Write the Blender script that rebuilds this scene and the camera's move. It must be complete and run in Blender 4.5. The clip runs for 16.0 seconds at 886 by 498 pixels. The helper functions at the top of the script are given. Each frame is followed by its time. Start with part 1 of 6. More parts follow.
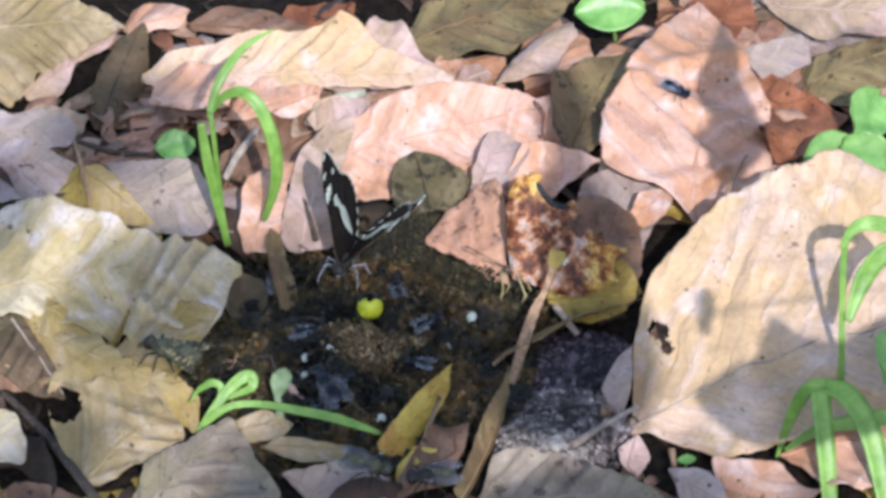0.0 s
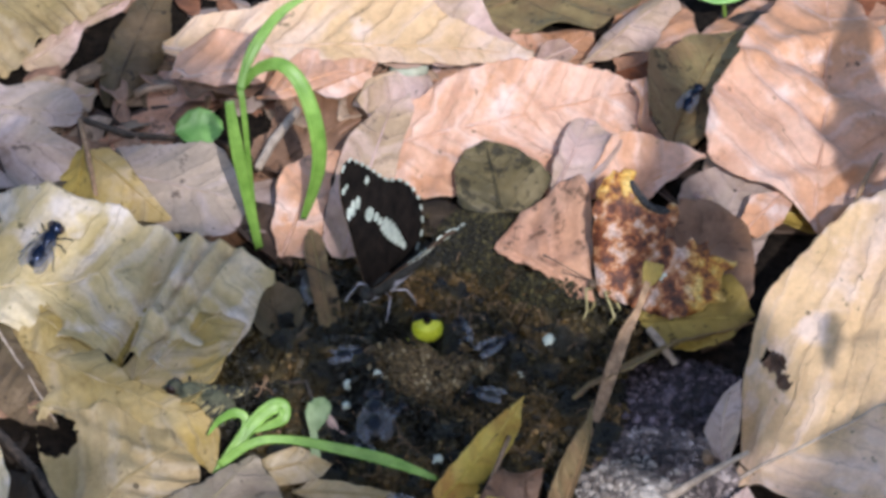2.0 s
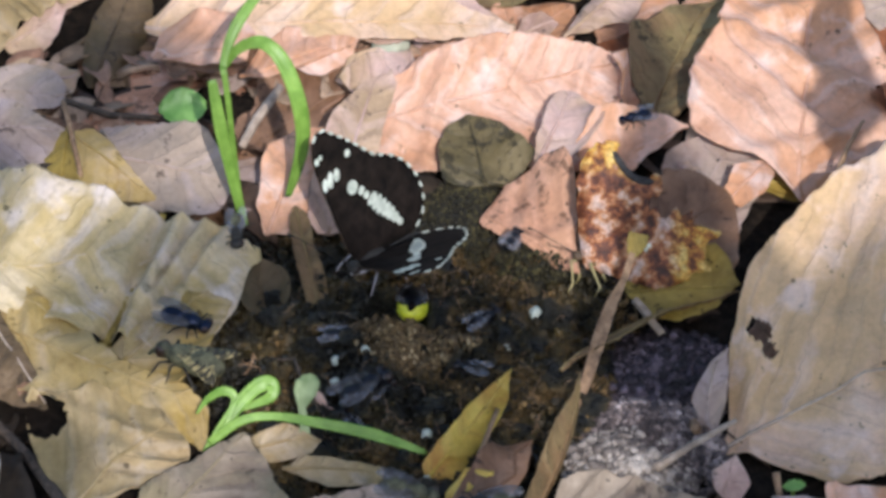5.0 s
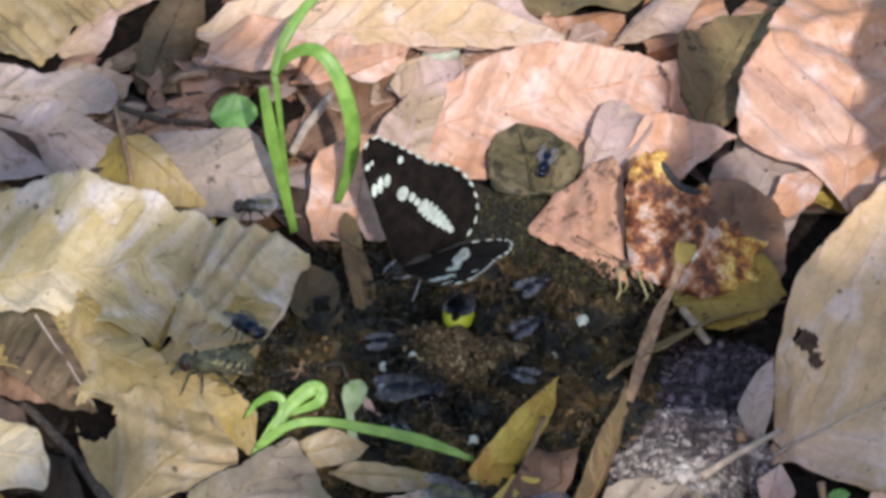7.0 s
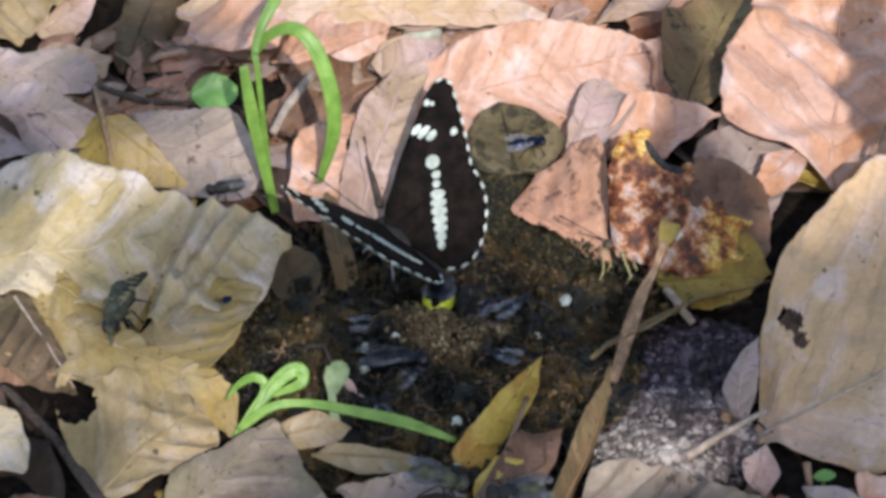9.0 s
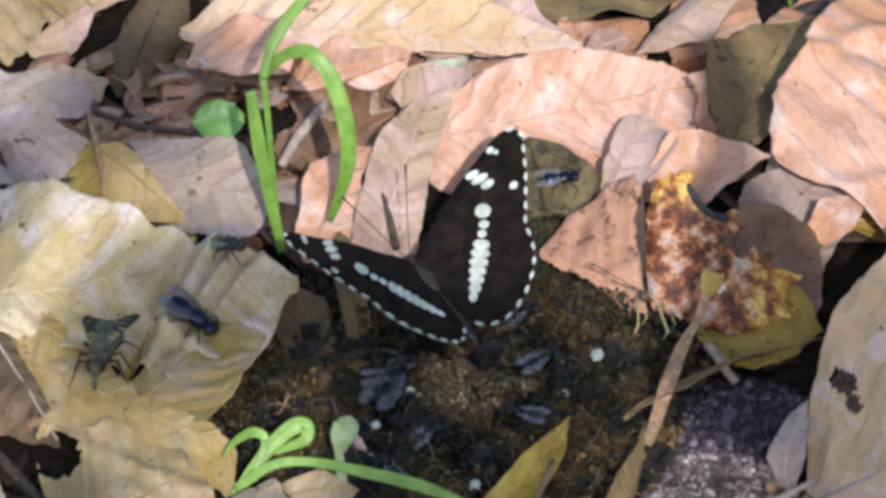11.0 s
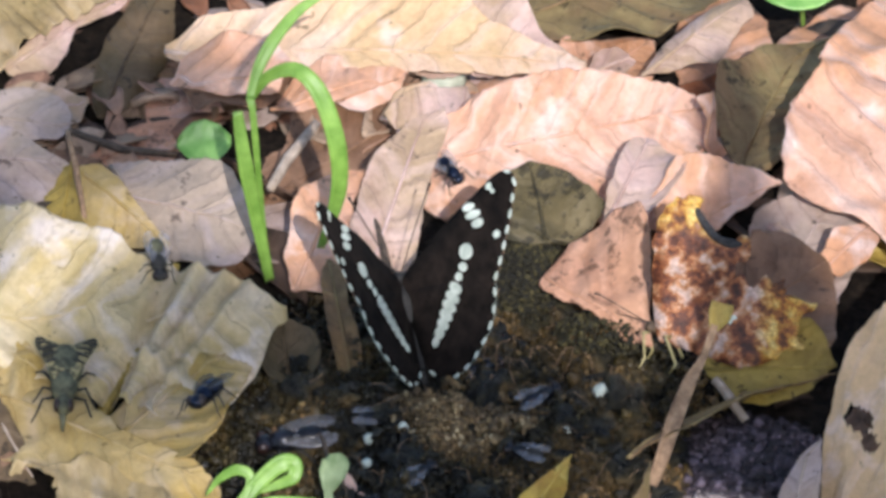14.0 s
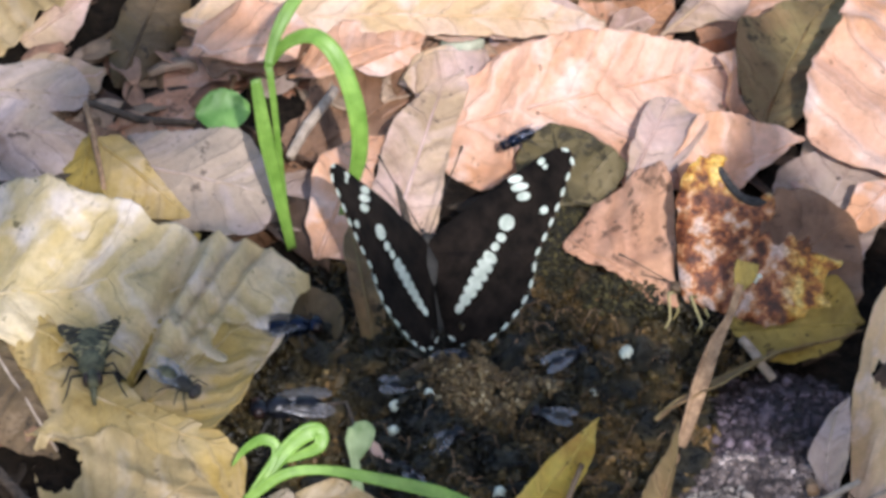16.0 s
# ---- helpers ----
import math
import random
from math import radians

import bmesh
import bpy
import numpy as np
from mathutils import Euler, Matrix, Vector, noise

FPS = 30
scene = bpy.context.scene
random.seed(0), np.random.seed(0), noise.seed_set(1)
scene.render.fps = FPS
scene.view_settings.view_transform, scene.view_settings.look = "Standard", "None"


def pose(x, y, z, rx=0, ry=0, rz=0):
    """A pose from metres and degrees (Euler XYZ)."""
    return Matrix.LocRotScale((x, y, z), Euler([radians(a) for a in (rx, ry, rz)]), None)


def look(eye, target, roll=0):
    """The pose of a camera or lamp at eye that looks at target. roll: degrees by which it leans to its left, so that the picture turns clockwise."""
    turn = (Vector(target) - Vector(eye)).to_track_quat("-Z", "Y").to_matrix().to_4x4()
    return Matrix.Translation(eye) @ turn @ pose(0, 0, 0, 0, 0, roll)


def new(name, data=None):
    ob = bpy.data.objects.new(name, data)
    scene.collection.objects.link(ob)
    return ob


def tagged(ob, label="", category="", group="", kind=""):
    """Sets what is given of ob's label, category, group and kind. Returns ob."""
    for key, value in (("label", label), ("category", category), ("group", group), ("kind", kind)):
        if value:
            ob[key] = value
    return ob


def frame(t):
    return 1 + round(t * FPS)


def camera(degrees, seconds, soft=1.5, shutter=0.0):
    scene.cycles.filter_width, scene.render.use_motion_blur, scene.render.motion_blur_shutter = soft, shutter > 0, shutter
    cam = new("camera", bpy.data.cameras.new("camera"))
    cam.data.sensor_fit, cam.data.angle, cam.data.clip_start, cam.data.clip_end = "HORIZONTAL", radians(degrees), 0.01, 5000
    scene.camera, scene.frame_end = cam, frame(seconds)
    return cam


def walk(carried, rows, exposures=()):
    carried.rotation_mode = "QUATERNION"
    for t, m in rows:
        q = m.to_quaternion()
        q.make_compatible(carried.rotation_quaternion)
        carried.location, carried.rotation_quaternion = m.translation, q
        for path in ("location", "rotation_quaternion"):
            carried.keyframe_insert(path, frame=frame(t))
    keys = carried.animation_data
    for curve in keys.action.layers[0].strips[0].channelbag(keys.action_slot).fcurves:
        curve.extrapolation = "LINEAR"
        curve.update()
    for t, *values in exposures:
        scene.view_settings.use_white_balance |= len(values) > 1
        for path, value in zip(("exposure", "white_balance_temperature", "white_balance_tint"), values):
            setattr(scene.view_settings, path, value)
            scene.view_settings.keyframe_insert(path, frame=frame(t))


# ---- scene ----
cam = camera(10, 16.0, soft=3.6)

# the camera's path
PATH = [
    (0.0, look((0.0000, -0.9188, 0.8273), (0.01766, -0.17468, 0.15947), 0.17)),
    (0.5, look((0.0000, -0.8525, 0.7676), (0.01635, -0.10772, 0.10044), 0.64)),
    (1.0, look((0.0000, -0.7694, 0.6928), (0.01913, -0.02709, 0.02298), 1.24)),
    (1.5, look((0.0000, -0.7712, 0.6944), (0.01259, -0.02633, 0.02730), 0.57)),
    (2.0, look((0.0000, -0.7682, 0.6917), (0.00671, -0.02270, 0.02521), 0.88)),
    (2.5, look((0.0000, -0.7680, 0.6915), (0.00862, -0.02822, 0.01870), 1.02)),
    (3.0, look((0.0000, -0.7676, 0.6911), (0.01003, -0.02734, 0.01886), 0.99)),
    (3.2, look((0.0000, -0.7664, 0.6901), (0.00837, -0.02561, 0.01835), 1.02)),
    (5.3, look((0.0000, -0.7706, 0.6939), (0.00987, -0.02853, 0.02368), -0.07)),
    (5.5, look((0.0000, -0.7700, 0.6933), (0.00971, -0.02823, 0.02280), 0.27)),
    (6.0, look((0.0000, -0.7716, 0.6948), (0.00641, -0.02938, 0.02465), 0.17)),
    (6.5, look((0.0000, -0.7741, 0.6970), (0.00160, -0.03139, 0.02743), -0.06)),
    (7.0, look((0.0000, -0.7744, 0.6972), (0.00001, -0.03119, 0.02812), -0.00)),
    (7.5, look((0.0000, -0.7768, 0.6994), (-0.00126, -0.03498, 0.02887), -0.19)),
    (8.0, look((0.0000, -0.7794, 0.7018), (-0.00102, -0.03880, 0.02979), 0.10)),
    (8.5, look((0.0000, -0.7737, 0.6966), (0.00018, -0.03307, 0.02472), -0.58)),
    (8.7, look((0.0000, -0.7687, 0.6922), (0.00366, -0.02823, 0.02009), 0.02)),
    (10.8, look((0.0000, -0.7745, 0.6974), (0.00095, -0.02974, 0.03010), -0.20)),
    (11.0, look((0.0000, -0.7046, 0.6344), (-0.00051, 0.04179, -0.03105), 1.01)),
    (11.5, look((0.0000, -0.6685, 0.6019), (0.00420, 0.07977, -0.06141), 1.46)),
    (12.0, look((0.0000, -0.6685, 0.6019), (0.00314, 0.08076, -0.06037), 1.31)),
    (12.5, look((0.0000, -0.6696, 0.6029), (0.00134, 0.07628, -0.06320), 1.19)),
    (13.0, look((0.0000, -0.6696, 0.6029), (-0.00155, 0.07722, -0.06204), 0.98)),
    (13.5, look((0.0000, -0.6713, 0.6045), (-0.00214, 0.07701, -0.05884), 0.96)),
    (14.0, look((0.0000, -0.6716, 0.6047), (0.00020, 0.07880, -0.05632), 1.32)),
    (14.5, look((0.0000, -0.6705, 0.6037), (0.00025, 0.07528, -0.06247), 0.48)),
    (15.0, look((0.0000, -0.6703, 0.6036), (-0.00144, 0.07564, -0.06243), 0.56)),
    (15.5, look((0.0000, -0.6689, 0.6023), (-0.00338, 0.07529, -0.06563), 0.38)),
    (16.0, look((0.0000, -0.6674, 0.6009), (-0.00418, 0.07831, -0.06529), -0.08)),
]
walk(cam, PATH, exposures=[(0.0, 0.22, 6000, 10), (0.8, 0.02, 6080, 10), (1.5, 0.03, 6150, 10), (2.5, -0.04, 6300, 10), (5.5, 0.05, 6500, 10), (8.0, 0.0, 6500, 10), (11.0, 0.06, 6500, 10), (13.0, 0.1, 6500, 10), (14.0, 0.2, 6500, 10), (16.0, 0.2, 6500, 10)])

# ------------------------------------------------------------------ light
MM = 0.001
TO_SUN = Vector((0.17, -1.0, 0.97)).normalized()
world = bpy.data.worlds.new("sky")
scene.world = world
world.use_nodes = True
wn, wl = world.node_tree.nodes, world.node_tree.links
sky = wn.new("ShaderNodeTexSky")
sky.sky_type = "NISHITA"
sky.sun_disc = False
sky.sun_elevation = math.asin(TO_SUN.z)
sky.sun_rotation = math.atan2(TO_SUN.x, TO_SUN.y)
tint = wn.new("ShaderNodeMix")
tint.data_type, tint.blend_type = "RGBA", "MULTIPLY"
tint.inputs[0].default_value = 1.0
tint.inputs[7].default_value = (1.36, 1.33, 1.3, 1)     # sky light filtered by the wood's foliage
wl.new(sky.outputs[0], tint.inputs[6])
wl.new(tint.outputs[2], wn["Background"].inputs[0])
wn["Background"].inputs[1].default_value = 0.15

sun = new("sun", bpy.data.lights.new("sun", "SUN"))
sun.data.energy, sun.data.angle, sun.data.color = 3.65, radians(0.5), (1.0, 0.955, 0.96)
sun.matrix_world = look(TO_SUN * 10, (0, 0, 0))

# ------------------------------------------------------------------ materials


def material(name, rough=0.6, metal=0.0):
    m = bpy.data.materials.new(name)
    m.use_nodes = True
    p = m.node_tree.nodes["Principled BSDF"]
    p.inputs["Roughness"].default_value, p.inputs["Metallic"].default_value = rough, metal
    return m, m.node_tree.nodes, m.node_tree.links, p


def rgba(c):
    return (*c, 1)


def ramp(n, stops):
    r = n.new("ShaderNodeValToRGB")
    e = r.color_ramp.elements
    while len(e) < len(stops):
        e.new(0.5)
    for k, (p, c) in zip(e, stops):
        k.position, k.color = p, rgba(c)
    return r


def noise_node(n, l, coord, scale, detail=6, rough=0.6):
    t = n.new("ShaderNodeTexNoise")
    t.inputs["Scale"].default_value, t.inputs["Detail"].default_value, t.inputs["Roughness"].default_value = scale, detail, rough
    l.new(coord, t.inputs["Vector"])
    return t


def blend(n, l, fac, a, b, mode="MIX"):
    x = n.new("ShaderNodeMix")
    x.data_type, x.blend_type = "RGBA", mode
    for value, slot in ((fac, 0), (a, 6), (b, 7)):
        if isinstance(value, (float, int)):
            x.inputs[slot].default_value = value
        elif isinstance(value, tuple):
            x.inputs[slot].default_value = rgba(value)
        else:
            l.new(value, x.inputs[slot])
    return x.outputs[2]


def calc(n, l, op, a, b=None):
    x = n.new("ShaderNodeMath")
    x.operation = op
    for k, value in enumerate((a, b)):
        if value is None:
            continue
        if isinstance(value, (float, int)):
            x.inputs[k].default_value = value
        else:
            l.new(value, x.inputs[k])
    return x.outputs[0]


def leaf_material(name, light, mid, dark, spot=0.15, gloss=0.5, thin=0.2, stain=None, sheen=None):
    """A dry leaf: blotches, stains, painted sheen, fine grain, side veins and brown specks."""
    m, n, l, p = material(name, gloss)
    co = n.new("ShaderNodeTexCoord").outputs["Object"]
    info = n.new("ShaderNodeObjectInfo")
    shift = n.new("ShaderNodeVectorMath")
    shift.operation = "ADD"
    l.new(co, shift.inputs[0])
    l.new(info.outputs["Random"], shift.inputs[1])
    at = shift.outputs[0]
    big, fine = noise_node(n, l, at, 70, 5, 0.62), noise_node(n, l, at, 620, 6, 0.7)
    r = ramp(n, [(0.3, dark), (0.46, mid), (0.68, light)])
    l.new(big.outputs[0], r.inputs[0])
    base = r.outputs[0]
    # Stain patches, then sheen: glossy highlights painted into the colour as pale patches
    for tone, size, lo, hi, amount in ((stain, 34, 0.46, 0.58, 0.85), (sheen, 85, 0.56, 0.66, 0.7)):
        if tone:
            t = noise_node(n, l, at, size, 4, 0.55)
            rt = ramp(n, [(lo, (0, 0, 0)), (hi, (1, 1, 1))])
            l.new(t.outputs[0], rt.inputs[0])
            base = blend(n, l, calc(n, l, "MULTIPLY", rt.outputs[0], amount), base, tone)
    sep = n.new("ShaderNodeSeparateXYZ")
    l.new(co, sep.inputs[0])
    side = calc(n, l, "ABSOLUTE", sep.outputs[1])
    wob = calc(n, l, "MULTIPLY", big.outputs[0], 0.012)
    run = calc(n, l, "ADD", calc(n, l, "SUBTRACT", sep.outputs[0], calc(n, l, "MULTIPLY", side, 0.85)), wob)
    vein = calc(n, l, "SINE", calc(n, l, "MULTIPLY", run, 1050.0))
    veinline = calc(n, l, "POWER", calc(n, l, "MAXIMUM", vein, 0.0), 14.0)
    lane = n.new("ShaderNodeCombineXYZ")
    l.new(run, lane.inputs[0])
    l.new(calc(n, l, "MULTIPLY", side, 0.16), lane.inputs[1])
    l.new(info.outputs["Random"], lane.inputs[2])
    streak = noise_node(n, l, lane.outputs[0], 230, 3, 0.5)
    # Streaks along the veins: painted sheen on ridges, stain tone in valleys
    for lo, hi, amount, tone in ((0.53, 0.68, 0.42, sheen or tuple(min(0.92, c * 1.15 + 0.03) for c in light)), (0.46, 0.3, 0.4, stain or dark)):
        rs = ramp(n, [(min(lo, hi), (0, 0, 0) if lo < hi else (1, 1, 1)), (max(lo, hi), (1, 1, 1) if lo < hi else (0, 0, 0))])
        l.new(streak.outputs[0], rs.inputs[0])
        base = blend(n, l, calc(n, l, "MULTIPLY", rs.outputs[0], amount), base, tone)
    col = blend(n, l, calc(n, l, "MULTIPLY", veinline, 0.2), base, tuple(c * 0.55 for c in mid))
    g = ramp(n, [(0.25, (0.74, 0.72, 0.7)), (0.65, (1.08, 1.07, 1.06))])
    l.new(fine.outputs[0], g.inputs[0])
    col = blend(n, l, 0.75, col, g.outputs[0], "MULTIPLY")
    sp = noise_node(n, l, at, 260, 3, 0.75)
    sr = ramp(n, [(0.66 - spot * 0.4, (0, 0, 0)), (0.72 - spot * 0.4, (1, 1, 1))])
    l.new(sp.outputs[0], sr.inputs[0])
    col = blend(n, l, calc(n, l, "MULTIPLY", sr.outputs[0], 0.75), col, tuple(c * 0.28 for c in dark))
    cell = n.new("ShaderNodeTexVoronoi")
    cell.inputs["Scale"].default_value = 230
    l.new(at, cell.inputs["Vector"])
    tell = n.new("ShaderNodeSeparateColor")
    l.new(cell.outputs["Color"], tell.inputs[0])
    dot = calc(n, l, "LESS_THAN", cell.outputs["Distance"], calc(n, l, "MULTIPLY", calc(n, l, "POWER", tell.outputs[0], 5.0), 0.16))
    col = blend(n, l, calc(n, l, "MULTIPLY", dot, 0.8), col, tuple(c * 0.22 for c in dark))
    l.new(col, p.inputs["Base Color"])
    rr = ramp(n, [(0.3, (gloss + 0.2,) * 3), (0.7, (gloss - 0.1,) * 3)])
    l.new(fine.outputs[0], rr.inputs[0])
    l.new(rr.outputs[0], p.inputs["Roughness"])
    b = n.new("ShaderNodeBump")
    b.inputs["Strength"].default_value, b.inputs["Distance"].default_value = 0.7, 0.0008
    h = calc(n, l, "ADD", calc(n, l, "MULTIPLY", veinline, 0.3), calc(n, l, "MULTIPLY", fine.outputs[0], 0.6))
    h = calc(n, l, "ADD", h, calc(n, l, "MULTIPLY", streak.outputs[0], 2.0))
    l.new(calc(n, l, "ADD", h, calc(n, l, "MULTIPLY", big.outputs[0], 1.8)), b.inputs["Height"])
    l.new(b.outputs[0], p.inputs["Normal"])
    tr = n.new("ShaderNodeBsdfTranslucent")
    l.new(col, tr.inputs[0])
    mx = n.new("ShaderNodeMixShader")
    mx.inputs[0].default_value = thin
    l.new(p.outputs[0], mx.inputs[1])
    l.new(tr.outputs[0], mx.inputs[2])
    l.new(mx.outputs[0], n["Material Output"].inputs[0])
    return m


CREAM = leaf_material("cream_leaf", (0.79, 0.68, 0.5), (0.69, 0.57, 0.35), (0.52, 0.4, 0.17), 0.04, stain=(0.6, 0.46, 0.2), sheen=(0.83, 0.74, 0.7))
PALE = leaf_material("pale_tan_leaf", (0.87, 0.665, 0.505), (0.78, 0.55, 0.38), (0.61, 0.41, 0.21), 0.03, stain=(0.73, 0.5, 0.26), sheen=(0.92, 0.74, 0.65))
YELLOW = leaf_material("yellow_leaf", (0.62, 0.475, 0.235), (0.54, 0.39, 0.15), (0.35, 0.225, 0.06), 0.07, stain=(0.5, 0.345, 0.09), sheen=(0.63, 0.5, 0.35))
GOLD = leaf_material("golden_leaf", (0.82, 0.64, 0.15), (0.7, 0.51, 0.09), (0.44, 0.24, 0.04), 0.14, stain=(0.56, 0.26, 0.06))
OCHRE = leaf_material("ochre_leaf", (0.58, 0.43, 0.1), (0.44, 0.31, 0.065), (0.2, 0.12, 0.03), 0.16, stain=(0.28, 0.2, 0.045))
STRAW = leaf_material("straw_leaf", (0.6, 0.475, 0.29), (0.5, 0.365, 0.185), (0.31, 0.21, 0.09), 0.06, stain=(0.38, 0.285, 0.12), sheen=(0.62, 0.52, 0.4))
TAN = leaf_material("tan_leaf", (0.86, 0.57, 0.43), (0.76, 0.45, 0.31), (0.58, 0.28, 0.15), 0.02, 0.36, stain=(0.7, 0.36, 0.19), sheen=(0.92, 0.74, 0.67))
PINK = leaf_material("pinkish_leaf", (0.76, 0.57, 0.51), (0.64, 0.44, 0.38), (0.4, 0.25, 0.19), 0.06, stain=(0.52, 0.37, 0.22))
GREY = leaf_material("grey_leaf", (0.62, 0.5, 0.45), (0.48, 0.36, 0.31), (0.28, 0.19, 0.14), 0.12, stain=(0.52, 0.41, 0.31), sheen=(0.66, 0.54, 0.53))
DRAB = leaf_material("drab_leaf", (0.399, 0.323, 0.247), (0.314, 0.247, 0.18), (0.19, 0.133, 0.095), 0.14, stain=(0.285, 0.237, 0.133))
# Olive-brown tone; on the shaded back leaf and narrow strip it carries shade
OLIVE = leaf_material("olive_leaf", (0.36, 0.28, 0.12), (0.25, 0.18, 0.075), (0.11, 0.07, 0.03), 0.16, stain=(0.27, 0.16, 0.075))
UMBER = leaf_material("umber_leaf", (0.24, 0.16, 0.085), (0.15, 0.1, 0.05), (0.06, 0.038, 0.02), 0.14, stain=(0.12, 0.09, 0.04))
# Shaded tan leaf as an olive colour, with dark mossy stains
SHADELEAF = leaf_material("shade_leaf", (0.22, 0.17, 0.075), (0.15, 0.115, 0.046), (0.06, 0.048, 0.02), 0.4, stain=(0.045, 0.04, 0.016))
BROWN = leaf_material("brown_leaf", (0.46, 0.28, 0.18), (0.3, 0.17, 0.1), (0.13, 0.07, 0.04), 0.12, stain=(0.2, 0.1, 0.05))
RUST = leaf_material("rust_leaf", (0.46, 0.18, 0.08), (0.32, 0.11, 0.045), (0.14, 0.05, 0.02), 0.1)
SPOT = leaf_material("spotted_leaf", (0.74, 0.43, 0.29), (0.64, 0.34, 0.21), (0.46, 0.22, 0.12), 0.25, stain=(0.58, 0.32, 0.19))


def plain(name, low, high, scale=400, rough=0.5, metal=0.0, bump=0.3, depth=0.0003, stops=(0.35, 0.65), coat=0.0):
    m, n, l, p = material(name, rough, metal)
    co = n.new("ShaderNodeTexCoord").outputs["Object"]
    t, t2 = noise_node(n, l, co, scale, 6, 0.65), noise_node(n, l, co, scale * 0.17, 4, 0.5)
    r = ramp(n, [(stops[0], low), (stops[1], high)])
    l.new(t.outputs[0], r.inputs[0])
    r2 = ramp(n, [(0.3, (0.7, 0.7, 0.7)), (0.7, (1.15, 1.15, 1.15))])
    l.new(t2.outputs[0], r2.inputs[0])
    l.new(blend(n, l, 1.0, r.outputs[0], r2.outputs[0], "MULTIPLY"), p.inputs["Base Color"])
    b = n.new("ShaderNodeBump")
    b.inputs["Strength"].default_value, b.inputs["Distance"].default_value = bump, depth
    l.new(t.outputs[0], b.inputs["Height"])
    l.new(b.outputs[0], p.inputs["Normal"])
    p.inputs["Coat Weight"].default_value = coat
    return m


def marbled(name):
    """Dark brown wing marbling that turns ochre towards the wing's outer edge."""
    m, n, l, p = material(name, 0.6)
    co = n.new("ShaderNodeTexCoord").outputs["Object"]
    a, b, c = noise_node(n, l, co, 210, 3, 0.5), noise_node(n, l, co, 520, 4, 0.6), noise_node(n, l, co, 1500, 3, 0.7)
    mix = calc(n, l, "ADD", calc(n, l, "MULTIPLY", a.outputs[0], 0.6), calc(n, l, "MULTIPLY", b.outputs[0], 0.4))
    r = ramp(n, [(0.4, (0.05, 0.014, 0.007)), (0.46, (0.15, 0.04, 0.014)), (0.5, (0.34, 0.11, 0.035)), (0.535, (0.5, 0.24, 0.11)), (0.59, (0.6, 0.42, 0.34))])
    o = ramp(n, [(0.39, (0.12, 0.035, 0.008)), (0.45, (0.4, 0.14, 0.02)), (0.5, (0.64, 0.36, 0.06)), (0.58, (0.76, 0.54, 0.17))])
    l.new(mix, r.inputs[0])
    l.new(mix, o.inputs[0])
    sep = n.new("ShaderNodeSeparateXYZ")
    l.new(co, sep.inputs[0])
    up = calc(n, l, "MULTIPLY", calc(n, l, "SUBTRACT", sep.outputs[1], 0.0222), 170.0)
    back = calc(n, l, "MULTIPLY", calc(n, l, "SUBTRACT", sep.outputs[0], 0.0082), 170.0)
    edge = calc(n, l, "ADD", calc(n, l, "MAXIMUM", up, back), calc(n, l, "MULTIPLY", a.outputs[0], 0.6))
    f = ramp(n, [(0.2, (0, 0, 0)), (0.8, (1, 1, 1))])
    l.new(edge, f.inputs[0])
    r2 = ramp(n, [(0.3, (0.4, 0.4, 0.4)), (0.7, (1.15, 1.15, 1.15))])
    l.new(c.outputs[0], r2.inputs[0])
    pale = noise_node(n, l, co, 230, 2, 0.5)
    rp = ramp(n, [(0.6, (0, 0, 0)), (0.7, (1, 1, 1))])
    l.new(pale.outputs[0], rp.inputs[0])
    col = blend(n, l, f.outputs[0], r.outputs[0], o.outputs[0])
    col = blend(n, l, calc(n, l, "MULTIPLY", rp.outputs[0], 0.45), col, (0.5, 0.4, 0.4))
    l.new(blend(n, l, 1.0, col, r2.outputs[0], "MULTIPLY"), p.inputs["Base Color"])
    bump = n.new("ShaderNodeBump")
    bump.inputs["Distance"].default_value = 0.0006
    l.new(b.outputs[0], bump.inputs["Height"])
    l.new(bump.outputs[0], p.inputs["Normal"])
    return m


def dung_material():
    """Wet dark dung with olive mossy, black and ochre patches that also paint shaded relief."""
    m, n, l, p = material("moist_brown_dung", 0.45)
    co = n.new("ShaderNodeTexCoord").outputs["Object"]
    big, mid, fine = noise_node(n, l, co, 55, 3, 0.5), noise_node(n, l, co, 260, 6, 0.7), noise_node(n, l, co, 1300, 4, 0.7)
    a = ramp(n, [(0.42, (0.008, 0.0075, 0.0035)), (0.5, (0.042, 0.033, 0.012)), (0.58, (0.125, 0.085, 0.036))])
    b = ramp(n, [(0.35, (0.25, 0.25, 0.25)), (0.65, (1.6, 1.55, 1.4))])
    c = ramp(n, [(0.3, (0.5, 0.5, 0.5)), (0.7, (1.4, 1.4, 1.4))])
    for t, r in ((big, a), (mid, b), (fine, c)):
        l.new(t.outputs[0], r.inputs[0])
    l.new(blend(n, l, 1.0, blend(n, l, 1.0, a.outputs[0], b.outputs[0], "MULTIPLY"), c.outputs[0], "MULTIPLY"), p.inputs["Base Color"])
    w = ramp(n, [(0.4, (0.22, 0.22, 0.22)), (0.6, (0.75, 0.75, 0.75))])
    l.new(mid.outputs[0], w.inputs[0])
    l.new(w.outputs[0], p.inputs["Roughness"])
    bump = n.new("ShaderNodeBump")
    bump.inputs["Distance"].default_value = 0.0022
    l.new(calc(n, l, "ADD", mid.outputs[0], calc(n, l, "MULTIPLY", fine.outputs[0], 0.35)), bump.inputs["Height"])
    l.new(bump.outputs[0], p.inputs["Normal"])
    return m


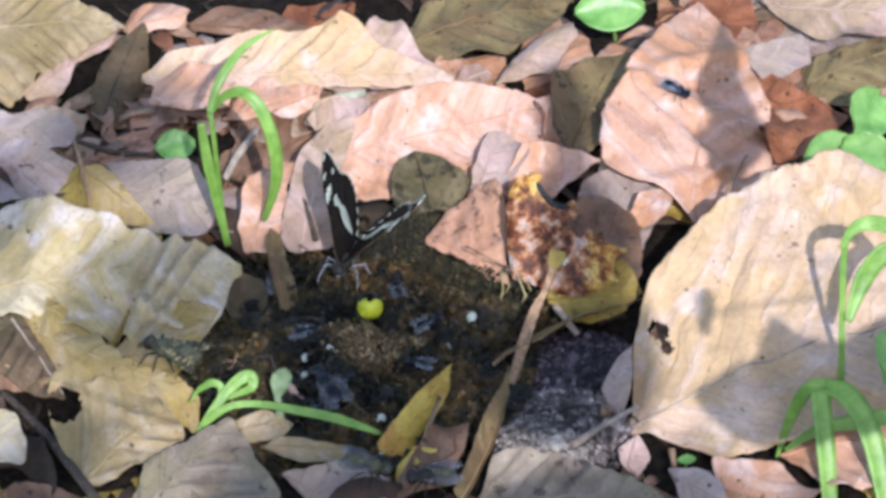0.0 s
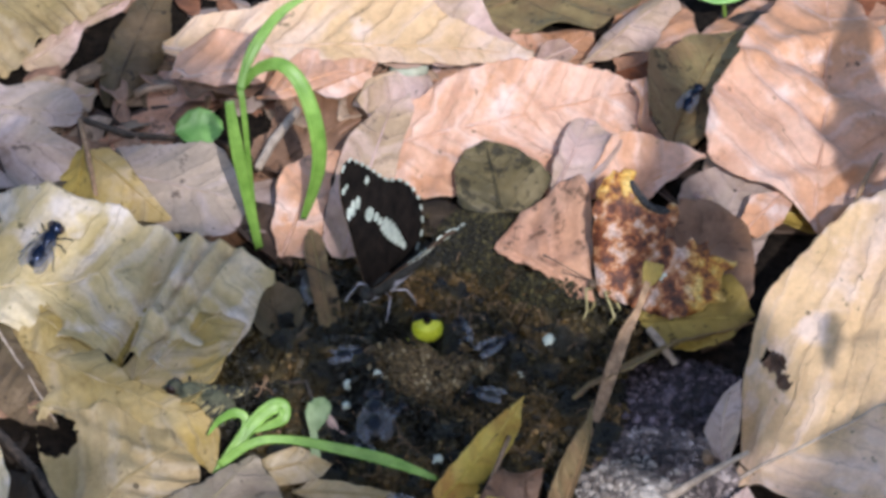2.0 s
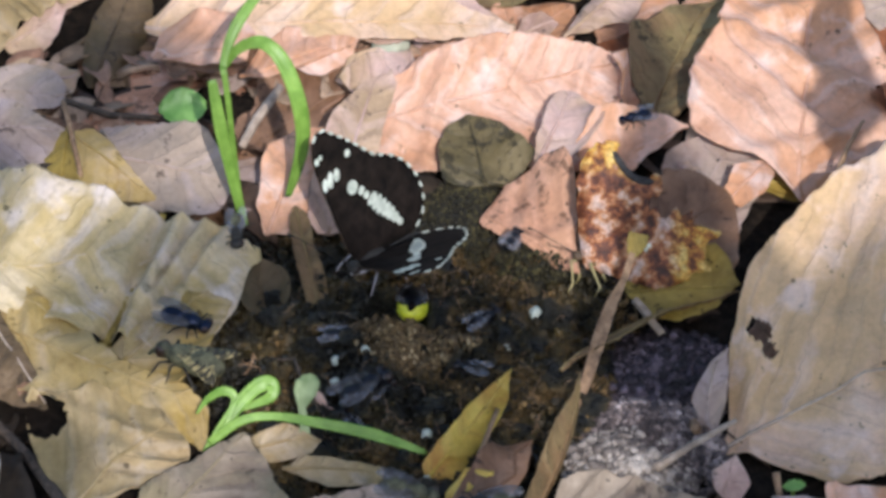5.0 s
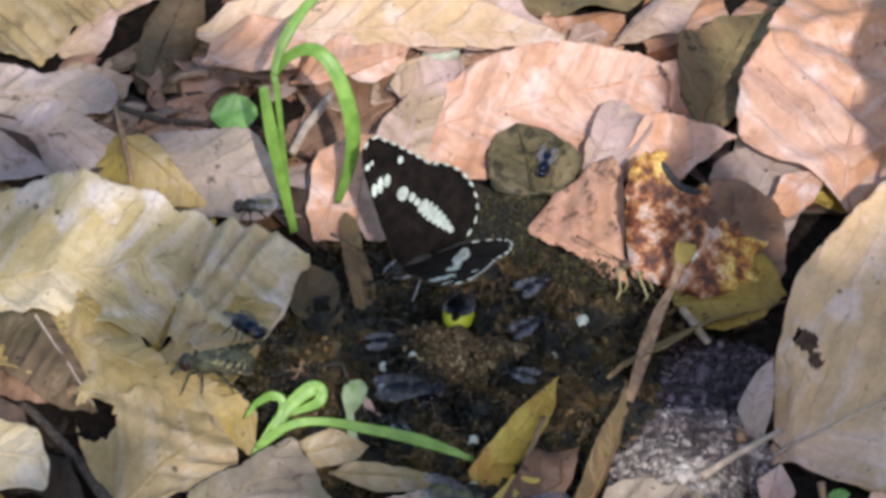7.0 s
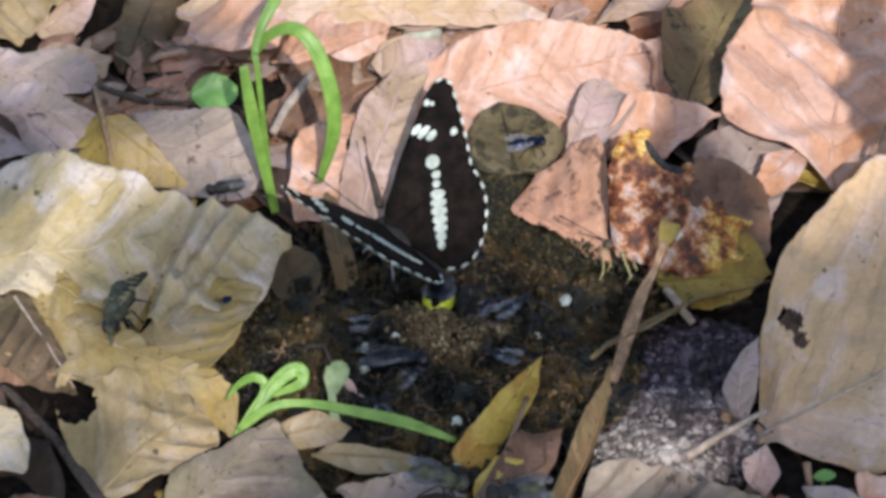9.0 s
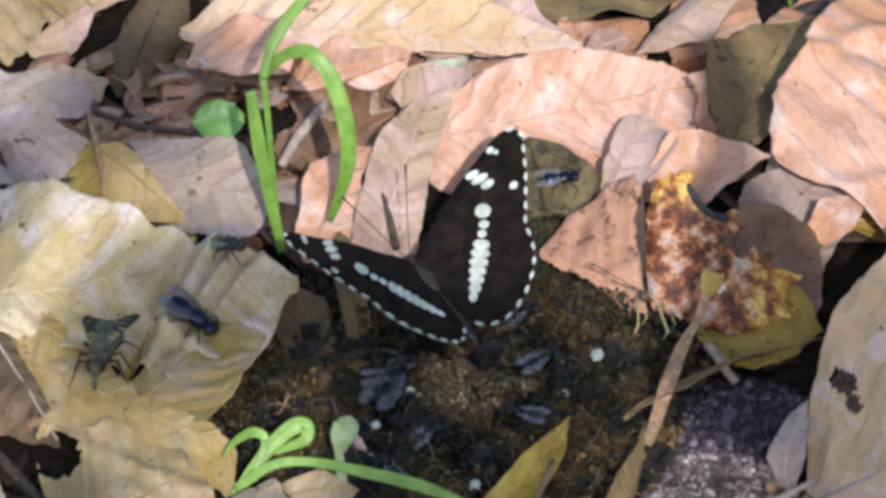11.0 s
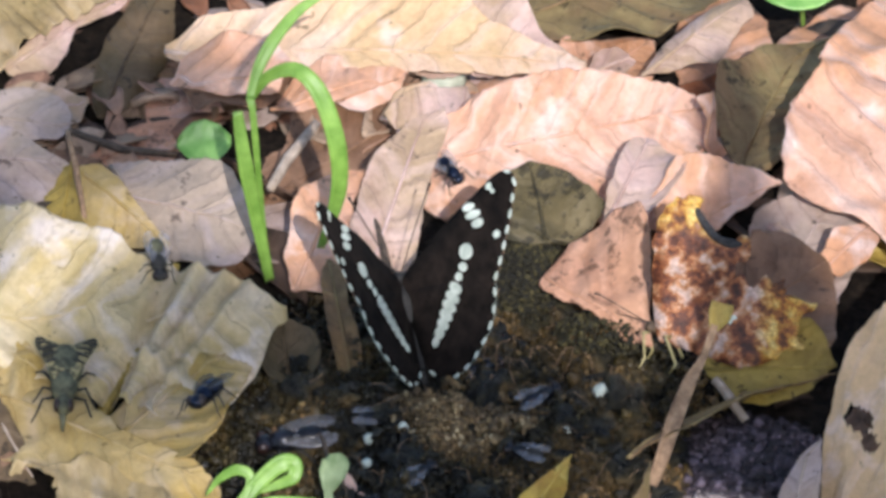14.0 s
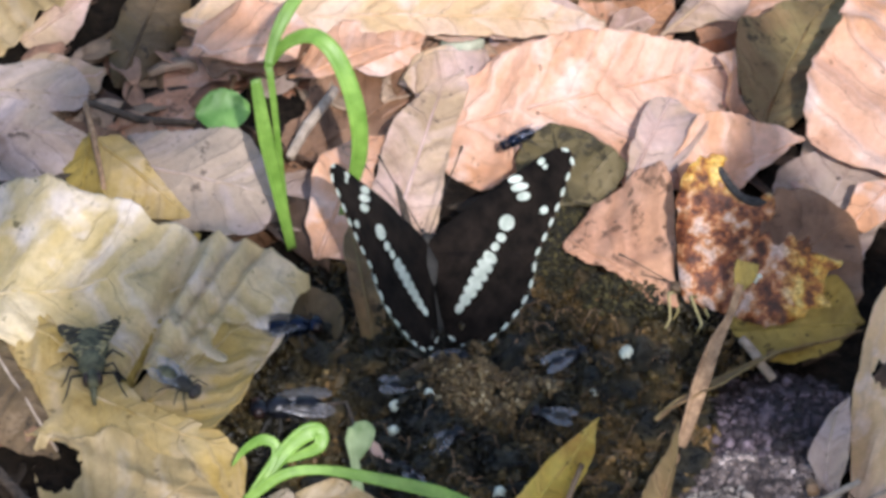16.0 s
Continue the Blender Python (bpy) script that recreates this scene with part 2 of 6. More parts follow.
SOIL = plain("dark_soil", (0.007, 0.005, 0.004), (0.032, 0.023, 0.016), 500, 0.95, bump=1.0, depth=0.002)
SOIL.node_tree.nodes["Principled BSDF"].inputs["Specular IOR Level"].default_value = 0.15
DUNG = dung_material()
GRASS = plain("green_blade", (0.13, 0.27, 0.035), (0.25, 0.43, 0.08), 240, 0.45)
GREEN = plain("green_leaf", (0.13, 0.32, 0.06), (0.28, 0.5, 0.14), 200, 0.4)
STALK = plain("dry_stalk", (0.16, 0.09, 0.045), (0.44, 0.28, 0.16), 500, 0.6)
RIB = plain("pale_midrib", (0.3, 0.23, 0.17), (0.52, 0.42, 0.33), 500, 0.6)
BLACK = plain("velvety_black_wing", (0.005, 0.004, 0.0035), (0.021, 0.015, 0.012), 300, 1.0)
BLACK.node_tree.nodes["Principled BSDF"].inputs["Specular IOR Level"].default_value = 0.12
BELLY = plain("pale_lilac_belly", (0.28, 0.26, 0.3), (0.6, 0.57, 0.62), 500, 0.7)
WHITE = plain("white_wing_scale", (0.42, 0.48, 0.4), (0.7, 0.75, 0.66), 600, 0.6)
UNDER = plain("mottled_wing_underside", (0.05, 0.022, 0.01), (0.22, 0.14, 0.09), 160, 0.6)
FUR = plain("dark_body_fur", (0.008, 0.008, 0.007), (0.04, 0.036, 0.03), 900, 0.7)
COMMA = marbled("marbled_brown_wing")
FLYBLUE = plain("metallic_blue", (0.004, 0.006, 0.012), (0.014, 0.028, 0.07), 500, 0.22, 0.6)
FLYGREY = plain("grey_bristly_fly", (0.016, 0.018, 0.008), (0.17, 0.165, 0.09), 420, 0.7)
MOTTLED = plain("mottled_olive_wing", (0.03, 0.027, 0.01), (0.4, 0.33, 0.15), 560, 0.5, stops=(0.44, 0.56))
FLYDARK = plain("dark_wet_fly", (0.004, 0.004, 0.005), (0.016, 0.018, 0.028), 500, 0.3, 0.3)
CRESCENT = plain("charcoal_wing_edge", (0.006, 0.006, 0.007), (0.06, 0.055, 0.055), 1300, 0.8)
EYE = plain("dark_eye", (0.012, 0.007, 0.006), (0.035, 0.016, 0.013), 900, 0.3)
YEL = plain("wasp_yellow", (0.6, 0.62, 0.02), (0.85, 0.85, 0.06), 300, 0.35)
BEAD = plain("pale_bead", (0.55, 0.62, 0.5), (0.8, 0.84, 0.74), 300, 0.3)
PALEGREEN = plain("pale_green_stem", (0.22, 0.32, 0.12), (0.42, 0.52, 0.26), 240, 0.5)
BARK = plain("dark_bark", (0.03, 0.022, 0.016), (0.14, 0.1, 0.07), 500, 0.8, bump=0.8, depth=0.0008)
FURBROWN = plain("brown_body_fur", (0.03, 0.018, 0.01), (0.14, 0.09, 0.05), 900, 0.7)
YELLEG = plain("straw_leg", (0.4, 0.34, 0.14), (0.6, 0.52, 0.26), 500, 0.5)
PALESTONE = plain("pale_green_stone", (0.35, 0.4, 0.3), (0.55, 0.58, 0.46), 200, 0.6)
PALEUNDER = plain("pale_green_underside", (0.14, 0.17, 0.14), (0.42, 0.5, 0.45), 160, 0.6)


def fly_wing_material():
    m, n, l, p = material("clear_fly_wing", 0.24)
    co = n.new("ShaderNodeTexCoord").outputs["Object"]
    t = noise_node(n, l, co, 900, 3, 0.6)
    r = ramp(n, [(0.35, (0.2, 0.2, 0.21)), (0.65, (0.46, 0.45, 0.5))])
    l.new(t.outputs[0], r.inputs[0])
    l.new(r.outputs[0], p.inputs["Base Color"])
    p.inputs["Alpha"].default_value = 0.24
    p.inputs["Coat Weight"].default_value = 0.25
    return m


FLYWING = fly_wing_material()

# ------------------------------------------------------------------ helpers


def part(name, bm, mat, parent=None, label="", smooth=True):
    me = bpy.data.meshes.new(name)
    bmesh.ops.recalc_face_normals(bm, faces=bm.faces)
    bm.to_mesh(me)
    bm.free()
    me.materials.append(mat)
    if smooth:
        me.polygons.foreach_set("use_smooth", [True] * len(me.polygons))
    ob = new(name, me)
    if parent is not None:
        ob.parent = parent
    return tagged(ob, label) if label else ob


def thing(name, label, category, group="", kind=""):
    return tagged(new(name), label, category, group, kind)


def sheet(nu, nv, fn, thick, holes=()):
    """A closed thin sheet of nu by nv quads; fn(u, v) gives its middle."""
    bm = bmesh.new()
    top = [[bm.verts.new(fn(i / nu, j / nv * 2 - 1) + Vector((0, 0, thick / 2))) for j in range(nv + 1)] for i in range(nu + 1)]
    low = [[bm.verts.new(v.co - Vector((0, 0, thick))) for v in row] for row in top]
    for i in range(nu):
        for j in range(nv):
            c = (top[i][j].co + top[i + 1][j + 1].co) / 2 / MM
            if any(((c.x - hx) / ha) ** 2 + ((c.y - hy) / hb) ** 2 < 1 + 0.5 * noise.noise(c * 0.9) for hx, hy, ha, hb in holes):
                continue
            bm.faces.new((top[i][j], top[i + 1][j], top[i + 1][j + 1], top[i][j + 1]))
            bm.faces.new((low[i][j], low[i][j + 1], low[i + 1][j + 1], low[i + 1][j]))
    ring = [(i, 0) for i in range(nu)] + [(nu, j) for j in range(nv)] + [(i, nv) for i in range(nu, 0, -1)] + [(0, j) for j in range(nv, 0, -1)]
    for (a, b), (c, d) in zip(ring, ring[1:] + ring[:1]):
        bm.faces.new((top[a][b], low[a][b], low[c][d], top[c][d]))
    return bm


def tube(points, radii, sides=7):
    """A closed tapering tube along points."""
    bm = bmesh.new()
    rings = []
    for k, q in enumerate(points):
        ahead = (points[min(k + 1, len(points) - 1)] - points[max(k - 1, 0)]).normalized()
        a = ahead.orthogonal().normalized() if abs(ahead.z) > 0.95 else ahead.cross(Vector((0, 0, 1))).normalized()
        b = ahead.cross(a)
        rings.append([bm.verts.new(q + (a * math.cos(s) + b * math.sin(s)) * radii[k]) for s in np.linspace(0, 2 * math.pi, sides, endpoint=False)])
    for r1, r2 in zip(rings, rings[1:]):
        for k in range(sides):
            bm.faces.new((r1[k], r1[(k + 1) % sides], r2[(k + 1) % sides], r2[k]))
    bm.faces.new(rings[0])
    bm.faces.new(rings[-1])
    return bm


def blob(size, centre=(0, 0, 0), lump=0.0, seed=0.0, sub=3, freq=2.0):
    bm = bmesh.new()
    bmesh.ops.create_icosphere(bm, subdivisions=sub, radius=1)
    for v in bm.verts:
        k = 1 + lump * noise.noise(v.co * freq + Vector((seed, seed * 1.7, 0)))
        v.co = Vector((v.co.x * size[0] * k + centre[0], v.co.y * size[1] * k + centre[1], v.co.z * size[2] * k + centre[2]))
    return bm


def mm(*v):
    return Vector(v) * MM


def inside_fill(outline, z0, z1, curve, step=1.2):
    """A closed plate with the given outline; curve(x, y) lifts it."""
    bm = bmesh.new()
    face = bm.faces.new([bm.verts.new((x, y, 0)) for x, y in outline])
    bmesh.ops.triangulate(bm, faces=[face])
    for _ in range(2):
        bmesh.ops.subdivide_edges(bm, edges=[e for e in bm.edges if e.calc_length() > step], cuts=1, use_grid_fill=True)
        bmesh.ops.triangulate(bm, faces=[f for f in bm.faces if len(f.verts) > 3])
    top = list(bm.faces)
    got = bmesh.ops.extrude_face_region(bm, geom=top)
    up = {v for v in got["geom"] if isinstance(v, bmesh.types.BMVert)}
    for v in bm.verts:
        v.co.z = (z1 if v in up else z0) + curve(v.co.x, v.co.y)
        v.co *= MM
    return bm


def rounded(outline, seed=0.0, scallop=0.0):
    """Smooths an outline, with a wavy edge."""
    out, n = [], len(outline)
    for i in range(n):
        a, b, c, d = (Vector(outline[(i + k) % n]) for k in (-1, 0, 1, 2))
        for k in (0.0, 0.25, 0.5, 0.75):
            q = 0.5 * ((2 * b) + (c - a) * k + (2 * a - 5 * b + 4 * c - d) * k * k + (3 * b - a - 3 * c + d) * k ** 3)
            q = q + Vector((noise.noise(Vector((q.x * 0.9, q.y * 0.9, seed))), noise.noise(Vector((q.x * 0.9, q.y * 0.9, seed + 9))))) * scallop
            if scallop > 0.4:
                q = q + Vector((noise.noise(Vector((q.x * 2.3, q.y * 2.3, seed + 4))), noise.noise(Vector((q.x * 2.3, q.y * 2.3, seed + 7))))) * 0.5
            out.append((q.x, q.y))
    return out


def eased(xs, ys, n=241):
    """Samples of a smooth line through the points that never overshoots them."""
    xs, ys = np.array(xs, float), np.array(ys, float)
    h, d = np.diff(xs), np.diff(ys) / np.diff(xs)
    m = np.zeros(len(xs))
    for k in range(1, len(xs) - 1):
        if d[k - 1] * d[k] > 0:
            a, b = 2 * h[k] + h[k - 1], h[k] + 2 * h[k - 1]
            m[k] = (a + b) / (a / d[k - 1] + b / d[k])
    m[0], m[-1] = d[0], d[-1]
    at = np.linspace(xs[0], xs[-1], n)
    i = np.clip(np.searchsorted(xs, at, side="right") - 1, 0, len(h) - 1)
    k = (at - xs[i]) / h[i]
    return ys[i] * (1 + 2 * k) * (1 - k) ** 2 + h[i] * m[i] * k * (1 - k) ** 2 + ys[i + 1] * k * k * (3 - 2 * k) + h[i] * m[i + 1] * k * k * (k - 1)


FINE = np.linspace(0, 1, 241)
STATIONS = (0.0, 0.02, 0.08, 0.2, 0.35, 0.5, 0.65, 0.8, 0.92, 0.98, 1.0)
LEAF_COUNT = [0]


def dead_leaf(name, label, mat, base, length, turn, right, left, bend=0.05, cup=0.1, pleat=0.3, stalk=0.0, pitch=12, slant=0.85, curl=1.0, holes=(), folds=(), veins=(), cracks=()):
    """A dry leaf. base, length and the half widths along it in millimetres; turn in degrees; bend, cup: arch along and across; pleat: height of the folds between side veins; folds: creases (place along, slope across, height, breadth); holes: x, y and two radii."""
    LEAF_COUNT[0] += 1
    seed = LEAF_COUNT[0] * 7.31
    r = [(right[0] + left[0]) / 2 + (right[0] - left[0]) * 0.28, *right, (right[-1] + left[-1]) / 2 + (right[-1] - left[-1]) * 0.28]
    w = [(right[0] + left[0]) / 2 - (right[0] - left[0]) * 0.28, *left, (right[-1] + left[-1]) / 2 - (right[-1] - left[-1]) * 0.28]
    wide = max(a - b for a, b in zip(left, right))
    low_side, high_side = eased(STATIONS, r), eased(STATIONS, w)

    def arch(u, y):
        k = y / wide * 2
        z = bend * length * (4 * u * (1 - u) - 0.5) + cup * wide * (k * k - 0.3) * 0.5
        lane = u * length - slant * abs(y)
        wave = 0.45 * math.sin(lane * 4 * math.pi / pitch + 2.5 * noise.noise(Vector((lane * 0.06, y * 0.03, seed)))) + 1.5 * noise.noise(Vector((lane * 3.2 / pitch, y * 0.04, seed + 3)))
        crease = 0.55 - abs(math.sin(lane * math.pi / pitch + 1.2 * noise.noise(Vector((lane * 0.05, y * 0.06, seed + 5))))) ** 0.6
        z += pleat * (wave + 1.1 * crease) * min(1, abs(k) * 2)
        q = Vector((u * length * 0.05, y * 0.05, seed))
        z += (0.25 - abs(noise.noise(q * 1.5 + Vector((3, 8, 0))))) * 0.075 * min(wide, 26)
        rim = max(0.0, abs(k) - 0.55) ** 2 * 2.2
        z += rim * wide * 0.28 * curl * (0.25 + noise.noise(Vector((u * length * 0.09, math.copysign(4, y), seed))))
        z += (noise.noise(q) * 0.05 + noise.noise(q * 3.1) * 0.026 + noise.noise(q * 7) * 0.006) * min(wide, 28)
        for f0, slope, high, broad in folds:
            d = (u * length - f0 - slope * y) / broad
            z += high * math.exp(-d * d)
        return z

    def at(u, v):
        lo, hi = np.interp(u, FINE, low_side), np.interp(u, FINE, high_side)
        y = lo + (hi - lo) * (v + 1) / 2
        rag = noise.noise(Vector((u * length * 0.35, math.copysign(3, v), seed))) + 0.6 * noise.noise(Vector((u * length * 1.3, math.copysign(3, v), seed)))
        nick = max(0.0, noise.noise(Vector((u * length * 0.11, math.copysign(7, v), seed))) - 0.3) * 0.3 * min(1.0, 14 / wide)
        y += (rag * 0.027 * min(1.0, 26 / wide) - nick) * wide * abs(v) ** 3 * math.copysign(1, v)
        return mm(u * length, y, arch(u, y))

    ob = thing(name, label, "leaf", "dead leaves")
    ob.matrix_basis = pose(base[0] * MM, base[1] * MM, base[2] * MM, *turn)
    part("blade", sheet(*((150, 90) if holes else (96, 52) if length > 30 else (60, 34) if length > 14 else (40, 24)), at, 0.28 * MM, holes), mat, ob)
    c = [(a + b) / 2 if a * b > 0 else 0.0 for a, b in zip(r, w)]
    line = [(u, float(np.interp(u, STATIONS, c))) for u in np.linspace(0.0, 0.97, 16)]
    pts = [mm(u * length, y, arch(u, y) + 0.12) for u, y in line]
    if stalk:
        pts = [pts[0] + mm(-stalk * k, stalk * 0.1 * k, stalk * 0.22 * k) for k in (1.0, 0.5)] + pts
    part("midrib", tube(pts, [(0.46 - 0.28 * k / len(pts)) * MM for k in range(len(pts))], 6), RIB if stalk else mat, ob)
    for path in veins:
        run = [(x0 + (x1 - x0) * k / 8, y0 + (y1 - y0) * k / 8) for (x0, y0), (x1, y1) in zip(path, path[1:]) for k in range(8)] + [path[-1]]
        part("side_vein", tube([mm(x, y, arch(x / length, y) - 0.75) for x, y in run], [(1.35 - 0.7 * k / len(run)) * MM for k in range(len(run))], 10), OCHRE, ob, "olive-stained vein")
    for path in cracks:
        run = [(x0 + (x1 - x0) * k / 8, y0 + (y1 - y0) * k / 8 + 0.3 * noise.noise(Vector((k, x0, seed)))) for (x0, y0), (x1, y1) in zip(path, path[1:]) for k in range(8)] + [path[-1]]
        part("crack", tube([mm(x, y, arch(x / length, y) + 0.04) for x, y in run], [0.08 * MM] * len(run), 5), BARK, ob, "thin dark crack")
    if stalk:
        part("stalk", tube(pts[:4], [0.62 * MM, 0.58 * MM, 0.56 * MM, 0.4 * MM], 7), RIB, ob)
    return ob


# ------------------------------------------------------------------ ground


def ground_height(x, y):
    """Millimetres."""
    z = -3 + 2.0 * noise.noise(Vector((x * 0.03, y * 0.03, 1))) + 1.2 * noise.noise(Vector((x * 0.15, y * 0.15, 5)))
    d = ((x - 0) / 42) ** 2 + ((y + 25) / 40) ** 2
    return z + 2.0 * math.exp(-d * 2)


def build_ground():
    k = np.linspace(-1, 1, 181)
    line = [float(110 * a + 60000 * np.sign(a) * max(0.0, abs(a) - 0.9) ** 3 * 1000 / 1.0) for a in k]
    bm = bmesh.new()
    rows = [[bm.verts.new(mm(x, y, ground_height(x, y) if max(abs(x), abs(y)) < 400 else -4)) for y in line] for x in line]
    for i in range(len(k) - 1):
        for j in range(len(k) - 1):
            bm.faces.new((rows[i][j], rows[i + 1][j], rows[i + 1][j + 1], rows[i][j + 1]))
    tagged(part("ground", bm, SOIL), "dark moist woodland soil under dead leaves", "ground", kind="structure")


build_ground()

# ------------------------------------------------------------------ dead leaves
# >>> leaves
dead_leaf("dead_leaf", "large cream beech leaf with deep pleats lying beside the dung", CREAM, (-111.7, -17.3, 3.8), 85.0, (17.5, -2.8, 4.6),
          (-10.5, -10.2, -9.6, -9.7, -14.0, -19.0, -22.3, -14.2, -1.9),
          (10.1, 13.5, 19.4, 21.1, 20.4, 15.2, 9.8, 6.7, 2.9), bend=0.05, cup=0.06, pleat=0.5, pitch=16, slant=1.2, curl=0.4, folds=((61.2, 0.46, -3.4, 1.8), (65.2, 0.55, 2.6, 1.4), (67.1, 0.62, -1.2, 0.9), (69.0, 0.72, 2.3, 1.0), (71.8, 0.75, -1.3, 0.8), (74.5, 0.75, 1.8, 1.0), (50, 0.4, 2.2, 4.0), (34, 0.4, 2.4, 4.0), (20, 0.3, -1.6, 3.0)), veins=(((51.5, -19), (54.4, -13.3), (59.2, -4.5), (63.5, 4.3), (66, 12)),))
dead_leaf("dead_leaf", "yellowish dry leaf under the cream pleated leaf", YELLOW, (-101.0, -15.2, 1.5), 79.9, (8.2, -1.9, -29.8),
          (-8.1, -13.3, -15.2, -13.2, -12.6, -10.8, -8.5, -9.5, -10.7),
          (-1.5, 6.8, 13.6, 11.0, 7.1, 3.2, 2.9, 0.6, -7.3), bend=0.03, cup=0.1, pleat=0.5)
dead_leaf("dead_leaf", "buckled cream leaf with a dark hole", STRAW, (-62.8, -76.9, 2.1), 28.6, (4.4, -5.5, 46.3),
          (-3.0, -4.0, -6.1, -8.0, -8.2, -8.5, -9.3, -4.5, 2.1),
          (2.1, 10.3, 17.7, 20.6, 18.9, 17.1, 15.3, 9.1, 5.5), bend=0.08, cup=0.05, pleat=0.5, folds=((12, 0.6, 1.5, 3.0), (22, -0.5, 1.4, 2.5)), holes=((9.6, 16.4, 4.4, 3.4),), cracks=(((5, -3), (14, 2), (24, 6)),))
dead_leaf("dead_leaf", "grey-brown flat dead leaf lying over others", DRAB, (-49.4, -89.6, 3.4), 32.1, (5.0, -10.0, 50.1),
          (2.5, -1.2, -8.6, -15.9, -20.2, -24.5, -13.1, -7.7, -1.7),
          (3.9, 4.6, 5.9, 7.5, 6.2, 4.5, 2.8, 1.4, 0.8), bend=0.03, cup=0.03, pleat=0.3)
dead_leaf("dead_leaf", "grey-brown leaf underside with a pale midrib", BROWN, (-106.0, -15.8, 1.0), 50.0, (17.1, -1.2, -42.4),
          (-5.0, -8.2, -14.5, -16.7, -13.0, -9.1, -4.9, -1.8, -0.3),
          (-2.9, 0.2, 5.3, 5.7, 6.0, 5.5, 3.9, 1.7, 0.5), bend=0.05, cup=0.1, pleat=0.3)
dead_leaf("dead_leaf", "small pale leaf scrap", CREAM, (-91.4, -60.7, 1.4), 16.8, (8.7, -5.7, -18.3),
          (6.8, 3.9, -1.7, -8.7, -9.6, -9.0, -8.4, -7.8, -7.6),
          (7.7, 7.6, 7.4, 7.2, 7.0, 6.0, 2.3, -0.6, -4.4), bend=0.05, cup=0.1, pleat=0.3)
dead_leaf("dead_leaf", "large pale tan beech leaf with a long midrib and stalk", PALE, (63.8, -60.6, 3.0), 93.4, (10.9, -5.1, 19.6),
          (-1.7, -8.2, -20.8, -23.1, -25.2, -25.9, -9.6, 14.0, 27.6),
          (2.5, 14.7, 31.5, 39.9, 45.6, 48.7, 47.0, 42.5, 34.7), bend=0.11, cup=0.06, pleat=0.35, stalk=3, pitch=20, curl=0.35, holes=((16.2, 19.5, 2.4, 2.8), (16.4, 15, 1.4, 1.8)), folds=((6, 0.42, 1.6, 2.2), (30, 0.5, 1.2, 3.0), (52, 0.55, 1.3, 3.5), (70, 0.5, 1.1, 3.0)), cracks=(((20, 14), (24, 20), (27, 27)), ((15, 9), (19, 10), (22, 9))))
dead_leaf("dead_leaf", "tan dead leaf behind the green seedling", TAN, (99.1, -70.8, 0.9), 33.0, (6.0, -4.1, 2.5),
          (-0.8, -3.8, -9.7, -16.6, -15.8, -15.1, -14.4, -11.4, 3.3),
          (0.5, 1.5, 3.4, 5.8, 8.2, 8.4, 8.3, 8.3, 8.2), bend=0.05, cup=0.1, pleat=0.4)
dead_leaf("dead_leaf", "crinkled drab brown dead leaf", DRAB, (27.9, -85.3, 2.0), 46.3, (15.1, -1.3, -2.4),
          (-4.3, -7.5, -7.3, -7.0, -6.8, -6.6, -6.3, -6.1, -6.1),
          (2.0, 10.8, 12.2, 11.1, 9.0, 7.0, 4.4, 2.0, -3.3), bend=0.05, cup=0.2, pleat=0.6)
dead_leaf("dead_leaf", "tan leaf scrap beside the seedling", TAN, (84.5, -88.6, 0.6), 19.1, (13.0, -10.4, 40.8),
          (-2.5, -3.5, -5.6, -8.2, -10.8, -13.4, -16.0, -8.0, -2.0),
          (-1.3, 1.1, 5.9, 10.1, 7.8, 5.6, 3.3, 1.5, 0.6), bend=0.08, cup=0.1, pleat=0.3)
dead_leaf("dead_leaf", "large sunlit orange-tan beech leaf lying flat", TAN, (-12.1, 30.7, 4.0), 63.6, (37.9, -4.4, 14.9),
          (-1.4, -5.5, -13.4, -14.4, -14.2, -15.7, -14.5, -9.4, -6.0),
          (4.2, 5.6, 8.1, 11.0, 11.7, 11.0, 8.3, 4.4, 2.2), bend=0.04, cup=0.12, pleat=0.5, folds=((22, 0.5, 1.3, 2.0), (40, -0.6, 1.2, 2.2), (54, 0.5, 1.5, 1.8)))
dead_leaf("dead_leaf", "small rounded pinkish grey leaf", PINK, (29.5, 15.2, 6.9), 21.5, (15.0, -10.6, 68.0),
          (-0.1, -2.8, -5.6, -7.2, -8.1, -8.6, -7.4, -4.5, -2.3),
          (0.9, 1.2, 1.9, 2.8, 3.1, 3.3, 3.4, 2.9, 0.9), bend=0.03, cup=0.1, pleat=0.15)
dead_leaf("dead_leaf", "tan leaf with black mould spots", SPOT, (37.2, -12.8, 2.9), 26.2, (-13.3, -5.2, 142.3),
          (-0.8, -2.8, -6.9, -12.0, -17.0, -19.7, -19.1, -15.2, -11.0),
          (0.1, 0.7, 1.5, 1.5, 1.6, 1.9, 2.2, 1.4, -9.1), bend=0.1, cup=-0.1, pleat=0.4, folds=((10, 0.5, 1.2, 2.5), (18, -0.4, -1.0, 2.0)))
dead_leaf("dead_leaf", "small sunlit tan leaf behind the comma butterfly", TAN, (40.1, 13.0, 4.9), 25.3, (9.9, -9.5, 31.7),
          (-1.3, -1.7, -2.6, -3.4, -2.6, -1.9, -1.1, -0.5, -0.2),
          (1.2, 8.1, 9.3, 10.9, 10.3, 8.6, 6.0, 3.9, 0.9), bend=0.06, cup=0.1, pleat=0.2)
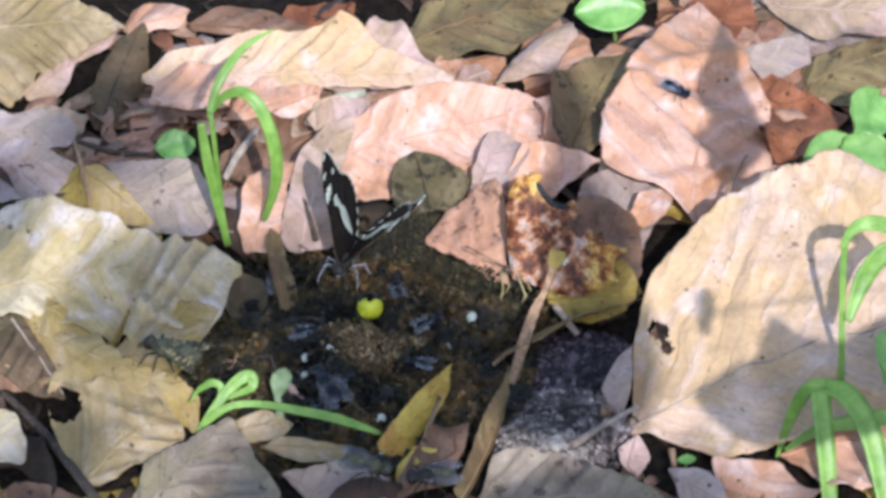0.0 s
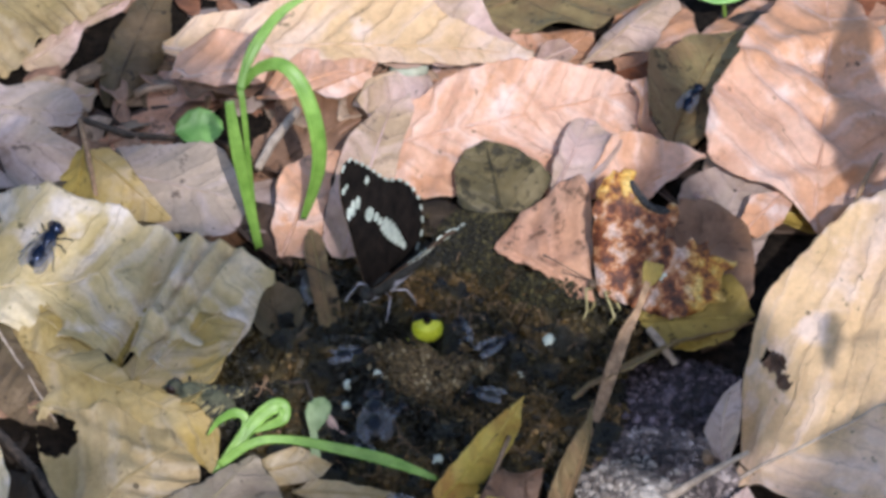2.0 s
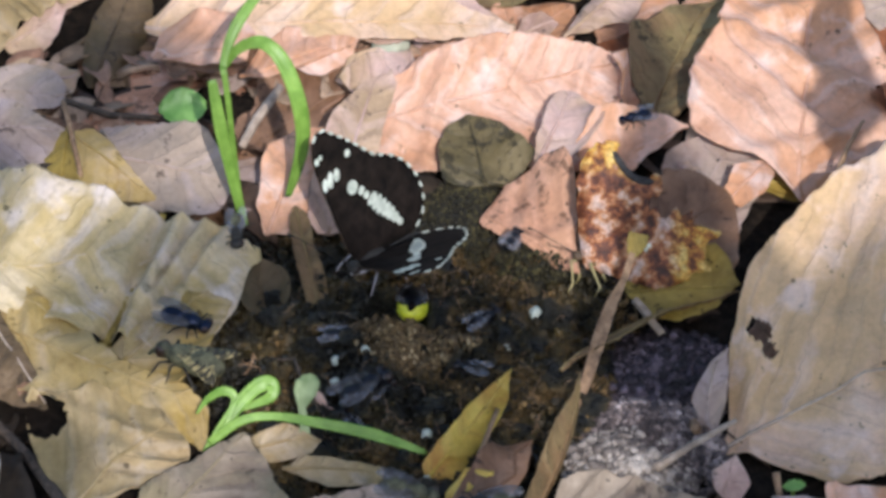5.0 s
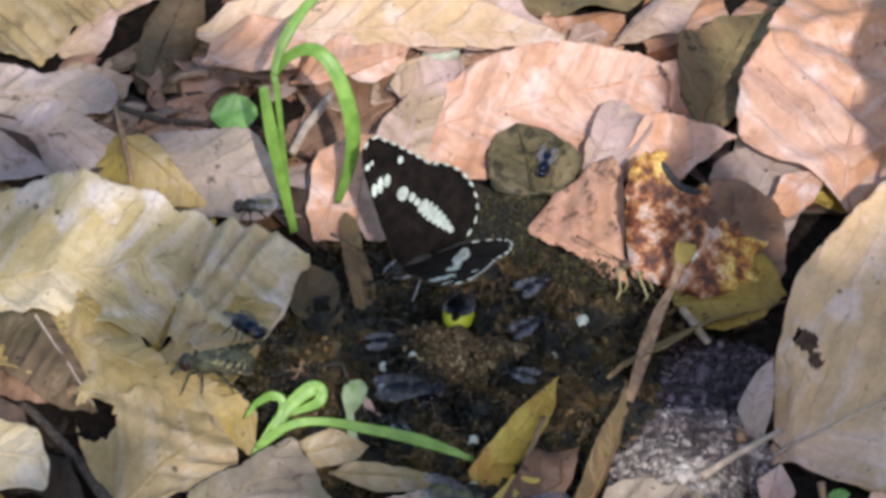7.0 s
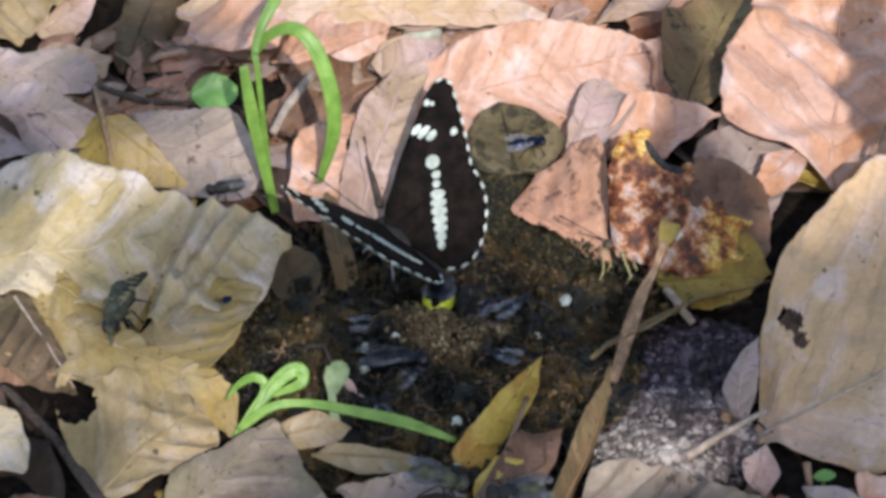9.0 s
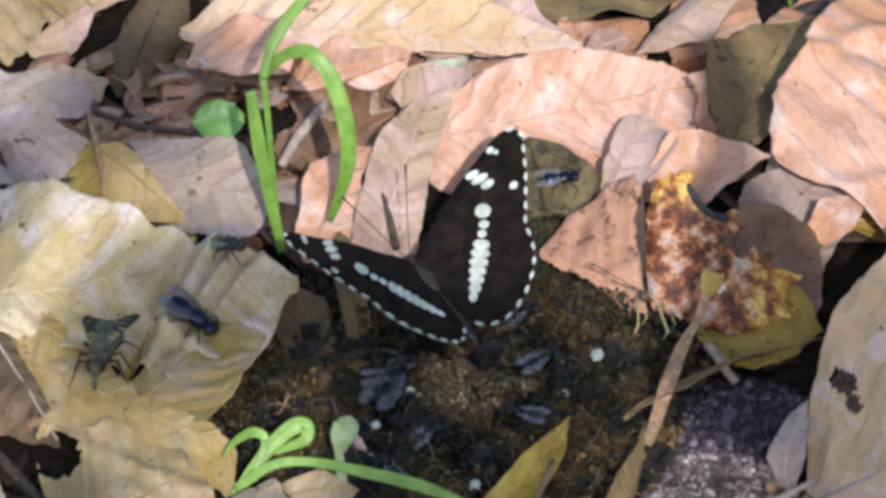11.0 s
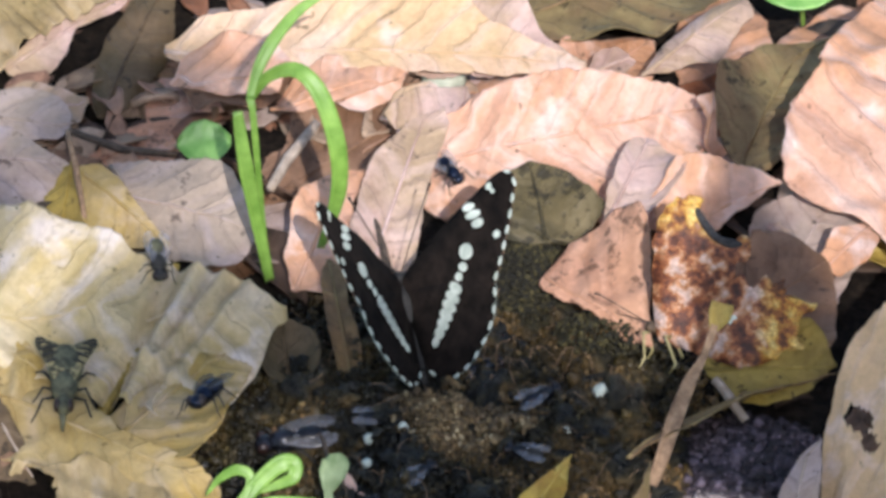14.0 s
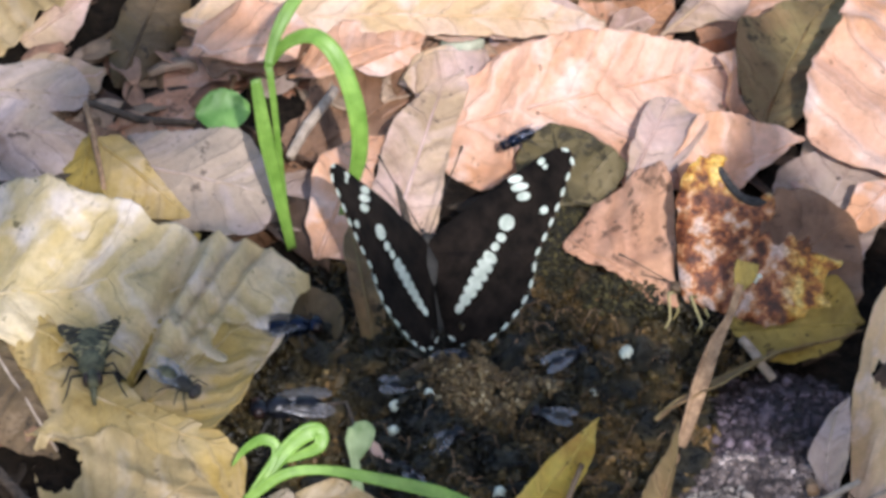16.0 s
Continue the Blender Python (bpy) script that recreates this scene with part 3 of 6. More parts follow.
dead_leaf("dead_leaf", "shaded maroon-brown curled leaf", BROWN, (52.3, -5.9, 2.1), 20.3, (15.7, -21.9, 31.3),
          (-9.9, -11.3, -13.0, -15.0, -16.4, -12.4, -8.4, -3.9, -1.7),
          (2.0, 4.0, 8.0, 11.2, 11.4, 11.5, 9.7, 7.2, 2.4), bend=0.1, cup=0.05, pleat=0.2)
dead_leaf("dead_leaf", "yellow-olive leaf under the comma butterfly", OCHRE, (45.3, -17.0, 0.9), 24.6, (25.5, -9.6, -5.4),
          (1.7, -0.8, -4.2, -6.6, -7.4, -6.5, -4.5, -2.8, -0.7),
          (2.7, 3.1, 4.0, 5.2, 6.3, 7.4, 8.3, 5.6, 1.4), bend=0.04, cup=0.15, pleat=0.3)
dead_leaf("dead_leaf", "large curled orange-tan beech leaf standing on edge", TAN, (82.6, 11.1, 2.1), 71.3, (18.0, -9.6, 84.7),
          (-4.9, -10.8, -18.0, -19.7, -19.0, -15.4, -10.9, -8.0, -2.2),
          (-0.4, 6.8, 21.6, 24.3, 21.2, 17.3, 10.9, 5.1, 1.3), bend=0.08, cup=-0.15, pleat=0.6, pitch=16, folds=((30, 0.4, 2.4, 4.0), (48, -0.6, 2.2, 3.0), (20, 0.7, 1.5, 2.0), (38, 0.2, -1.2, 2.0), (12, -0.5, 1.4, 2.5)))
dead_leaf("dead_leaf", "small rolled tan leaf lobe", TAN, (77.1, 17.0, 6.1), 13.0, (-15.2, 4.8, -128.8),
          (-1.6, -2.0, -2.6, -3.4, -4.0, -3.4, -2.8, -2.4, -0.1),
          (0.5, 2.9, 3.3, 3.9, 4.4, 4.2, 3.6, 3.1, 2.9), bend=0.1, cup=0.2, pleat=0.1)
dead_leaf("dead_leaf", "shaded olive dead leaf", OLIVE, (53.4, 36.6, 2.0), 39.6, (0.9, -6.8, 67.0),
          (-3.6, -5.7, -7.1, -6.8, -6.5, -5.9, -5.3, -4.8, -4.6),
          (-1.7, 1.9, 6.4, 9.3, 11.2, 8.5, 5.8, -0.3, -3.4), bend=0.05, cup=0.1, pleat=0.3)
dead_leaf("dead_leaf", "long pale tan leaf in the sun", PALE, (-53.1, 64.4, 4.0), 79.4, (22.7, -2.9, -3.0),
          (-0.6, -2.3, -4.2, -4.1, -4.2, -4.2, -3.9, -3.6, -2.6),
          (2.8, 7.5, 8.7, 10.3, 11.8, 14.3, 6.5, 2.8, 0.9), bend=0.05, cup=0.1, pleat=0.4)
dead_leaf("dead_leaf", "bright pinkish pale leaf in the sun", PINK, (-9.6, 60.2, 4.0), 35.9, (21.2, -3.2, 4.0),
          (-0.2, -1.0, -2.3, -2.6, -2.9, -2.5, -1.4, -0.5, -0.1),
          (0.7, 2.4, 5.9, 10.3, 17.1, 15.7, 5.3, 2.2, 0.6), bend=0.04, cup=0.1, pleat=0.3)
dead_leaf("dead_leaf", "rolled brown dead leaf", BROWN, (-41.9, 83.3, 6.0), 34.9, (23.3, -0.0, -10.5),
          (-0.6, -1.9, -2.0, -2.1, -2.2, -2.2, -2.3, -0.5, 1.1),
          (0.6, 2.8, 6.5, 7.0, 7.4, 6.3, 4.3, 2.7, 1.9), bend=0.05, cup=-0.3, pleat=0.3)
dead_leaf("dead_leaf", "pale straw-yellow pleated leaf", STRAW, (-100.0, 83.5, 3.5), 42.6, (7.5, -6.2, -3.4),
          (10.4, -19.6, -26.7, -25.0, -18.4, -13.5, -8.5, -3.1, -0.4),
          (20.2, 19.7, 18.7, 17.5, 14.5, 9.8, 5.7, 2.6, 1.0), bend=0.1, cup=-0.1, pleat=0.8, pitch=9)
dead_leaf("dead_leaf", "shaded olive-brown flat leaf", OLIVE, (14.2, 81.2, 2.0), 45.1, (2.8, -3.9, 15.2),
          (-7.3, -9.0, -12.0, -14.4, -16.1, -13.6, -8.4, -3.0, -0.2),
          (3.2, 6.0, 11.5, 12.1, 11.8, 11.6, 7.6, 3.5, 1.5), bend=0.04, cup=0.05, pleat=0.3)
dead_leaf("dead_leaf", "narrow rolled pinkish leaf", PINK, (36.6, 58.7, 5.0), 28.5, (-1.7, -8.2, 42.2),
          (-0.1, -1.2, -3.1, -4.4, -5.7, -4.8, -3.7, -2.9, 0.6),
          (0.4, 1.1, 2.5, 4.1, 4.4, 4.5, 3.9, 2.9, 2.3), bend=0.05, cup=-0.5, pleat=0.1)
dead_leaf("dead_leaf", "rusty red-brown leaf in shade", RUST, (99.5, 74.7, 0.7), 40.1, (9.1, -5.0, -49.6),
          (-0.9, -2.7, -6.4, -11.0, -15.6, -19.0, -21.8, -24.0, -22.3),
          (-0.3, -0.3, -0.3, -0.3, -0.3, 0.2, 1.1, 1.8, -9.3), bend=0.05, cup=0.1, pleat=0.3)
dead_leaf("dead_leaf", "pale tan leaf at the back", PINK, (102.4, 91.4, 3.8), 44.3, (19.6, -6.0, -15.5),
          (4.2, 1.8, -3.0, -7.9, -9.4, -8.9, -7.1, -5.7, -5.0),
          (5.0, 5.0, 4.9, 4.9, 5.2, 5.8, 6.4, 3.8, -2.6), bend=0.05, cup=0.1, pleat=0.3)
dead_leaf("dead_leaf", "grey-tan leaf in shade", GREY, (99.5, 68.5, 2.1), 17.9, (15.9, -8.5, 17.9),
          (4.1, 0.8, -5.9, -7.1, -6.7, -6.3, -5.9, -5.6, -1.5),
          (5.2, 5.1, 4.9, 4.6, 4.4, 4.1, 3.8, 3.6, 3.5), bend=0.05, cup=0.1, pleat=0.3)
dead_leaf("dead_leaf", "olive-brown rolled leaf in shade", OLIVE, (114.3, 62.0, 0.7), 29.6, (5.1, -10.2, 19.2),
          (-4.1, -6.1, -10.0, -13.4, -11.3, -9.1, -7.0, -5.3, -4.4),
          (-1.0, 6.3, 7.7, 7.3, 6.9, 6.5, 6.1, 0.9, -2.9), bend=0.08, cup=-0.2, pleat=0.4)
dead_leaf("dead_leaf", "greyish pink dead leaf", GREY, (-115.6, 30.9, 1.8), 47.3, (15.3, -3.9, -0.0),
          (-11.6, -11.9, -12.6, -13.5, -13.3, -12.3, -11.3, -8.0, -1.4),
          (8.9, 9.3, 10.3, 11.6, 9.9, 8.2, 6.1, 2.9, 1.3), bend=0.05, cup=0.05, pleat=0.4)
dead_leaf("dead_leaf", "greyish pink crumpled leaf", GREY, (-63.1, 27.2, 1.7), 32.6, (12.8, -3.9, -22.8),
          (5.0, 1.0, -4.6, -8.0, -10.6, -11.9, -12.3, -10.4, -9.4),
          (6.5, 7.1, 8.2, 9.7, 11.1, 10.7, 7.6, 5.1, 3.9), bend=0.06, cup=0.05, pleat=0.3)
dead_leaf("dead_leaf", "yellow-brown leaf with a pale stalk", YELLOW, (-68.0, 30.5, 5.2), 28.1, (23.0, 4.6, -46.6),
          (-0.3, -1.3, -3.3, -5.9, -7.4, -7.3, -5.3, -1.8, -0.1),
          (0.4, 1.4, 3.4, 3.4, 2.6, 1.8, 1.2, 0.8, 0.5), bend=0.08, cup=0.1, pleat=0.3)
dead_leaf("dead_leaf", "small olive-yellow leaf beside a yellow one", OCHRE, (-67.8, 32.4, 4.0), 17.2, (13.4, 6.8, -93.2),
          (-0.4, -1.6, -3.9, -5.4, -4.4, -3.5, -2.5, -1.8, 1.3),
          (0.1, 0.4, 1.0, 1.8, 2.5, 3.3, 4.1, 4.7, 5.0), bend=0.05, cup=0.1, pleat=0.3)
dead_leaf("dead_leaf", "upright curled yellow-tan leaf behind the grass", TAN, (-26.0, 0.8, 1.7), 28.9, (7.7, -15.8, 70.3),
          (-0.6, -5.6, -6.2, -5.3, -4.6, -4.1, -3.6, -3.3, -3.1),
          (1.5, 2.8, 5.4, 6.1, 6.7, 6.4, 4.2, 1.6, -1.9), bend=0.08, cup=-0.2, pleat=0.2)
dead_leaf("dead_leaf", "yellowish pink leaf at the dung's edge", PINK, (-13.5, 0.7, 1.8), 40.0, (2.0, -22.0, 73.3),
          (-1.5, -7.5, -6.9, -6.1, -5.3, -4.8, -4.7, -4.6, -3.2),
          (3.3, 5.3, 6.0, 6.5, 6.8, 6.4, 4.2, 1.0, -1.8), bend=0.05, cup=-0.1, pleat=0.3)
# Sheet added in place of a shadow lying on the large tan leaf
dead_leaf("dead_leaf", "dark olive sheet for shade on the tan leaf, with mossy stains", SHADELEAF, (19.0, 14.3, 1.6), 17.7, (-1.7, -21.6, 102.2),
          (-5.9, -7.2, -9.8, -11.7, -10.2, -8.7, -7.0, -2.9, -0.8),
          (-3.2, 3.6, 8.3, 8.2, 8.2, 7.8, 6.3, 4.4, 1.0), bend=0.05, cup=0.1, pleat=0.1)
dead_leaf("dead_leaf", "narrow yellow leaf with brown spots", GOLD, (5.8, -72.0, 2.0), 32.3, (51.2, -9.1, 56.8),
          (-1.6, -2.6, -4.6, -4.6, -4.3, -4.0, -3.7, -1.8, -0.5),
          (-0.1, 3.4, 3.7, 3.5, 3.2, 2.8, 1.6, 0.6, 0.1), bend=0.05, cup=-0.05, pleat=0.2)
dead_leaf("dead_leaf", "folded olive-brown leaf strip", OLIVE, (24.6, -87.3, 3.0), 42.1, (71.9, -6.9, 72.6),
          (-1.6, -1.8, -2.1, -2.5, -2.8, -2.9, -1.9, -0.9, -0.5),
          (3.2, 3.5, 4.0, 4.6, 5.2, 3.6, 2.1, 0.8, -0.0), bend=0.05, cup=-0.3, pleat=0.1)
dead_leaf("dead_leaf", "dry olive-brown curled leaf edge below the comma butterfly", OLIVE, (31.9, -40.9, 3.0), 42.3, (-48, -2.8, 29.1),
          (-2.3, -2.9, -4.2, -4.3, -2.2, -0.0, 2.1, 2.2, -0.7),
          (-1.2, 1.6, 5.0, 6.0, 7.1, 8.6, 10.1, 6.2, 0.3), bend=0.05, cup=-0.2, pleat=0.2)
dead_leaf("dead_leaf", "small grey-pink curled leaf", GREY, (60.7, -57.5, 1.0), 17.8, (-17.6, -27.9, 77.9),
          (-2.2, -2.5, -3.0, -3.6, -3.7, -3.1, -2.4, -1.8, -1.6),
          (-1.3, 1.0, 2.3, 3.8, 3.0, 2.1, 1.0, -0.5, -1.2), bend=0.08, cup=-0.2, pleat=0.1)
dead_leaf("dead_leaf", "small pink curled leaf scrap", PINK, (62.6, -77.4, 1.4), 10.5, (19.9, -21.0, 73.2),
          (-3.3, -3.5, -3.9, -4.3, -4.8, -4.1, -2.6, -1.4, -0.8),
          (-2.5, -0.3, 1.7, 2.6, 3.1, 2.0, 0.9, 0.0, -0.4), bend=0.08, cup=-0.2, pleat=0.1)
dead_leaf("dead_leaf", "small straw-coloured leaf piece", STRAW, (-22.2, -67.4, 2.0), 19.9, (21.3, -2.9, -6.9),
          (-0.2, -0.8, -1.9, -3.4, -4.5, -4.0, -3.5, -3.1, -1.6),
          (0.2, 0.9, 2.3, 2.5, 2.2, 1.8, 1.5, 1.2, 1.1), bend=0.06, cup=0.1, pleat=0.2)
dead_leaf("dead_leaf", "folded reddish brown leaf", BROWN, (-52.6, 62.4, 1.9), 24.7, (9.4, -7.4, -4.5),
          (0.9, -2.3, -8.7, -14.4, -14.0, -13.6, -13.1, -9.0, -1.6),
          (2.1, 2.5, 3.4, 4.5, 5.5, 6.6, 5.3, 2.7, 1.3), bend=0.08, cup=0.1, pleat=0.3)
dead_leaf("dead_leaf", "pinkish broken leaf piece", PINK, (-87.4, 48.7, 0.9), 21.4, (10.2, -5.7, 4.7),
          (2.4, 1.0, -1.9, -4.2, -5.0, -5.8, -6.6, -3.6, 0.4),
          (3.0, 3.4, 4.2, 5.3, 6.3, 5.1, 3.6, 2.5, 1.9), bend=0.05, cup=0.1, pleat=0.3)
dead_leaf("dead_leaf", "curled orange-tan leaf with a pale rim", TAN, (-58.5, 83.6, 2.6), 18.5, (14.2, -18.1, 1.6),
          (1.5, -0.7, -4.1, -2.9, -2.4, -2.7, -3.1, -1.6, 1.4),
          (2.8, 4.4, 7.5, 7.6, 7.8, 6.8, 4.9, 3.4, 2.6), bend=0.1, cup=-0.4, pleat=0.3)
dead_leaf("dead_leaf", "small pink broken leaf piece in the sun", PINK, (26.3, 61.7, 2.8), 9.6, (19.6, -18.2, 18.7),
          (0.2, -0.2, -1.0, -2.1, -3.1, -3.1, -2.4, -1.8, -1.5),
          (0.6, 1.1, 2.3, 3.8, 4.1, 3.5, 2.8, 0.9, -0.8), bend=0.1, cup=0.1, pleat=0.1)
dead_leaf("dead_leaf", "orange-brown crumpled leaf piece", TAN, (-31.8, 47.4, 4.0), 25.5, (4.7, -4.7, 22.2),
          (0.9, -0.2, -2.3, -2.5, -2.6, -2.2, -1.4, -0.7, -0.4),
          (1.6, 2.8, 5.3, 8.3, 8.6, 7.5, 6.4, 2.8, 0.5), bend=0.08, cup=-0.2, pleat=0.3)
dead_leaf("dead_leaf", "grey rolled leaf piece", GREY, (72.3, -78.9, 3.0), 17.9, (36.6, 0.0, -38.8),
          (0.6, -0.3, -2.1, -4.3, -5.3, -3.9, -2.6, -1.6, -1.0),
          (1.1, 1.7, 3.0, 4.6, 4.4, 4.0, 2.9, 0.7, -0.5), bend=0.1, cup=-0.4, pleat=0.1)
dead_leaf("dead_leaf", "reddish brown leaf behind the narrow yellow one", BROWN, (9.0, -85.0, 2.0), 28.3, (5.0, -5.1, 39.8),
          (-0.3, -1.0, -2.5, -4.4, -3.1, -1.7, 0.7, 4.1, 5.8),
          (0.4, 1.5, 3.9, 6.2, 7.5, 8.8, 10.1, 7.9, 6.7), bend=0.08, cup=-0.2, pleat=0.2)
dead_leaf("dead_leaf", "dark grey-brown leaf at the dung edge", GREY, (-16.6, -82.3, 0.2), 24.6, (15.1, -6.7, 4.6),
          (5.1, 2.9, -1.6, -4.6, -4.9, -5.2, -5.5, -5.3, -0.8),
          (5.9, 5.9, 6.0, 6.1, 6.3, 5.0, 3.2, 1.7, 1.0), bend=0.05, cup=0.1, pleat=0.2)
dead_leaf("dead_leaf", "pale pink leaf tucked behind the dung", PINK, (-4.0, 38.3, 3.7), 16.3, (4.3, -14.2, 52.7),
          (3.1, -2.2, -2.2, -2.2, -2.2, -2.2, -1.9, 0.4, 1.6),
          (8.6, 8.6, 8.4, 8.2, 7.9, 7.0, 4.9, 3.2, 2.3), bend=0.06, cup=0.1, pleat=0.2)
dead_leaf("dead_leaf", "straw-yellow leaf scrap below the seedling", STRAW, (-27.9, -61.9, 1.7), 13.4, (25.6, -10.5, 8.2),
          (1.7, -0.8, -3.8, -4.0, -4.2, -4.3, -3.9, -2.6, -1.9),
          (2.6, 2.7, 2.9, 3.1, 3.3, 2.5, 0.7, -0.7, -1.5), bend=0.05, cup=0.1, pleat=0.2)
dead_leaf("dead_leaf", "pinkish brown leaf under a straw-yellow one", PINK, (-82.4, 60.6, 2.0), 33.0, (33.2, -5.4, 42.9),
          (-1.9, -3.4, -5.0, -3.7, -0.8, -1.3, -1.8, -0.5, 0.1),
          (1.1, 1.4, 2.1, 2.9, 3.5, 2.8, 1.8, 0.9, 0.5), bend=0.05, cup=-0.2, pleat=0.4)
dead_leaf("dead_leaf", "lilac-grey leaf piece with pale edges", GREY, (-112.9, 46.1, 1.8), 43.9, (12.2, -2.9, -4.5),
          (-0.9, -4.7, -5.3, -6.0, -5.8, -5.4, -4.6, -2.7, -1.8),
          (7.2, 7.5, 8.1, 8.9, 7.6, 6.3, 8.1, 7.0, 5.1), bend=0.06, cup=-0.1, pleat=0.4)
dead_leaf("dead_leaf", "curled orange-brown leaf with a bright lip", TAN, (-51.2, 54.5, 2.8), 22.6, (25.9, -12.1, -2.1),
          (0.8, 0.3, -0.7, -2.0, -3.2, -3.2, -3.2, -2.7, 2.5),
          (2.3, 6.2, 8.7, 10.3, 10.7, 10.4, 10.0, 6.8, 4.9), bend=0.1, cup=-0.25, pleat=0.4)
dead_leaf("dead_leaf", "small reddish tan leaf piece in the sun", TAN, (-21.2, 51.4, 2.8), 15.6, (28.3, -13.3, 17.9),
          (0.9, -0.3, -2.6, -3.7, -3.5, -3.3, -2.6, -0.5, 0.6),
          (1.5, 2.3, 3.8, 4.9, 4.6, 4.3, 3.6, 2.0, 1.2), bend=0.1, cup=-0.2, pleat=0.3)
dead_leaf("dead_leaf", "small pale leaf piece in the sun", PALE, (-11.3, 46.0, 2.9), 13.9, (22.6, -14.0, 18.9),
          (1.3, -0.5, -3.7, -4.0, -4.3, -4.5, -3.1, -1.1, -0.1),
          (2.1, 2.7, 3.9, 5.4, 5.3, 5.2, 5.0, 2.1, 0.7), bend=0.1, cup=-0.2, pleat=0.3)
dead_leaf("dead_leaf", "curled lip of a tan leaf in the sun", TAN, (46.8, 36.7, 4.8), 13.1, (53.6, -36.0, 81.2),
          (-7.3, -7.9, -8.0, -4.4, -3.6, -3.0, -2.7, -2.5, -2.4),
          (-6.2, -3.1, 0.4, 0.7, 0.1, 1.3, 2.8, 0.1, -1.7), bend=0.08, cup=-0.5, pleat=0.1)
dead_leaf("dead_leaf", "yellowish cream leaf lobe under the pleated leaf", YELLOW, (-54.1, -36.9, 2.7), 34.8, (2.8, -0.9, 47.6),
          (-15.0, -15.6, -14.6, -12.6, -10.2, -7.4, -4.6, -1.6, 0.2),
          (4.6, 4.8, 4.4, 4.0, 3.6, 3.0, 2.4, 1.9, 1.0), bend=0.03, cup=0.08, pleat=0.4, folds=((20, 0.3, 0.8, 1.5),))
# Straw strip darkened to olive for the shade beside the dung
dead_leaf("dead_leaf", "narrow leaf strip rising from the dung's edge, shade in its olive colour", OLIVE, (-14.6, -24.5, -0.4), 30.0, (0, -14, 101),
          (-1.0, -1.6, -2.3, -2.6, -2.5, -2.3, -2.2, -1.8, -0.8),
          (1.0, 1.8, 2.6, 2.8, 2.6, 2.4, 2.2, 1.6, 0.6), bend=0.03, cup=0.25, pleat=0.1)
dead_leaf("dead_leaf", "hollow dark brown leaf piece at the dung's edge", UMBER, (-26.0, -22.0, 0.2), 14.0, (4, -14, 98),
          (-2.0, -3.6, -5.0, -5.6, -5.8, -5.4, -4.4, -2.6, -1.0),
          (2.0, 3.4, 4.6, 5.2, 5.2, 4.8, 3.8, 2.4, 0.8), bend=-0.1, cup=0.45, pleat=0.2)
dead_leaf("dead_leaf", "crumpled yellow leaf piece below the narrow yellow leaf", GOLD, (9.5, -79.0, 1.2), 17.0, (12, -10, 38),
          (-1.0, -2.4, -3.6, -4.4, -4.6, -4.2, -3.2, -2.0, -0.8),
          (1.0, 2.2, 3.4, 3.8, 4.2, 3.6, 3.0, 1.8, 0.8), bend=0.1, cup=-0.25, pleat=0.5, folds=((6, 0.5, 1.0, 1.2), (11, -0.6, 1.1, 1.2)), holes=((12.0, -1.5, 1.2, 0.9),))
dead_leaf("dead_leaf", "dark umber curled leaf in a pocket of the litter", UMBER, (-64.0, 50.0, -0.5), 36.0, (10, -12, 72),
          (-1.0, -3.0, -5.0, -6.0, -6.4, -5.8, -4.4, -2.6, -1.0),
          (1.0, 2.6, 4.4, 5.4, 5.6, 5.0, 4.0, 2.2, 0.8), bend=0.06, cup=-0.5, pleat=0.3)
dead_leaf("dead_leaf", "mottled dark brown leaf underside with a pale midrib", UMBER, (-90.0, -11.0, 4.4), 44.5, (6, 3, -61),
          (-4.0, -7.0, -10.0, -12.0, -12.6, -11.0, -8.4, -4.8, -1.6),
          (0.6, 1.2, 1.8, 2.2, 2.4, 2.2, 1.8, 1.2, 0.6), bend=0.04, cup=-0.12, pleat=0.4, stalk=2, pitch=8, folds=((16, 0.5, 1.2, 2.0), (30, -0.5, 1.3, 2.2)))
dead_leaf("dead_leaf", "golden-rimmed yellow leaf lip lapping over the pleated leaf", YELLOW, (-92.0, -8.0, 4.6), 40.0, (10, 1.5, -38),
          (-6.0, -7.5, -8.6, -8.8, -8.4, -7.6, -6.2, -3.6, -1.2),
          (1.0, 2.2, 3.2, 3.4, 3.0, 2.4, 1.8, 1.0, 0.5), bend=0.06, cup=-0.2, pleat=0.3, pitch=9, folds=((14, 0.4, 1.0, 2.0), (26, -0.4, 1.0, 2.2)))
# <<< leaves


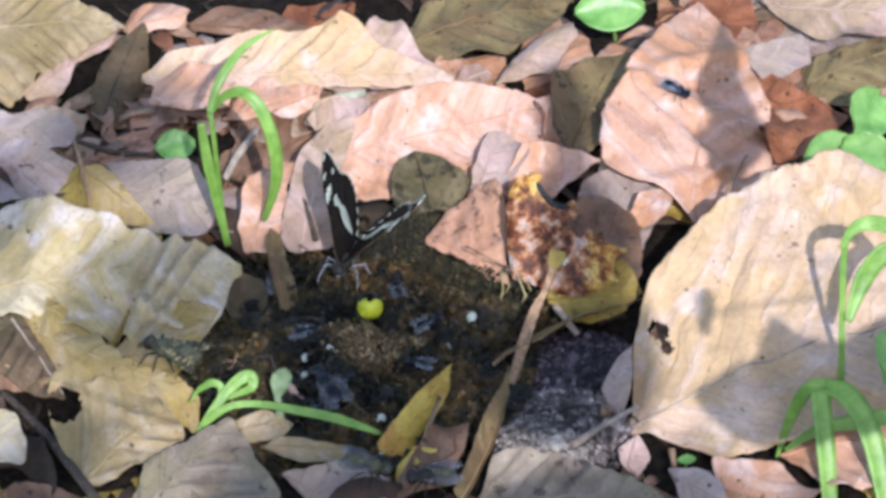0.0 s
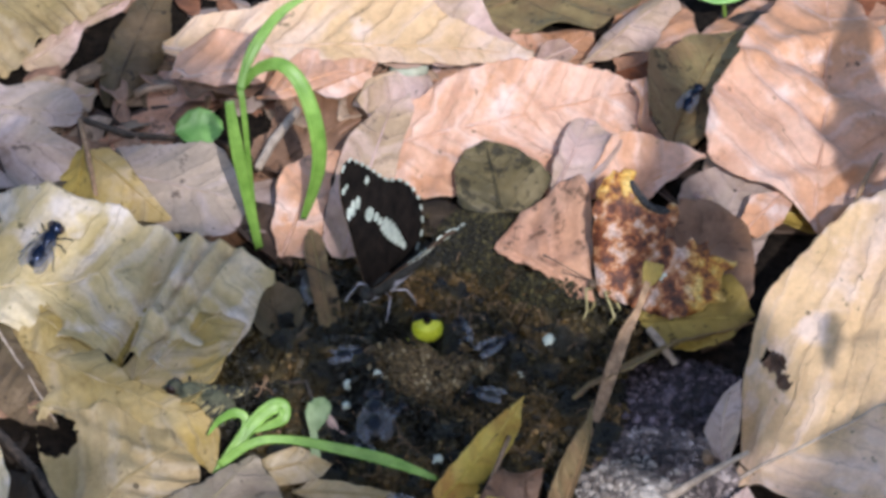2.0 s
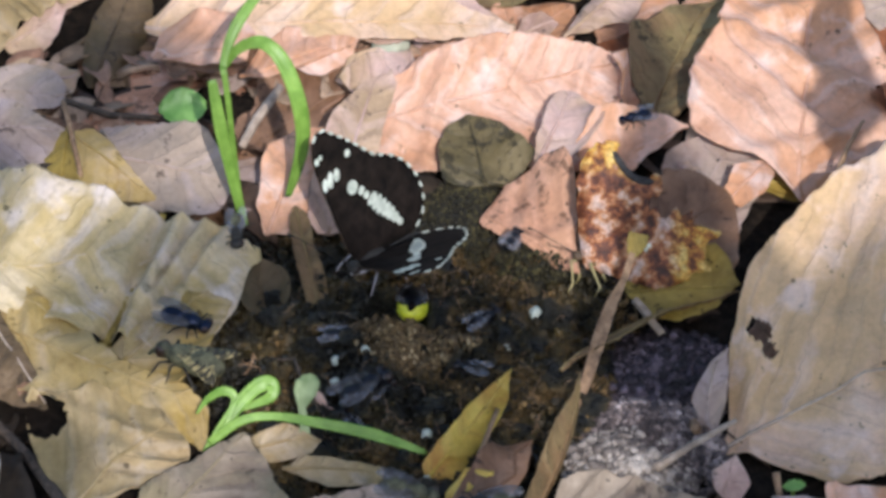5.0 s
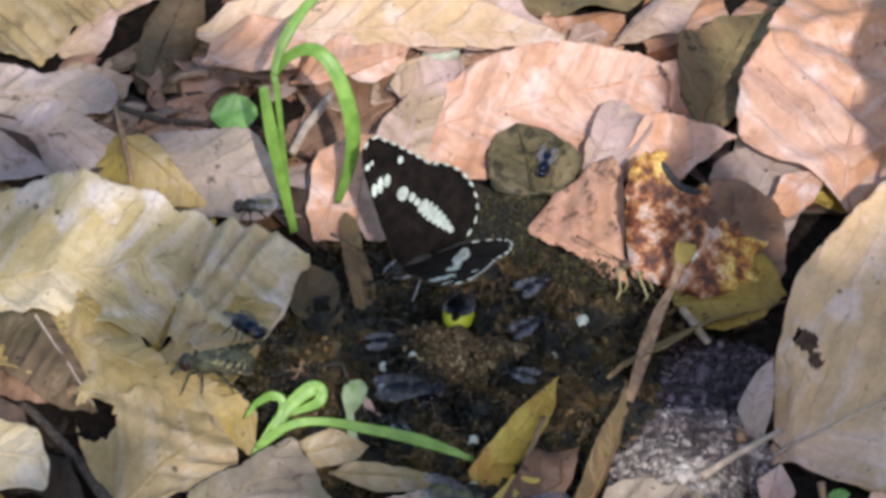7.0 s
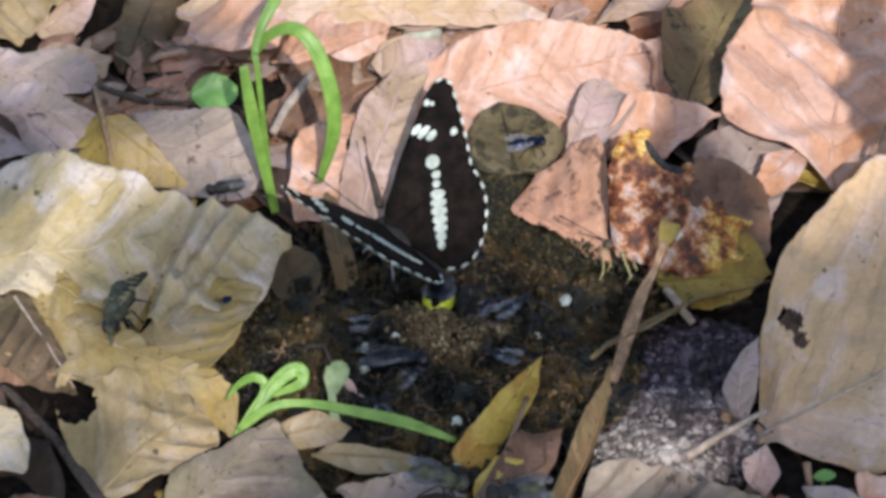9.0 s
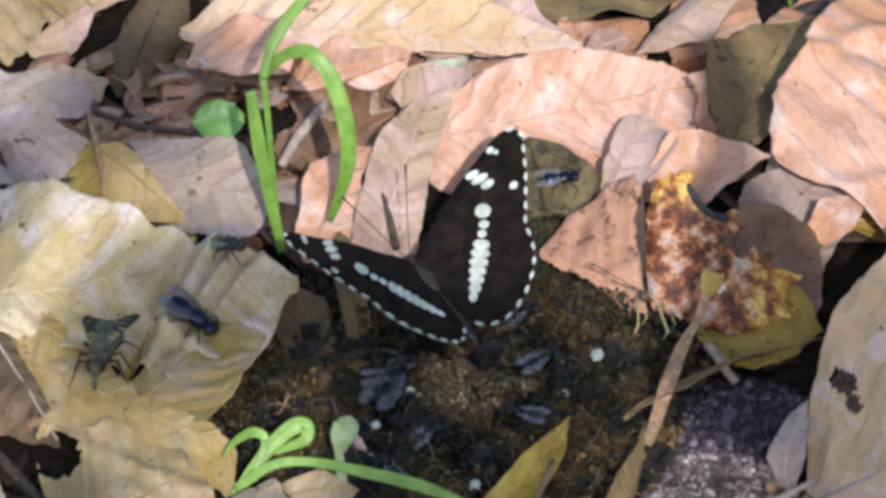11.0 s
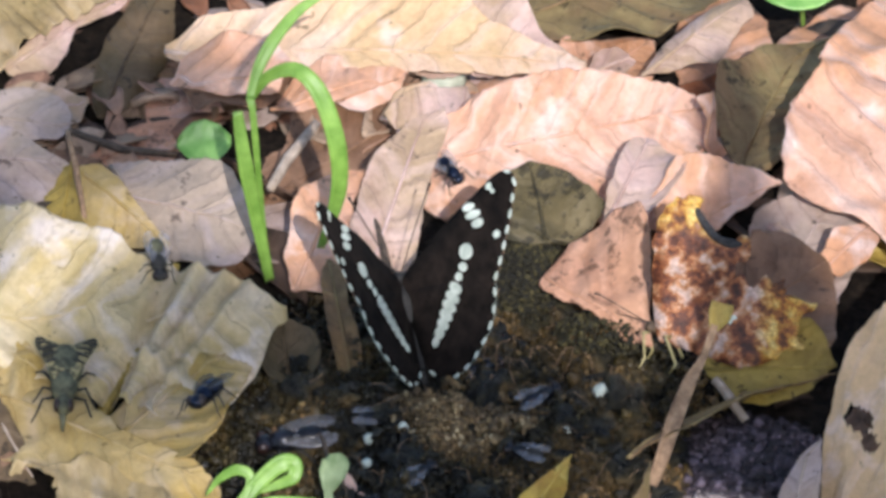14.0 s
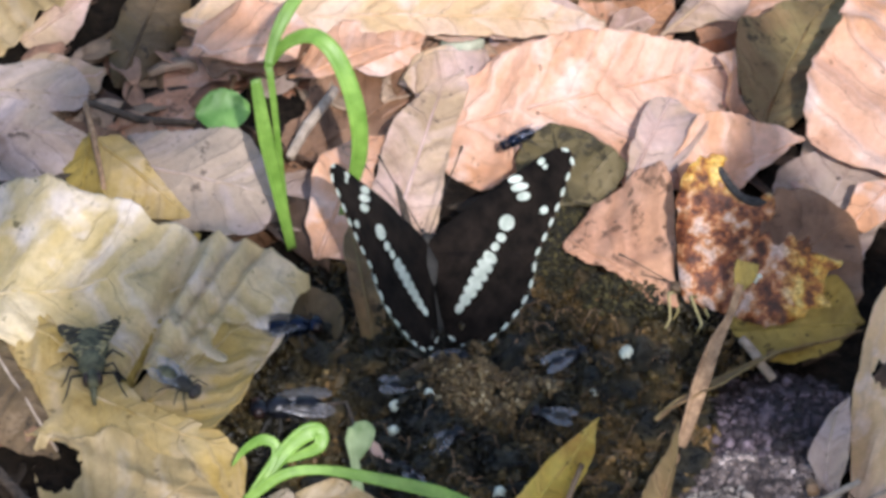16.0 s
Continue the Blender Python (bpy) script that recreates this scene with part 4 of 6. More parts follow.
def under_leaves(count, seed):
    """Older leaves half hidden under those on top."""
    rnd = random.Random(seed)
    back = ((TAN, "tan"), (PINK, "pinkish"), (BROWN, "brown"), (RUST, "rusty"), (SPOT, "mould-spotted tan"), (GREY, "greyish"))
    front = ((STRAW, "straw-coloured"), (OCHRE, "ochre"), (BROWN, "brown"), (GREY, "greyish"), (DRAB, "drab"), (BROWN, "brown"))
    bare = ((4, -36, 52, 52), (50, -50, 22, 32), (-66, 48, 17, 11), (-58, 66, 13, 14), (17, 8, 14, 14))
    made = 0
    while made < count:
        x, y, a, length = rnd.uniform(-128, 130), rnd.uniform(-100, 112), rnd.uniform(0, 360), rnd.uniform(24, 46)
        c, d = math.cos(radians(a)), math.sin(radians(a))
        line = [(x + c * length * k, y + d * length * k) for k in (0, 0.5, 1)]
        if any(((px - bx) / ba) ** 2 + ((py - by) / bb) ** 2 < 1 for px, py in line for bx, by, ba, bb in bare):
            continue
        mat, tone = rnd.choice(back if y > 15 else front)
        half = length * rnd.uniform(0.2, 0.3)
        form = [half * q * rnd.uniform(0.9, 1.1) for q in (0.12, 0.4, 0.75, 0.95, 1.0, 0.92, 0.7, 0.36, 0.12)]
        tilt = (rnd.uniform(-2.6, -0.9), rnd.gauss(3, 4), rnd.gauss(-2, 3))
        made += 1
        if any(math.hypot(px - hx, py - hy) < length * 0.28 + 4 for px, py in line for hx, hy in ((-80, -50), (-70, -58), (-73, -66))):
            continue
        dead_leaf("dead_leaf", f"older {tone} leaf half hidden under other dead leaves", mat, (x, y, tilt[0]), length, (tilt[1], tilt[2], a),
                  tuple(-q for q in form), tuple(q * rnd.uniform(0.85, 1.1) for q in form), bend=rnd.uniform(-0.02, 0.04), cup=rnd.uniform(-0.12, 0.1), pleat=0.3, curl=0.6)


under_leaves(105, 44)

# ------------------------------------------------------------------ dung, soil crumbs, small litter


def scatter(name, label, category, count, place, size, mat, seed, flat=0.7, sub=1):
    """Many small lumps in one mesh."""
    rnd = random.Random(seed)
    bm0 = bmesh.new()
    bmesh.ops.create_icosphere(bm0, subdivisions=sub, radius=1)
    base = [v.co.copy() for v in bm0.verts]
    tri = [[v.index for v in f.verts] for f in bm0.faces]
    bm0.free()
    verts, faces = [], []
    for k in range(count):
        x, y, z = place(rnd)
        s = rnd.uniform(*size) * (0.6 + 0.8 * rnd.random() ** 3)
        turn = Euler((rnd.uniform(0, 6), rnd.uniform(0, 6), rnd.uniform(0, 6))).to_matrix()
        ax = (s * rnd.uniform(0.7, 1.3), s * rnd.uniform(0.7, 1.3), s * flat)
        off = len(verts)
        for c in base:
            q = c * (1 + 0.7 * noise.noise(c * 1.6 + Vector((k * 3.1, 0, 0))))
            q = turn @ Vector((q.x * ax[0], q.y * ax[1], q.z * ax[2]))
            verts.append(((x + q.x) * MM, (y + q.y) * MM, (z + q.z) * MM))
        faces += [[off + i for i in f] for f in tri]
    me = bpy.data.meshes.new(name)
    me.from_pydata(verts, [], faces)
    me.materials.append(mat)
    me.polygons.foreach_set("use_smooth", [True] * len(me.polygons))
    return tagged(new(name, me), label, category, kind="stuff")


def dung_height(x, y):
    d = ((x - 4) / 43) ** 2 + ((y + 36) / 44) ** 2
    if d > 1:
        return -6.0
    lump = 2.6 * noise.noise(Vector((x * 0.09, y * 0.09, 3))) + 3.0 * noise.noise(Vector((x * 0.25, y * 0.25, 8))) + 1.7 * noise.noise(Vector((x * 0.7, y * 0.7, 2))) + 0.7 * noise.noise(Vector((x * 1.7, y * 1.7, 6)))
    return -3.5 + 5.0 * (1 - d) ** 0.5 + lump * min(1, (1 - d) * 3)


def build_dung():
    bm = bmesh.new()
    nx = 210
    rows = [[bm.verts.new(mm(4 + 44 * (i / nx * 2 - 1), -36 + 45 * (j / nx * 2 - 1), dung_height(4 + 44 * (i / nx * 2 - 1), -36 + 45 * (j / nx * 2 - 1)))) for j in range(nx + 1)] for i in range(nx + 1)]
    for i in range(nx):
        for j in range(nx):
            bm.faces.new((rows[i][j], rows[i + 1][j], rows[i + 1][j + 1], rows[i][j + 1]))
    pat = thing("dung_pat", "moist dark brown clodded pat of animal dung on the soil", "dung")
    part("crust", bm, DUNG, pat)
    clods = random.Random(71)
    for k in range(90):
        a, r = clods.uniform(0, 2 * math.pi), clods.random() ** 0.5 * 0.93
        x, y, size = 4 + 43 * r * math.cos(a), -36 + 44 * r * math.sin(a), clods.uniform(1.3, 4.2)
        if math.hypot(x + 6, y + 14) < 15:
            continue
        clod = part("clod", blob((size * MM, size * clods.uniform(0.7, 1.1) * MM, size * clods.uniform(0.5, 0.8) * MM), (0, 0, 0), 0.75, k * 1.9, 3, 1.9), DUNG, pat)
        clod.matrix_basis = pose(x * MM, y * MM, (dung_height(x, y) - 0.1 * size) * MM, clods.gauss(0, 15), clods.gauss(0, 15), clods.uniform(0, 360))

    def on_dung(rnd):
        while True:
            x, y = rnd.uniform(-38, 46), rnd.uniform(-78, 6)
            if ((x - 4) / 43) ** 2 + ((y + 36) / 44) ** 2 < 0.95:
                return x, y, dung_height(x, y) + 0.1
    scatter("dung_crumbs", "fibrous brown crumbs strewn over the dung heap", "dung", 17000, on_dung, (0.2, 0.7), CRUMBLE, 5)

    def granular(rnd):
        a, r = rnd.uniform(0, 2 * math.pi), rnd.random() ** 0.55
        x, y = 4 + 14 * r * math.cos(a) + 3 * r * math.sin(2 * a), -32 + 8.5 * r * math.sin(a)
        return x, y, max(dung_height(x, y), -1) + 1.6 * (1 - r * r) + rnd.uniform(-0.3, 0.3)
    scatter("dung_grains", "light brown granular part of the dung heap", "dung", 4200, granular, (0.22, 0.7), GRANULE, 16, 0.8)
    scatter("dung_lumps", "soft brown lumps on the dung heap", "dung", 1300, on_dung, (0.5, 1.3), CRUMBLE, 15, 0.6, 2)


def build_crumbs():
    def at(rnd):
        a, r = rnd.uniform(0, 2 * math.pi), rnd.random() ** 0.6
        x, y = 50 + 15 * r * math.cos(a), -60 + 17 * r * math.sin(a)
        return x, y, -2.5 + 4.5 * (1 - r * r) + rnd.uniform(-0.6, 0.6)
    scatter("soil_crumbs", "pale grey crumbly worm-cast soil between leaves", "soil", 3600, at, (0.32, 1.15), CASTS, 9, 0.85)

    def near(rnd):
        a, r = rnd.uniform(0, 2 * math.pi), rnd.random() ** 0.6
        x, y = 46 + 13 * r * math.cos(a), -66 + 12 * r * math.sin(a) - 0.5 * abs(math.cos(a))
        return x, y, -1.2 + 3.8 * (1 - r * r) + rnd.uniform(-0.6, 0.8)
    scatter("pale_soil_crumbs", "pale crumbs of worm-cast soil towards the front", "soil", 1900, near, (0.32, 1.25), PALECASTS, 19, 0.85)


def build_shaded_soil():
    def at(rnd):
        a, r = rnd.uniform(0, 2 * math.pi), rnd.random() ** 0.6
        return 53 + 17 * r * math.cos(a), -39 + 14 * r * math.sin(a), -2.6 + 3.0 * (1 - r * r) + rnd.uniform(-0.6, 0.6)
    scatter("shaded_soil_crumbs", "crumbly soil under the curled leaf, shade in its dark colour", "soil", 3600, at, (0.32, 1.1), SHADECASTS, 29, 0.85)


def crumble_material(name, stops, patches, rough):
    """Crumbs that differ one from another, in larger light and dark patches."""
    m, n, l, p = material(name, rough)
    g = n.new("ShaderNodeNewGeometry")
    r = ramp(n, stops)
    l.new(g.outputs["Random Per Island"], r.inputs[0])
    co = n.new("ShaderNodeTexCoord").outputs["Object"]
    t, t2 = noise_node(n, l, co, 55, 3, 0.5), noise_node(n, l, co, 900, 4, 0.7)
    r1, r2 = ramp(n, patches), ramp(n, [(0.3, (0.55, 0.55, 0.55)), (0.7, (1.2, 1.2, 1.2))])
    l.new(t.outputs[0], r1.inputs[0])
    l.new(t2.outputs[0], r2.inputs[0])
    l.new(blend(n, l, 1.0, blend(n, l, 1.0, r.outputs[0], r1.outputs[0], "MULTIPLY"), r2.outputs[0], "MULTIPLY"), p.inputs["Base Color"])
    b = n.new("ShaderNodeBump")
    b.inputs["Distance"].default_value = 0.0005
    l.new(t2.outputs[0], b.inputs["Height"])
    l.new(b.outputs[0], p.inputs["Normal"])
    return m


# Patches follow the crust's and paint in shade contrast that frontal sun lacks
CRUMBLE = crumble_material("dung_fibre", [(0.0, (0.012, 0.011, 0.005)), (0.5, (0.07, 0.056, 0.02)), (0.85, (0.11, 0.083, 0.033)), (0.97, (0.18, 0.135, 0.065)), (1.0, (0.34, 0.28, 0.16))],
                           [(0.42, (0.17, 0.17, 0.12)), (0.5, (0.55, 0.52, 0.32)), (0.58, (1.5, 1.15, 0.8))], 0.42)
GRANULE = crumble_material("granular_dung", [(0.0, (0.07, 0.045, 0.018)), (0.6, (0.19, 0.125, 0.055)), (0.93, (0.3, 0.22, 0.11)), (1.0, (0.6, 0.5, 0.32))],
                           [(0.35, (0.5, 0.48, 0.42)), (0.6, (1.2, 1.15, 1.05))], 0.55)
# Cast soil whose dark colour holds the shade of the leaf above
SHADECASTS = crumble_material("shaded_cast_soil", [(0.0, (0.012, 0.009, 0.011)), (0.6, (0.05, 0.037, 0.046)), (1.0, (0.17, 0.135, 0.16))],
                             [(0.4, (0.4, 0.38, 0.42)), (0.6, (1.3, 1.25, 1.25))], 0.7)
MOSSGRAIN = crumble_material("moss_grain", [(0.0, (0.01, 0.009, 0.004)), (0.6, (0.026, 0.022, 0.008)), (1.0, (0.1, 0.082, 0.03))],
                             [(0.35, (0.4, 0.4, 0.4)), (0.62, (1.3, 1.3, 1.1))], 0.8)
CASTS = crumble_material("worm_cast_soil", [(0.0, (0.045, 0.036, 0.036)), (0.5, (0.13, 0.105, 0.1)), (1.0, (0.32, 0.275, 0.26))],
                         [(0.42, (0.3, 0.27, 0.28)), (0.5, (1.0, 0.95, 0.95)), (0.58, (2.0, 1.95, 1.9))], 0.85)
# The same crumbs in a paler tone towards the front
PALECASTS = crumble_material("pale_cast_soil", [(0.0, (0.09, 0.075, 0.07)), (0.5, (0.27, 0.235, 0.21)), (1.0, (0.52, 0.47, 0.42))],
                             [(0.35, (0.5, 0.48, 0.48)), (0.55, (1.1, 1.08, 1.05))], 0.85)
build_dung()
build_crumbs()
build_shaded_soil()


def build_moss():
    def at(rnd):
        a, r = rnd.uniform(0, 2 * math.pi), rnd.random() ** 0.5
        return 15 + 10 * r * math.cos(a), 7 + 13 * r * math.sin(a), -1.0 + 4.5 * (1 - r) + rnd.uniform(-0.4, 0.6)
    scatter("moss_patch", "dark olive mossy crumbs between dung and leaves", "moss", 5000, at, (0.16, 0.55), MOSSGRAIN, 31, 0.8)

    def mould(rnd):
        a, r = rnd.uniform(0, 2 * math.pi), rnd.random() ** 0.5
        x, y = 29 + 9 * r * math.cos(a), -9 + 5.5 * r * math.sin(a)
        return x, y, 1.2 + 0.1 * (y + 14) + 3.2 * (1 - r) + rnd.uniform(-0.5, 0.5)
    scatter("mould_patch", "dark mouldy crumbs along a spotted leaf's edge", "mould", 1500, mould, (0.15, 0.5), MOSSGRAIN, 37, 0.7)

    def edge(rnd):
        a = rnd.uniform(0.2, 3.4)
        r = rnd.gauss(1.0, 0.07)
        return 4 + 43 * r * math.cos(a), -36 + 44 * r * math.sin(a), rnd.uniform(-3, 0.5)
    scatter("dung_rim", "dark crumbs at the edge of the dung", "dung", 2200, edge, (0.3, 0.9), CRUMBLE, 33, 0.7)


build_moss()


def build_fibres():
    """Fine pale root hairs and straw bits strewn over the dung."""
    rnd = random.Random(21)
    verts, faces = [], []
    for k in range(95):
        x, y, a, n = rnd.uniform(-32, 40), rnd.uniform(-72, 0), rnd.uniform(0, 6.28), 6
        turn, r, off = rnd.gauss(0, 0.35), rnd.uniform(0.05, 0.11), len(verts)
        for i in range(n):
            z = max(dung_height(x, y), -2) + 0.8 + 1.4 * math.sin(i / (n - 1) * math.pi)
            for q in range(4):
                verts.append(((x - r * math.sin(a) * math.cos(q * 1.571)) * MM, (y + r * math.cos(a) * math.cos(q * 1.571)) * MM, (z + r * math.sin(q * 1.571)) * MM))
            x, y, a = x + 1.3 * math.cos(a), y + 1.3 * math.sin(a), a + turn
        for i in range(n - 1):
            for q in range(4):
                faces.append([off + 4 * i + q, off + 4 * i + (q + 1) % 4, off + 4 * i + 4 + (q + 1) % 4, off + 4 * i + 4 + q])
    me = bpy.data.meshes.new("dung_fibres")
    me.from_pydata(verts, [], faces)
    me.materials.append(STALK)
    tagged(new("dung_fibres", me), "fine pale straw fibres strewn over the dung", "straw", kind="stuff")


build_fibres()


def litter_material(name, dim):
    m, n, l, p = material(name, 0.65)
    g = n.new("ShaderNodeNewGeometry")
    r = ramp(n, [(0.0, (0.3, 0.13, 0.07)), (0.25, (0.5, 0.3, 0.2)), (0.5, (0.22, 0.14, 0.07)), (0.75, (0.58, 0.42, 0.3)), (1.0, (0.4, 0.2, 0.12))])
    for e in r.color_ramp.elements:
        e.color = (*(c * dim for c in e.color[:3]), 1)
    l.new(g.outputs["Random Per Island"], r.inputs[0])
    co = n.new("ShaderNodeTexCoord").outputs["Object"]
    t = noise_node(n, l, co, 350, 6, 0.7)
    r2 = ramp(n, [(0.3, (0.5, 0.5, 0.5)), (0.7, (1.2, 1.2, 1.2))])
    l.new(t.outputs[0], r2.inputs[0])
    l.new(blend(n, l, 1.0, r.outputs[0], r2.outputs[0], "MULTIPLY"), p.inputs["Base Color"])
    b = n.new("ShaderNodeBump")
    b.inputs["Distance"].default_value = 0.0008
    l.new(t.outputs[0], b.inputs["Height"])
    l.new(b.outputs[0], p.inputs["Normal"])
    return m


LITTER = litter_material("mixed_dry_litter", 1.0)
# Same litter dimmed: the shade beneath larger leaves is put into its colour
SHADEDLITTER = litter_material("shaded_litter", 0.22)


def clear_of_bare(x, y):
    return ((x - 4) / 45) ** 2 + ((y + 36) / 46) ** 2 > 1 and ((x - 50) / 17) ** 2 + ((y + 53) / 27) ** 2 > 1


def litter(name, label, count, spots, length, height, seed, keep=0, mat=None):
    """Small curled leaf pieces in one mesh."""
    rnd = random.Random(seed)
    verts, faces = [], []
    nu, nv = 7, 4
    for k in range(count):
        cx, cy, rx, ry = rnd.choice(spots)
        while True:
            a, r = rnd.uniform(0, 2 * math.pi), rnd.random() ** 0.5
            x, y = cx + rx * r * math.cos(a), cy + ry * r * math.sin(a)
            if clear_of_bare(x, y) and math.hypot(x, y) > keep:
                break
        s = rnd.uniform(*length)
        w = s * rnd.uniform(0.22, 0.42)
        m = pose(x, y, rnd.uniform(*height), rnd.gauss(0, 16), rnd.gauss(0, 14), rnd.uniform(0, 360))
        curl, off = rnd.uniform(-0.5, 0.6), len(verts)
        for low in (0, 1):
            for i in range(nu + 1):
                u = i / nu
                half = w * math.sin(math.pi * min(0.94, max(0.08, u)) ** 0.8) ** 0.7 * (1 + 0.6 * noise.noise(Vector((u * 7, k, 0))))
                for j in range(nv + 1):
                    v = j / nv * 2 - 1
                    q = m @ Vector(((u - 0.5) * s, v * half, curl * s * (v * v * 0.35 + u * (1 - u)) + 0.06 * s * noise.noise(Vector((u * 3, v * 2, k))) - 0.25 * low))
                    verts.append(tuple(q * MM))
        n1 = (nu + 1) * (nv + 1)
        for i in range(nu):
            for j in range(nv):
                a = off + i * (nv + 1) + j
                f = [a, a + nv + 1, a + nv + 2, a + 1]
                faces += [f, [q + n1 for q in f[::-1]]]
        edge = [i * (nv + 1) for i in range(nu + 1)] + [nu * (nv + 1) + j for j in range(1, nv + 1)] + [i * (nv + 1) + nv for i in range(nu - 1, -1, -1)] + list(range(nv - 1, 0, -1))
        for a, b in zip(edge, edge[1:] + edge[:1]):
            faces.append([off + a, off + a + n1, off + b + n1, off + b])
    me = bpy.data.meshes.new(name)
    me.from_pydata(verts, [], faces)
    me.materials.append(mat or LITTER)
    me.polygons.foreach_set("use_smooth", [True] * len(me.polygons))
    return tagged(new(name, me), label, "leaf litter", kind="stuff")


litter("leaf_litter", "broken brown leaf litter under the larger leaves", 260, [(0, 0, 150, 130)], (12, 26), (-6.0, -3.5), 11, 0, SHADEDLITTER)
litter("leaf_fragments", "small reddish broken leaf fragments", 170, [(-68, 46, 24, 14), (-15, 56, 24, 13), (-15, 56, 24, 13), (-40, 75, 40, 16), (95, 60, 35, 40), (70, -85, 30, 14)], (5, 13), (-1.5, 0.8), 12)
litter("outer_litter", "brown leaf litter covering the woodland floor", 1500, [(0, 0, 900, 900)], (30, 70), (-3, 3), 13, 175)
litter("far_litter", "brown leaf litter stretching away under the trees", 3200, [(0, 0, 3600, 3600)], (50, 95), (-2, 5), 14, 880)

# ------------------------------------------------------------------ green shoots


def ribbon(name, points, widths, mat, parent, fold=0.25, thick=0.3, facing=(0.2, -0.75, 0.66)):
    """A folded strip blade along points, turned towards facing."""
    pts = [mm(*p) for p in points]
    fine, wid = [], []
    n = len(pts)
    for s in np.linspace(0, n - 1, 8 * (n - 1) + 1):
        i = min(int(s), n - 2)
        a, b, c, d = pts[max(i - 1, 0)], pts[i], pts[i + 1], pts[min(i + 2, n - 1)]
        k = s - i
        fine.append(0.5 * ((2 * b) + (c - a) * k + (2 * a - 5 * b + 4 * c - d) * k * k + (3 * b - a - 3 * c + d) * k ** 3))
        wid.append(float(np.interp(s, range(n), widths)))
    bm = bmesh.new()
    face = Vector(facing).normalized()
    rings = []
    for k, q in enumerate(fine):
        ahead = (fine[min(k + 1, len(fine) - 1)] - fine[max(k - 1, 0)]).normalized()
        side = ahead.cross(face).normalized()
        up = side.cross(ahead).normalized()
        w, t = wid[k] * MM / 2, thick * MM / 2
        prof = [(-1, fold), (-0.5, fold * 0.35), (0, 0), (0.5, fold * 0.35), (1, fold)]
        ring = [q + side * w * a + up * (w * b + t) for a, b in prof] + [q + side * w * a + up * (w * b - t) for a, b in prof[::-1]]
        rings.append([bm.verts.new(v) for v in ring])
    m = len(rings[0])
    for r1, r2 in zip(rings, rings[1:]):
        for k in range(m):
            bm.faces.new((r1[k], r1[(k + 1) % m], r2[(k + 1) % m], r2[k]))
    bm.faces.new(rings[0])
    bm.faces.new(rings[-1])
    return part(name, bm, mat, parent)


def small_leaf(name, parent, mat, centre, length, width, turn, cup=0.15):
    """A rounded green leaf."""
    def at(u, v):
        half = width / 2 * math.sin(math.pi * min(0.985, max(0.015, u))) ** 0.6
        return mm((u - 0.5) * length, v * half, cup * width * v * v + 0.12 * length * u * (1 - u) + 0.2 * math.sin(u * 25 - abs(v) * 6) * abs(v))
    ob = part(name, sheet(20, 12, at, 0.3 * MM), mat, parent)
    ob.matrix_basis = pose(*(c * MM for c in centre), *turn)
    return ob


tall = thing("grass_shoot", "tall bright green grass shoot with a folded arching blade", "grass")
ribbon("blade", [(-30.7, 4.1, 1), (-32.9, 5.1, 14), (-34.9, 6.0, 26), (-36.4, 8.6, 36.5)], [1.6, 2.4, 2.7, 1.8], GRASS, tall)
ribbon("stem", [(-31.1, 5.1, 1), (-33.6, 9.2, 34), (-34.1, 11.8, 38), (-31.5, 16.3, 44), (-26, 23.1, 48), (-18.5, 27.6, 50)], [0.9, 1.2, 1.5, 2.4, 1.9, 0.3], GRASS, tall)
ribbon("arching_blade", [(-34.1, 13.1, 36), (-30.9, 13.1, 41), (-26, 11.1, 44), (-21.8, 8.1, 41), (-18.8, 5, 32), (-18.6, 4, 22), (-21.6, 4.3, 9)], [1.2, 2.1, 2.7, 3.1, 3.2, 2.8, 1.2], GRASS, tall)

low = thing("seedling", "low bright green seedling with a looped leaf and long blade", "seedling")
ribbon("looped_leaf", [(-37.3, -63.4, 2), (-33.7, -59.9, 6), (-29.7, -56.5, 10), (-26.3, -54.8, 12.3), (-24.2, -54.5, 12), (-24.2, -56.2, 10.6), (-27, -56.6, 9), (-31, -57.2, 7.5)], [1.5, 2.2, 2.7, 3.1, 2.7, 2.2, 1.6, 0.6], GRASS, low)
ribbon("side_leaf", [(-33.7, -60.9, 6), (-31.4, -56.5, 10), (-33.6, -55.2, 11), (-36.7, -55.4, 9), (-39, -56.4, 6)], [0.7, 1.6, 1.9, 1.3, 0.2], GRASS, low)
ribbon("long_blade", [(-36.4, -62.6, 4), (-30.3, -60.6, 8), (-23.7, -60.4, 9), (-14.4, -62.5, 9), (-3.9, -63.9, 7), (6, -64.9, 3)], [1.8, 1.8, 1.6, 2.1, 2.4, 0.9], GRASS, low)
pale = thing("pale_seedling", "pale green small seedling with one rounded leaf", "seedling")
ribbon("stem", [(-17.2, -62.9, 0), (-18.0, -58.4, 5), (-18.4, -55.8, 7.2)], [2.4, 1.8, 1.5], PALEGREEN, pale)
ribbon("leaf", [(-18.4, -56.0, 7), (-17.9, -53.6, 8.6), (-17.3, -51.6, 9.8), (-17.6, -50.2, 10.4)], [1.4, 4.6, 4.8, 1.4], PALEGREEN, pale, 0.2)

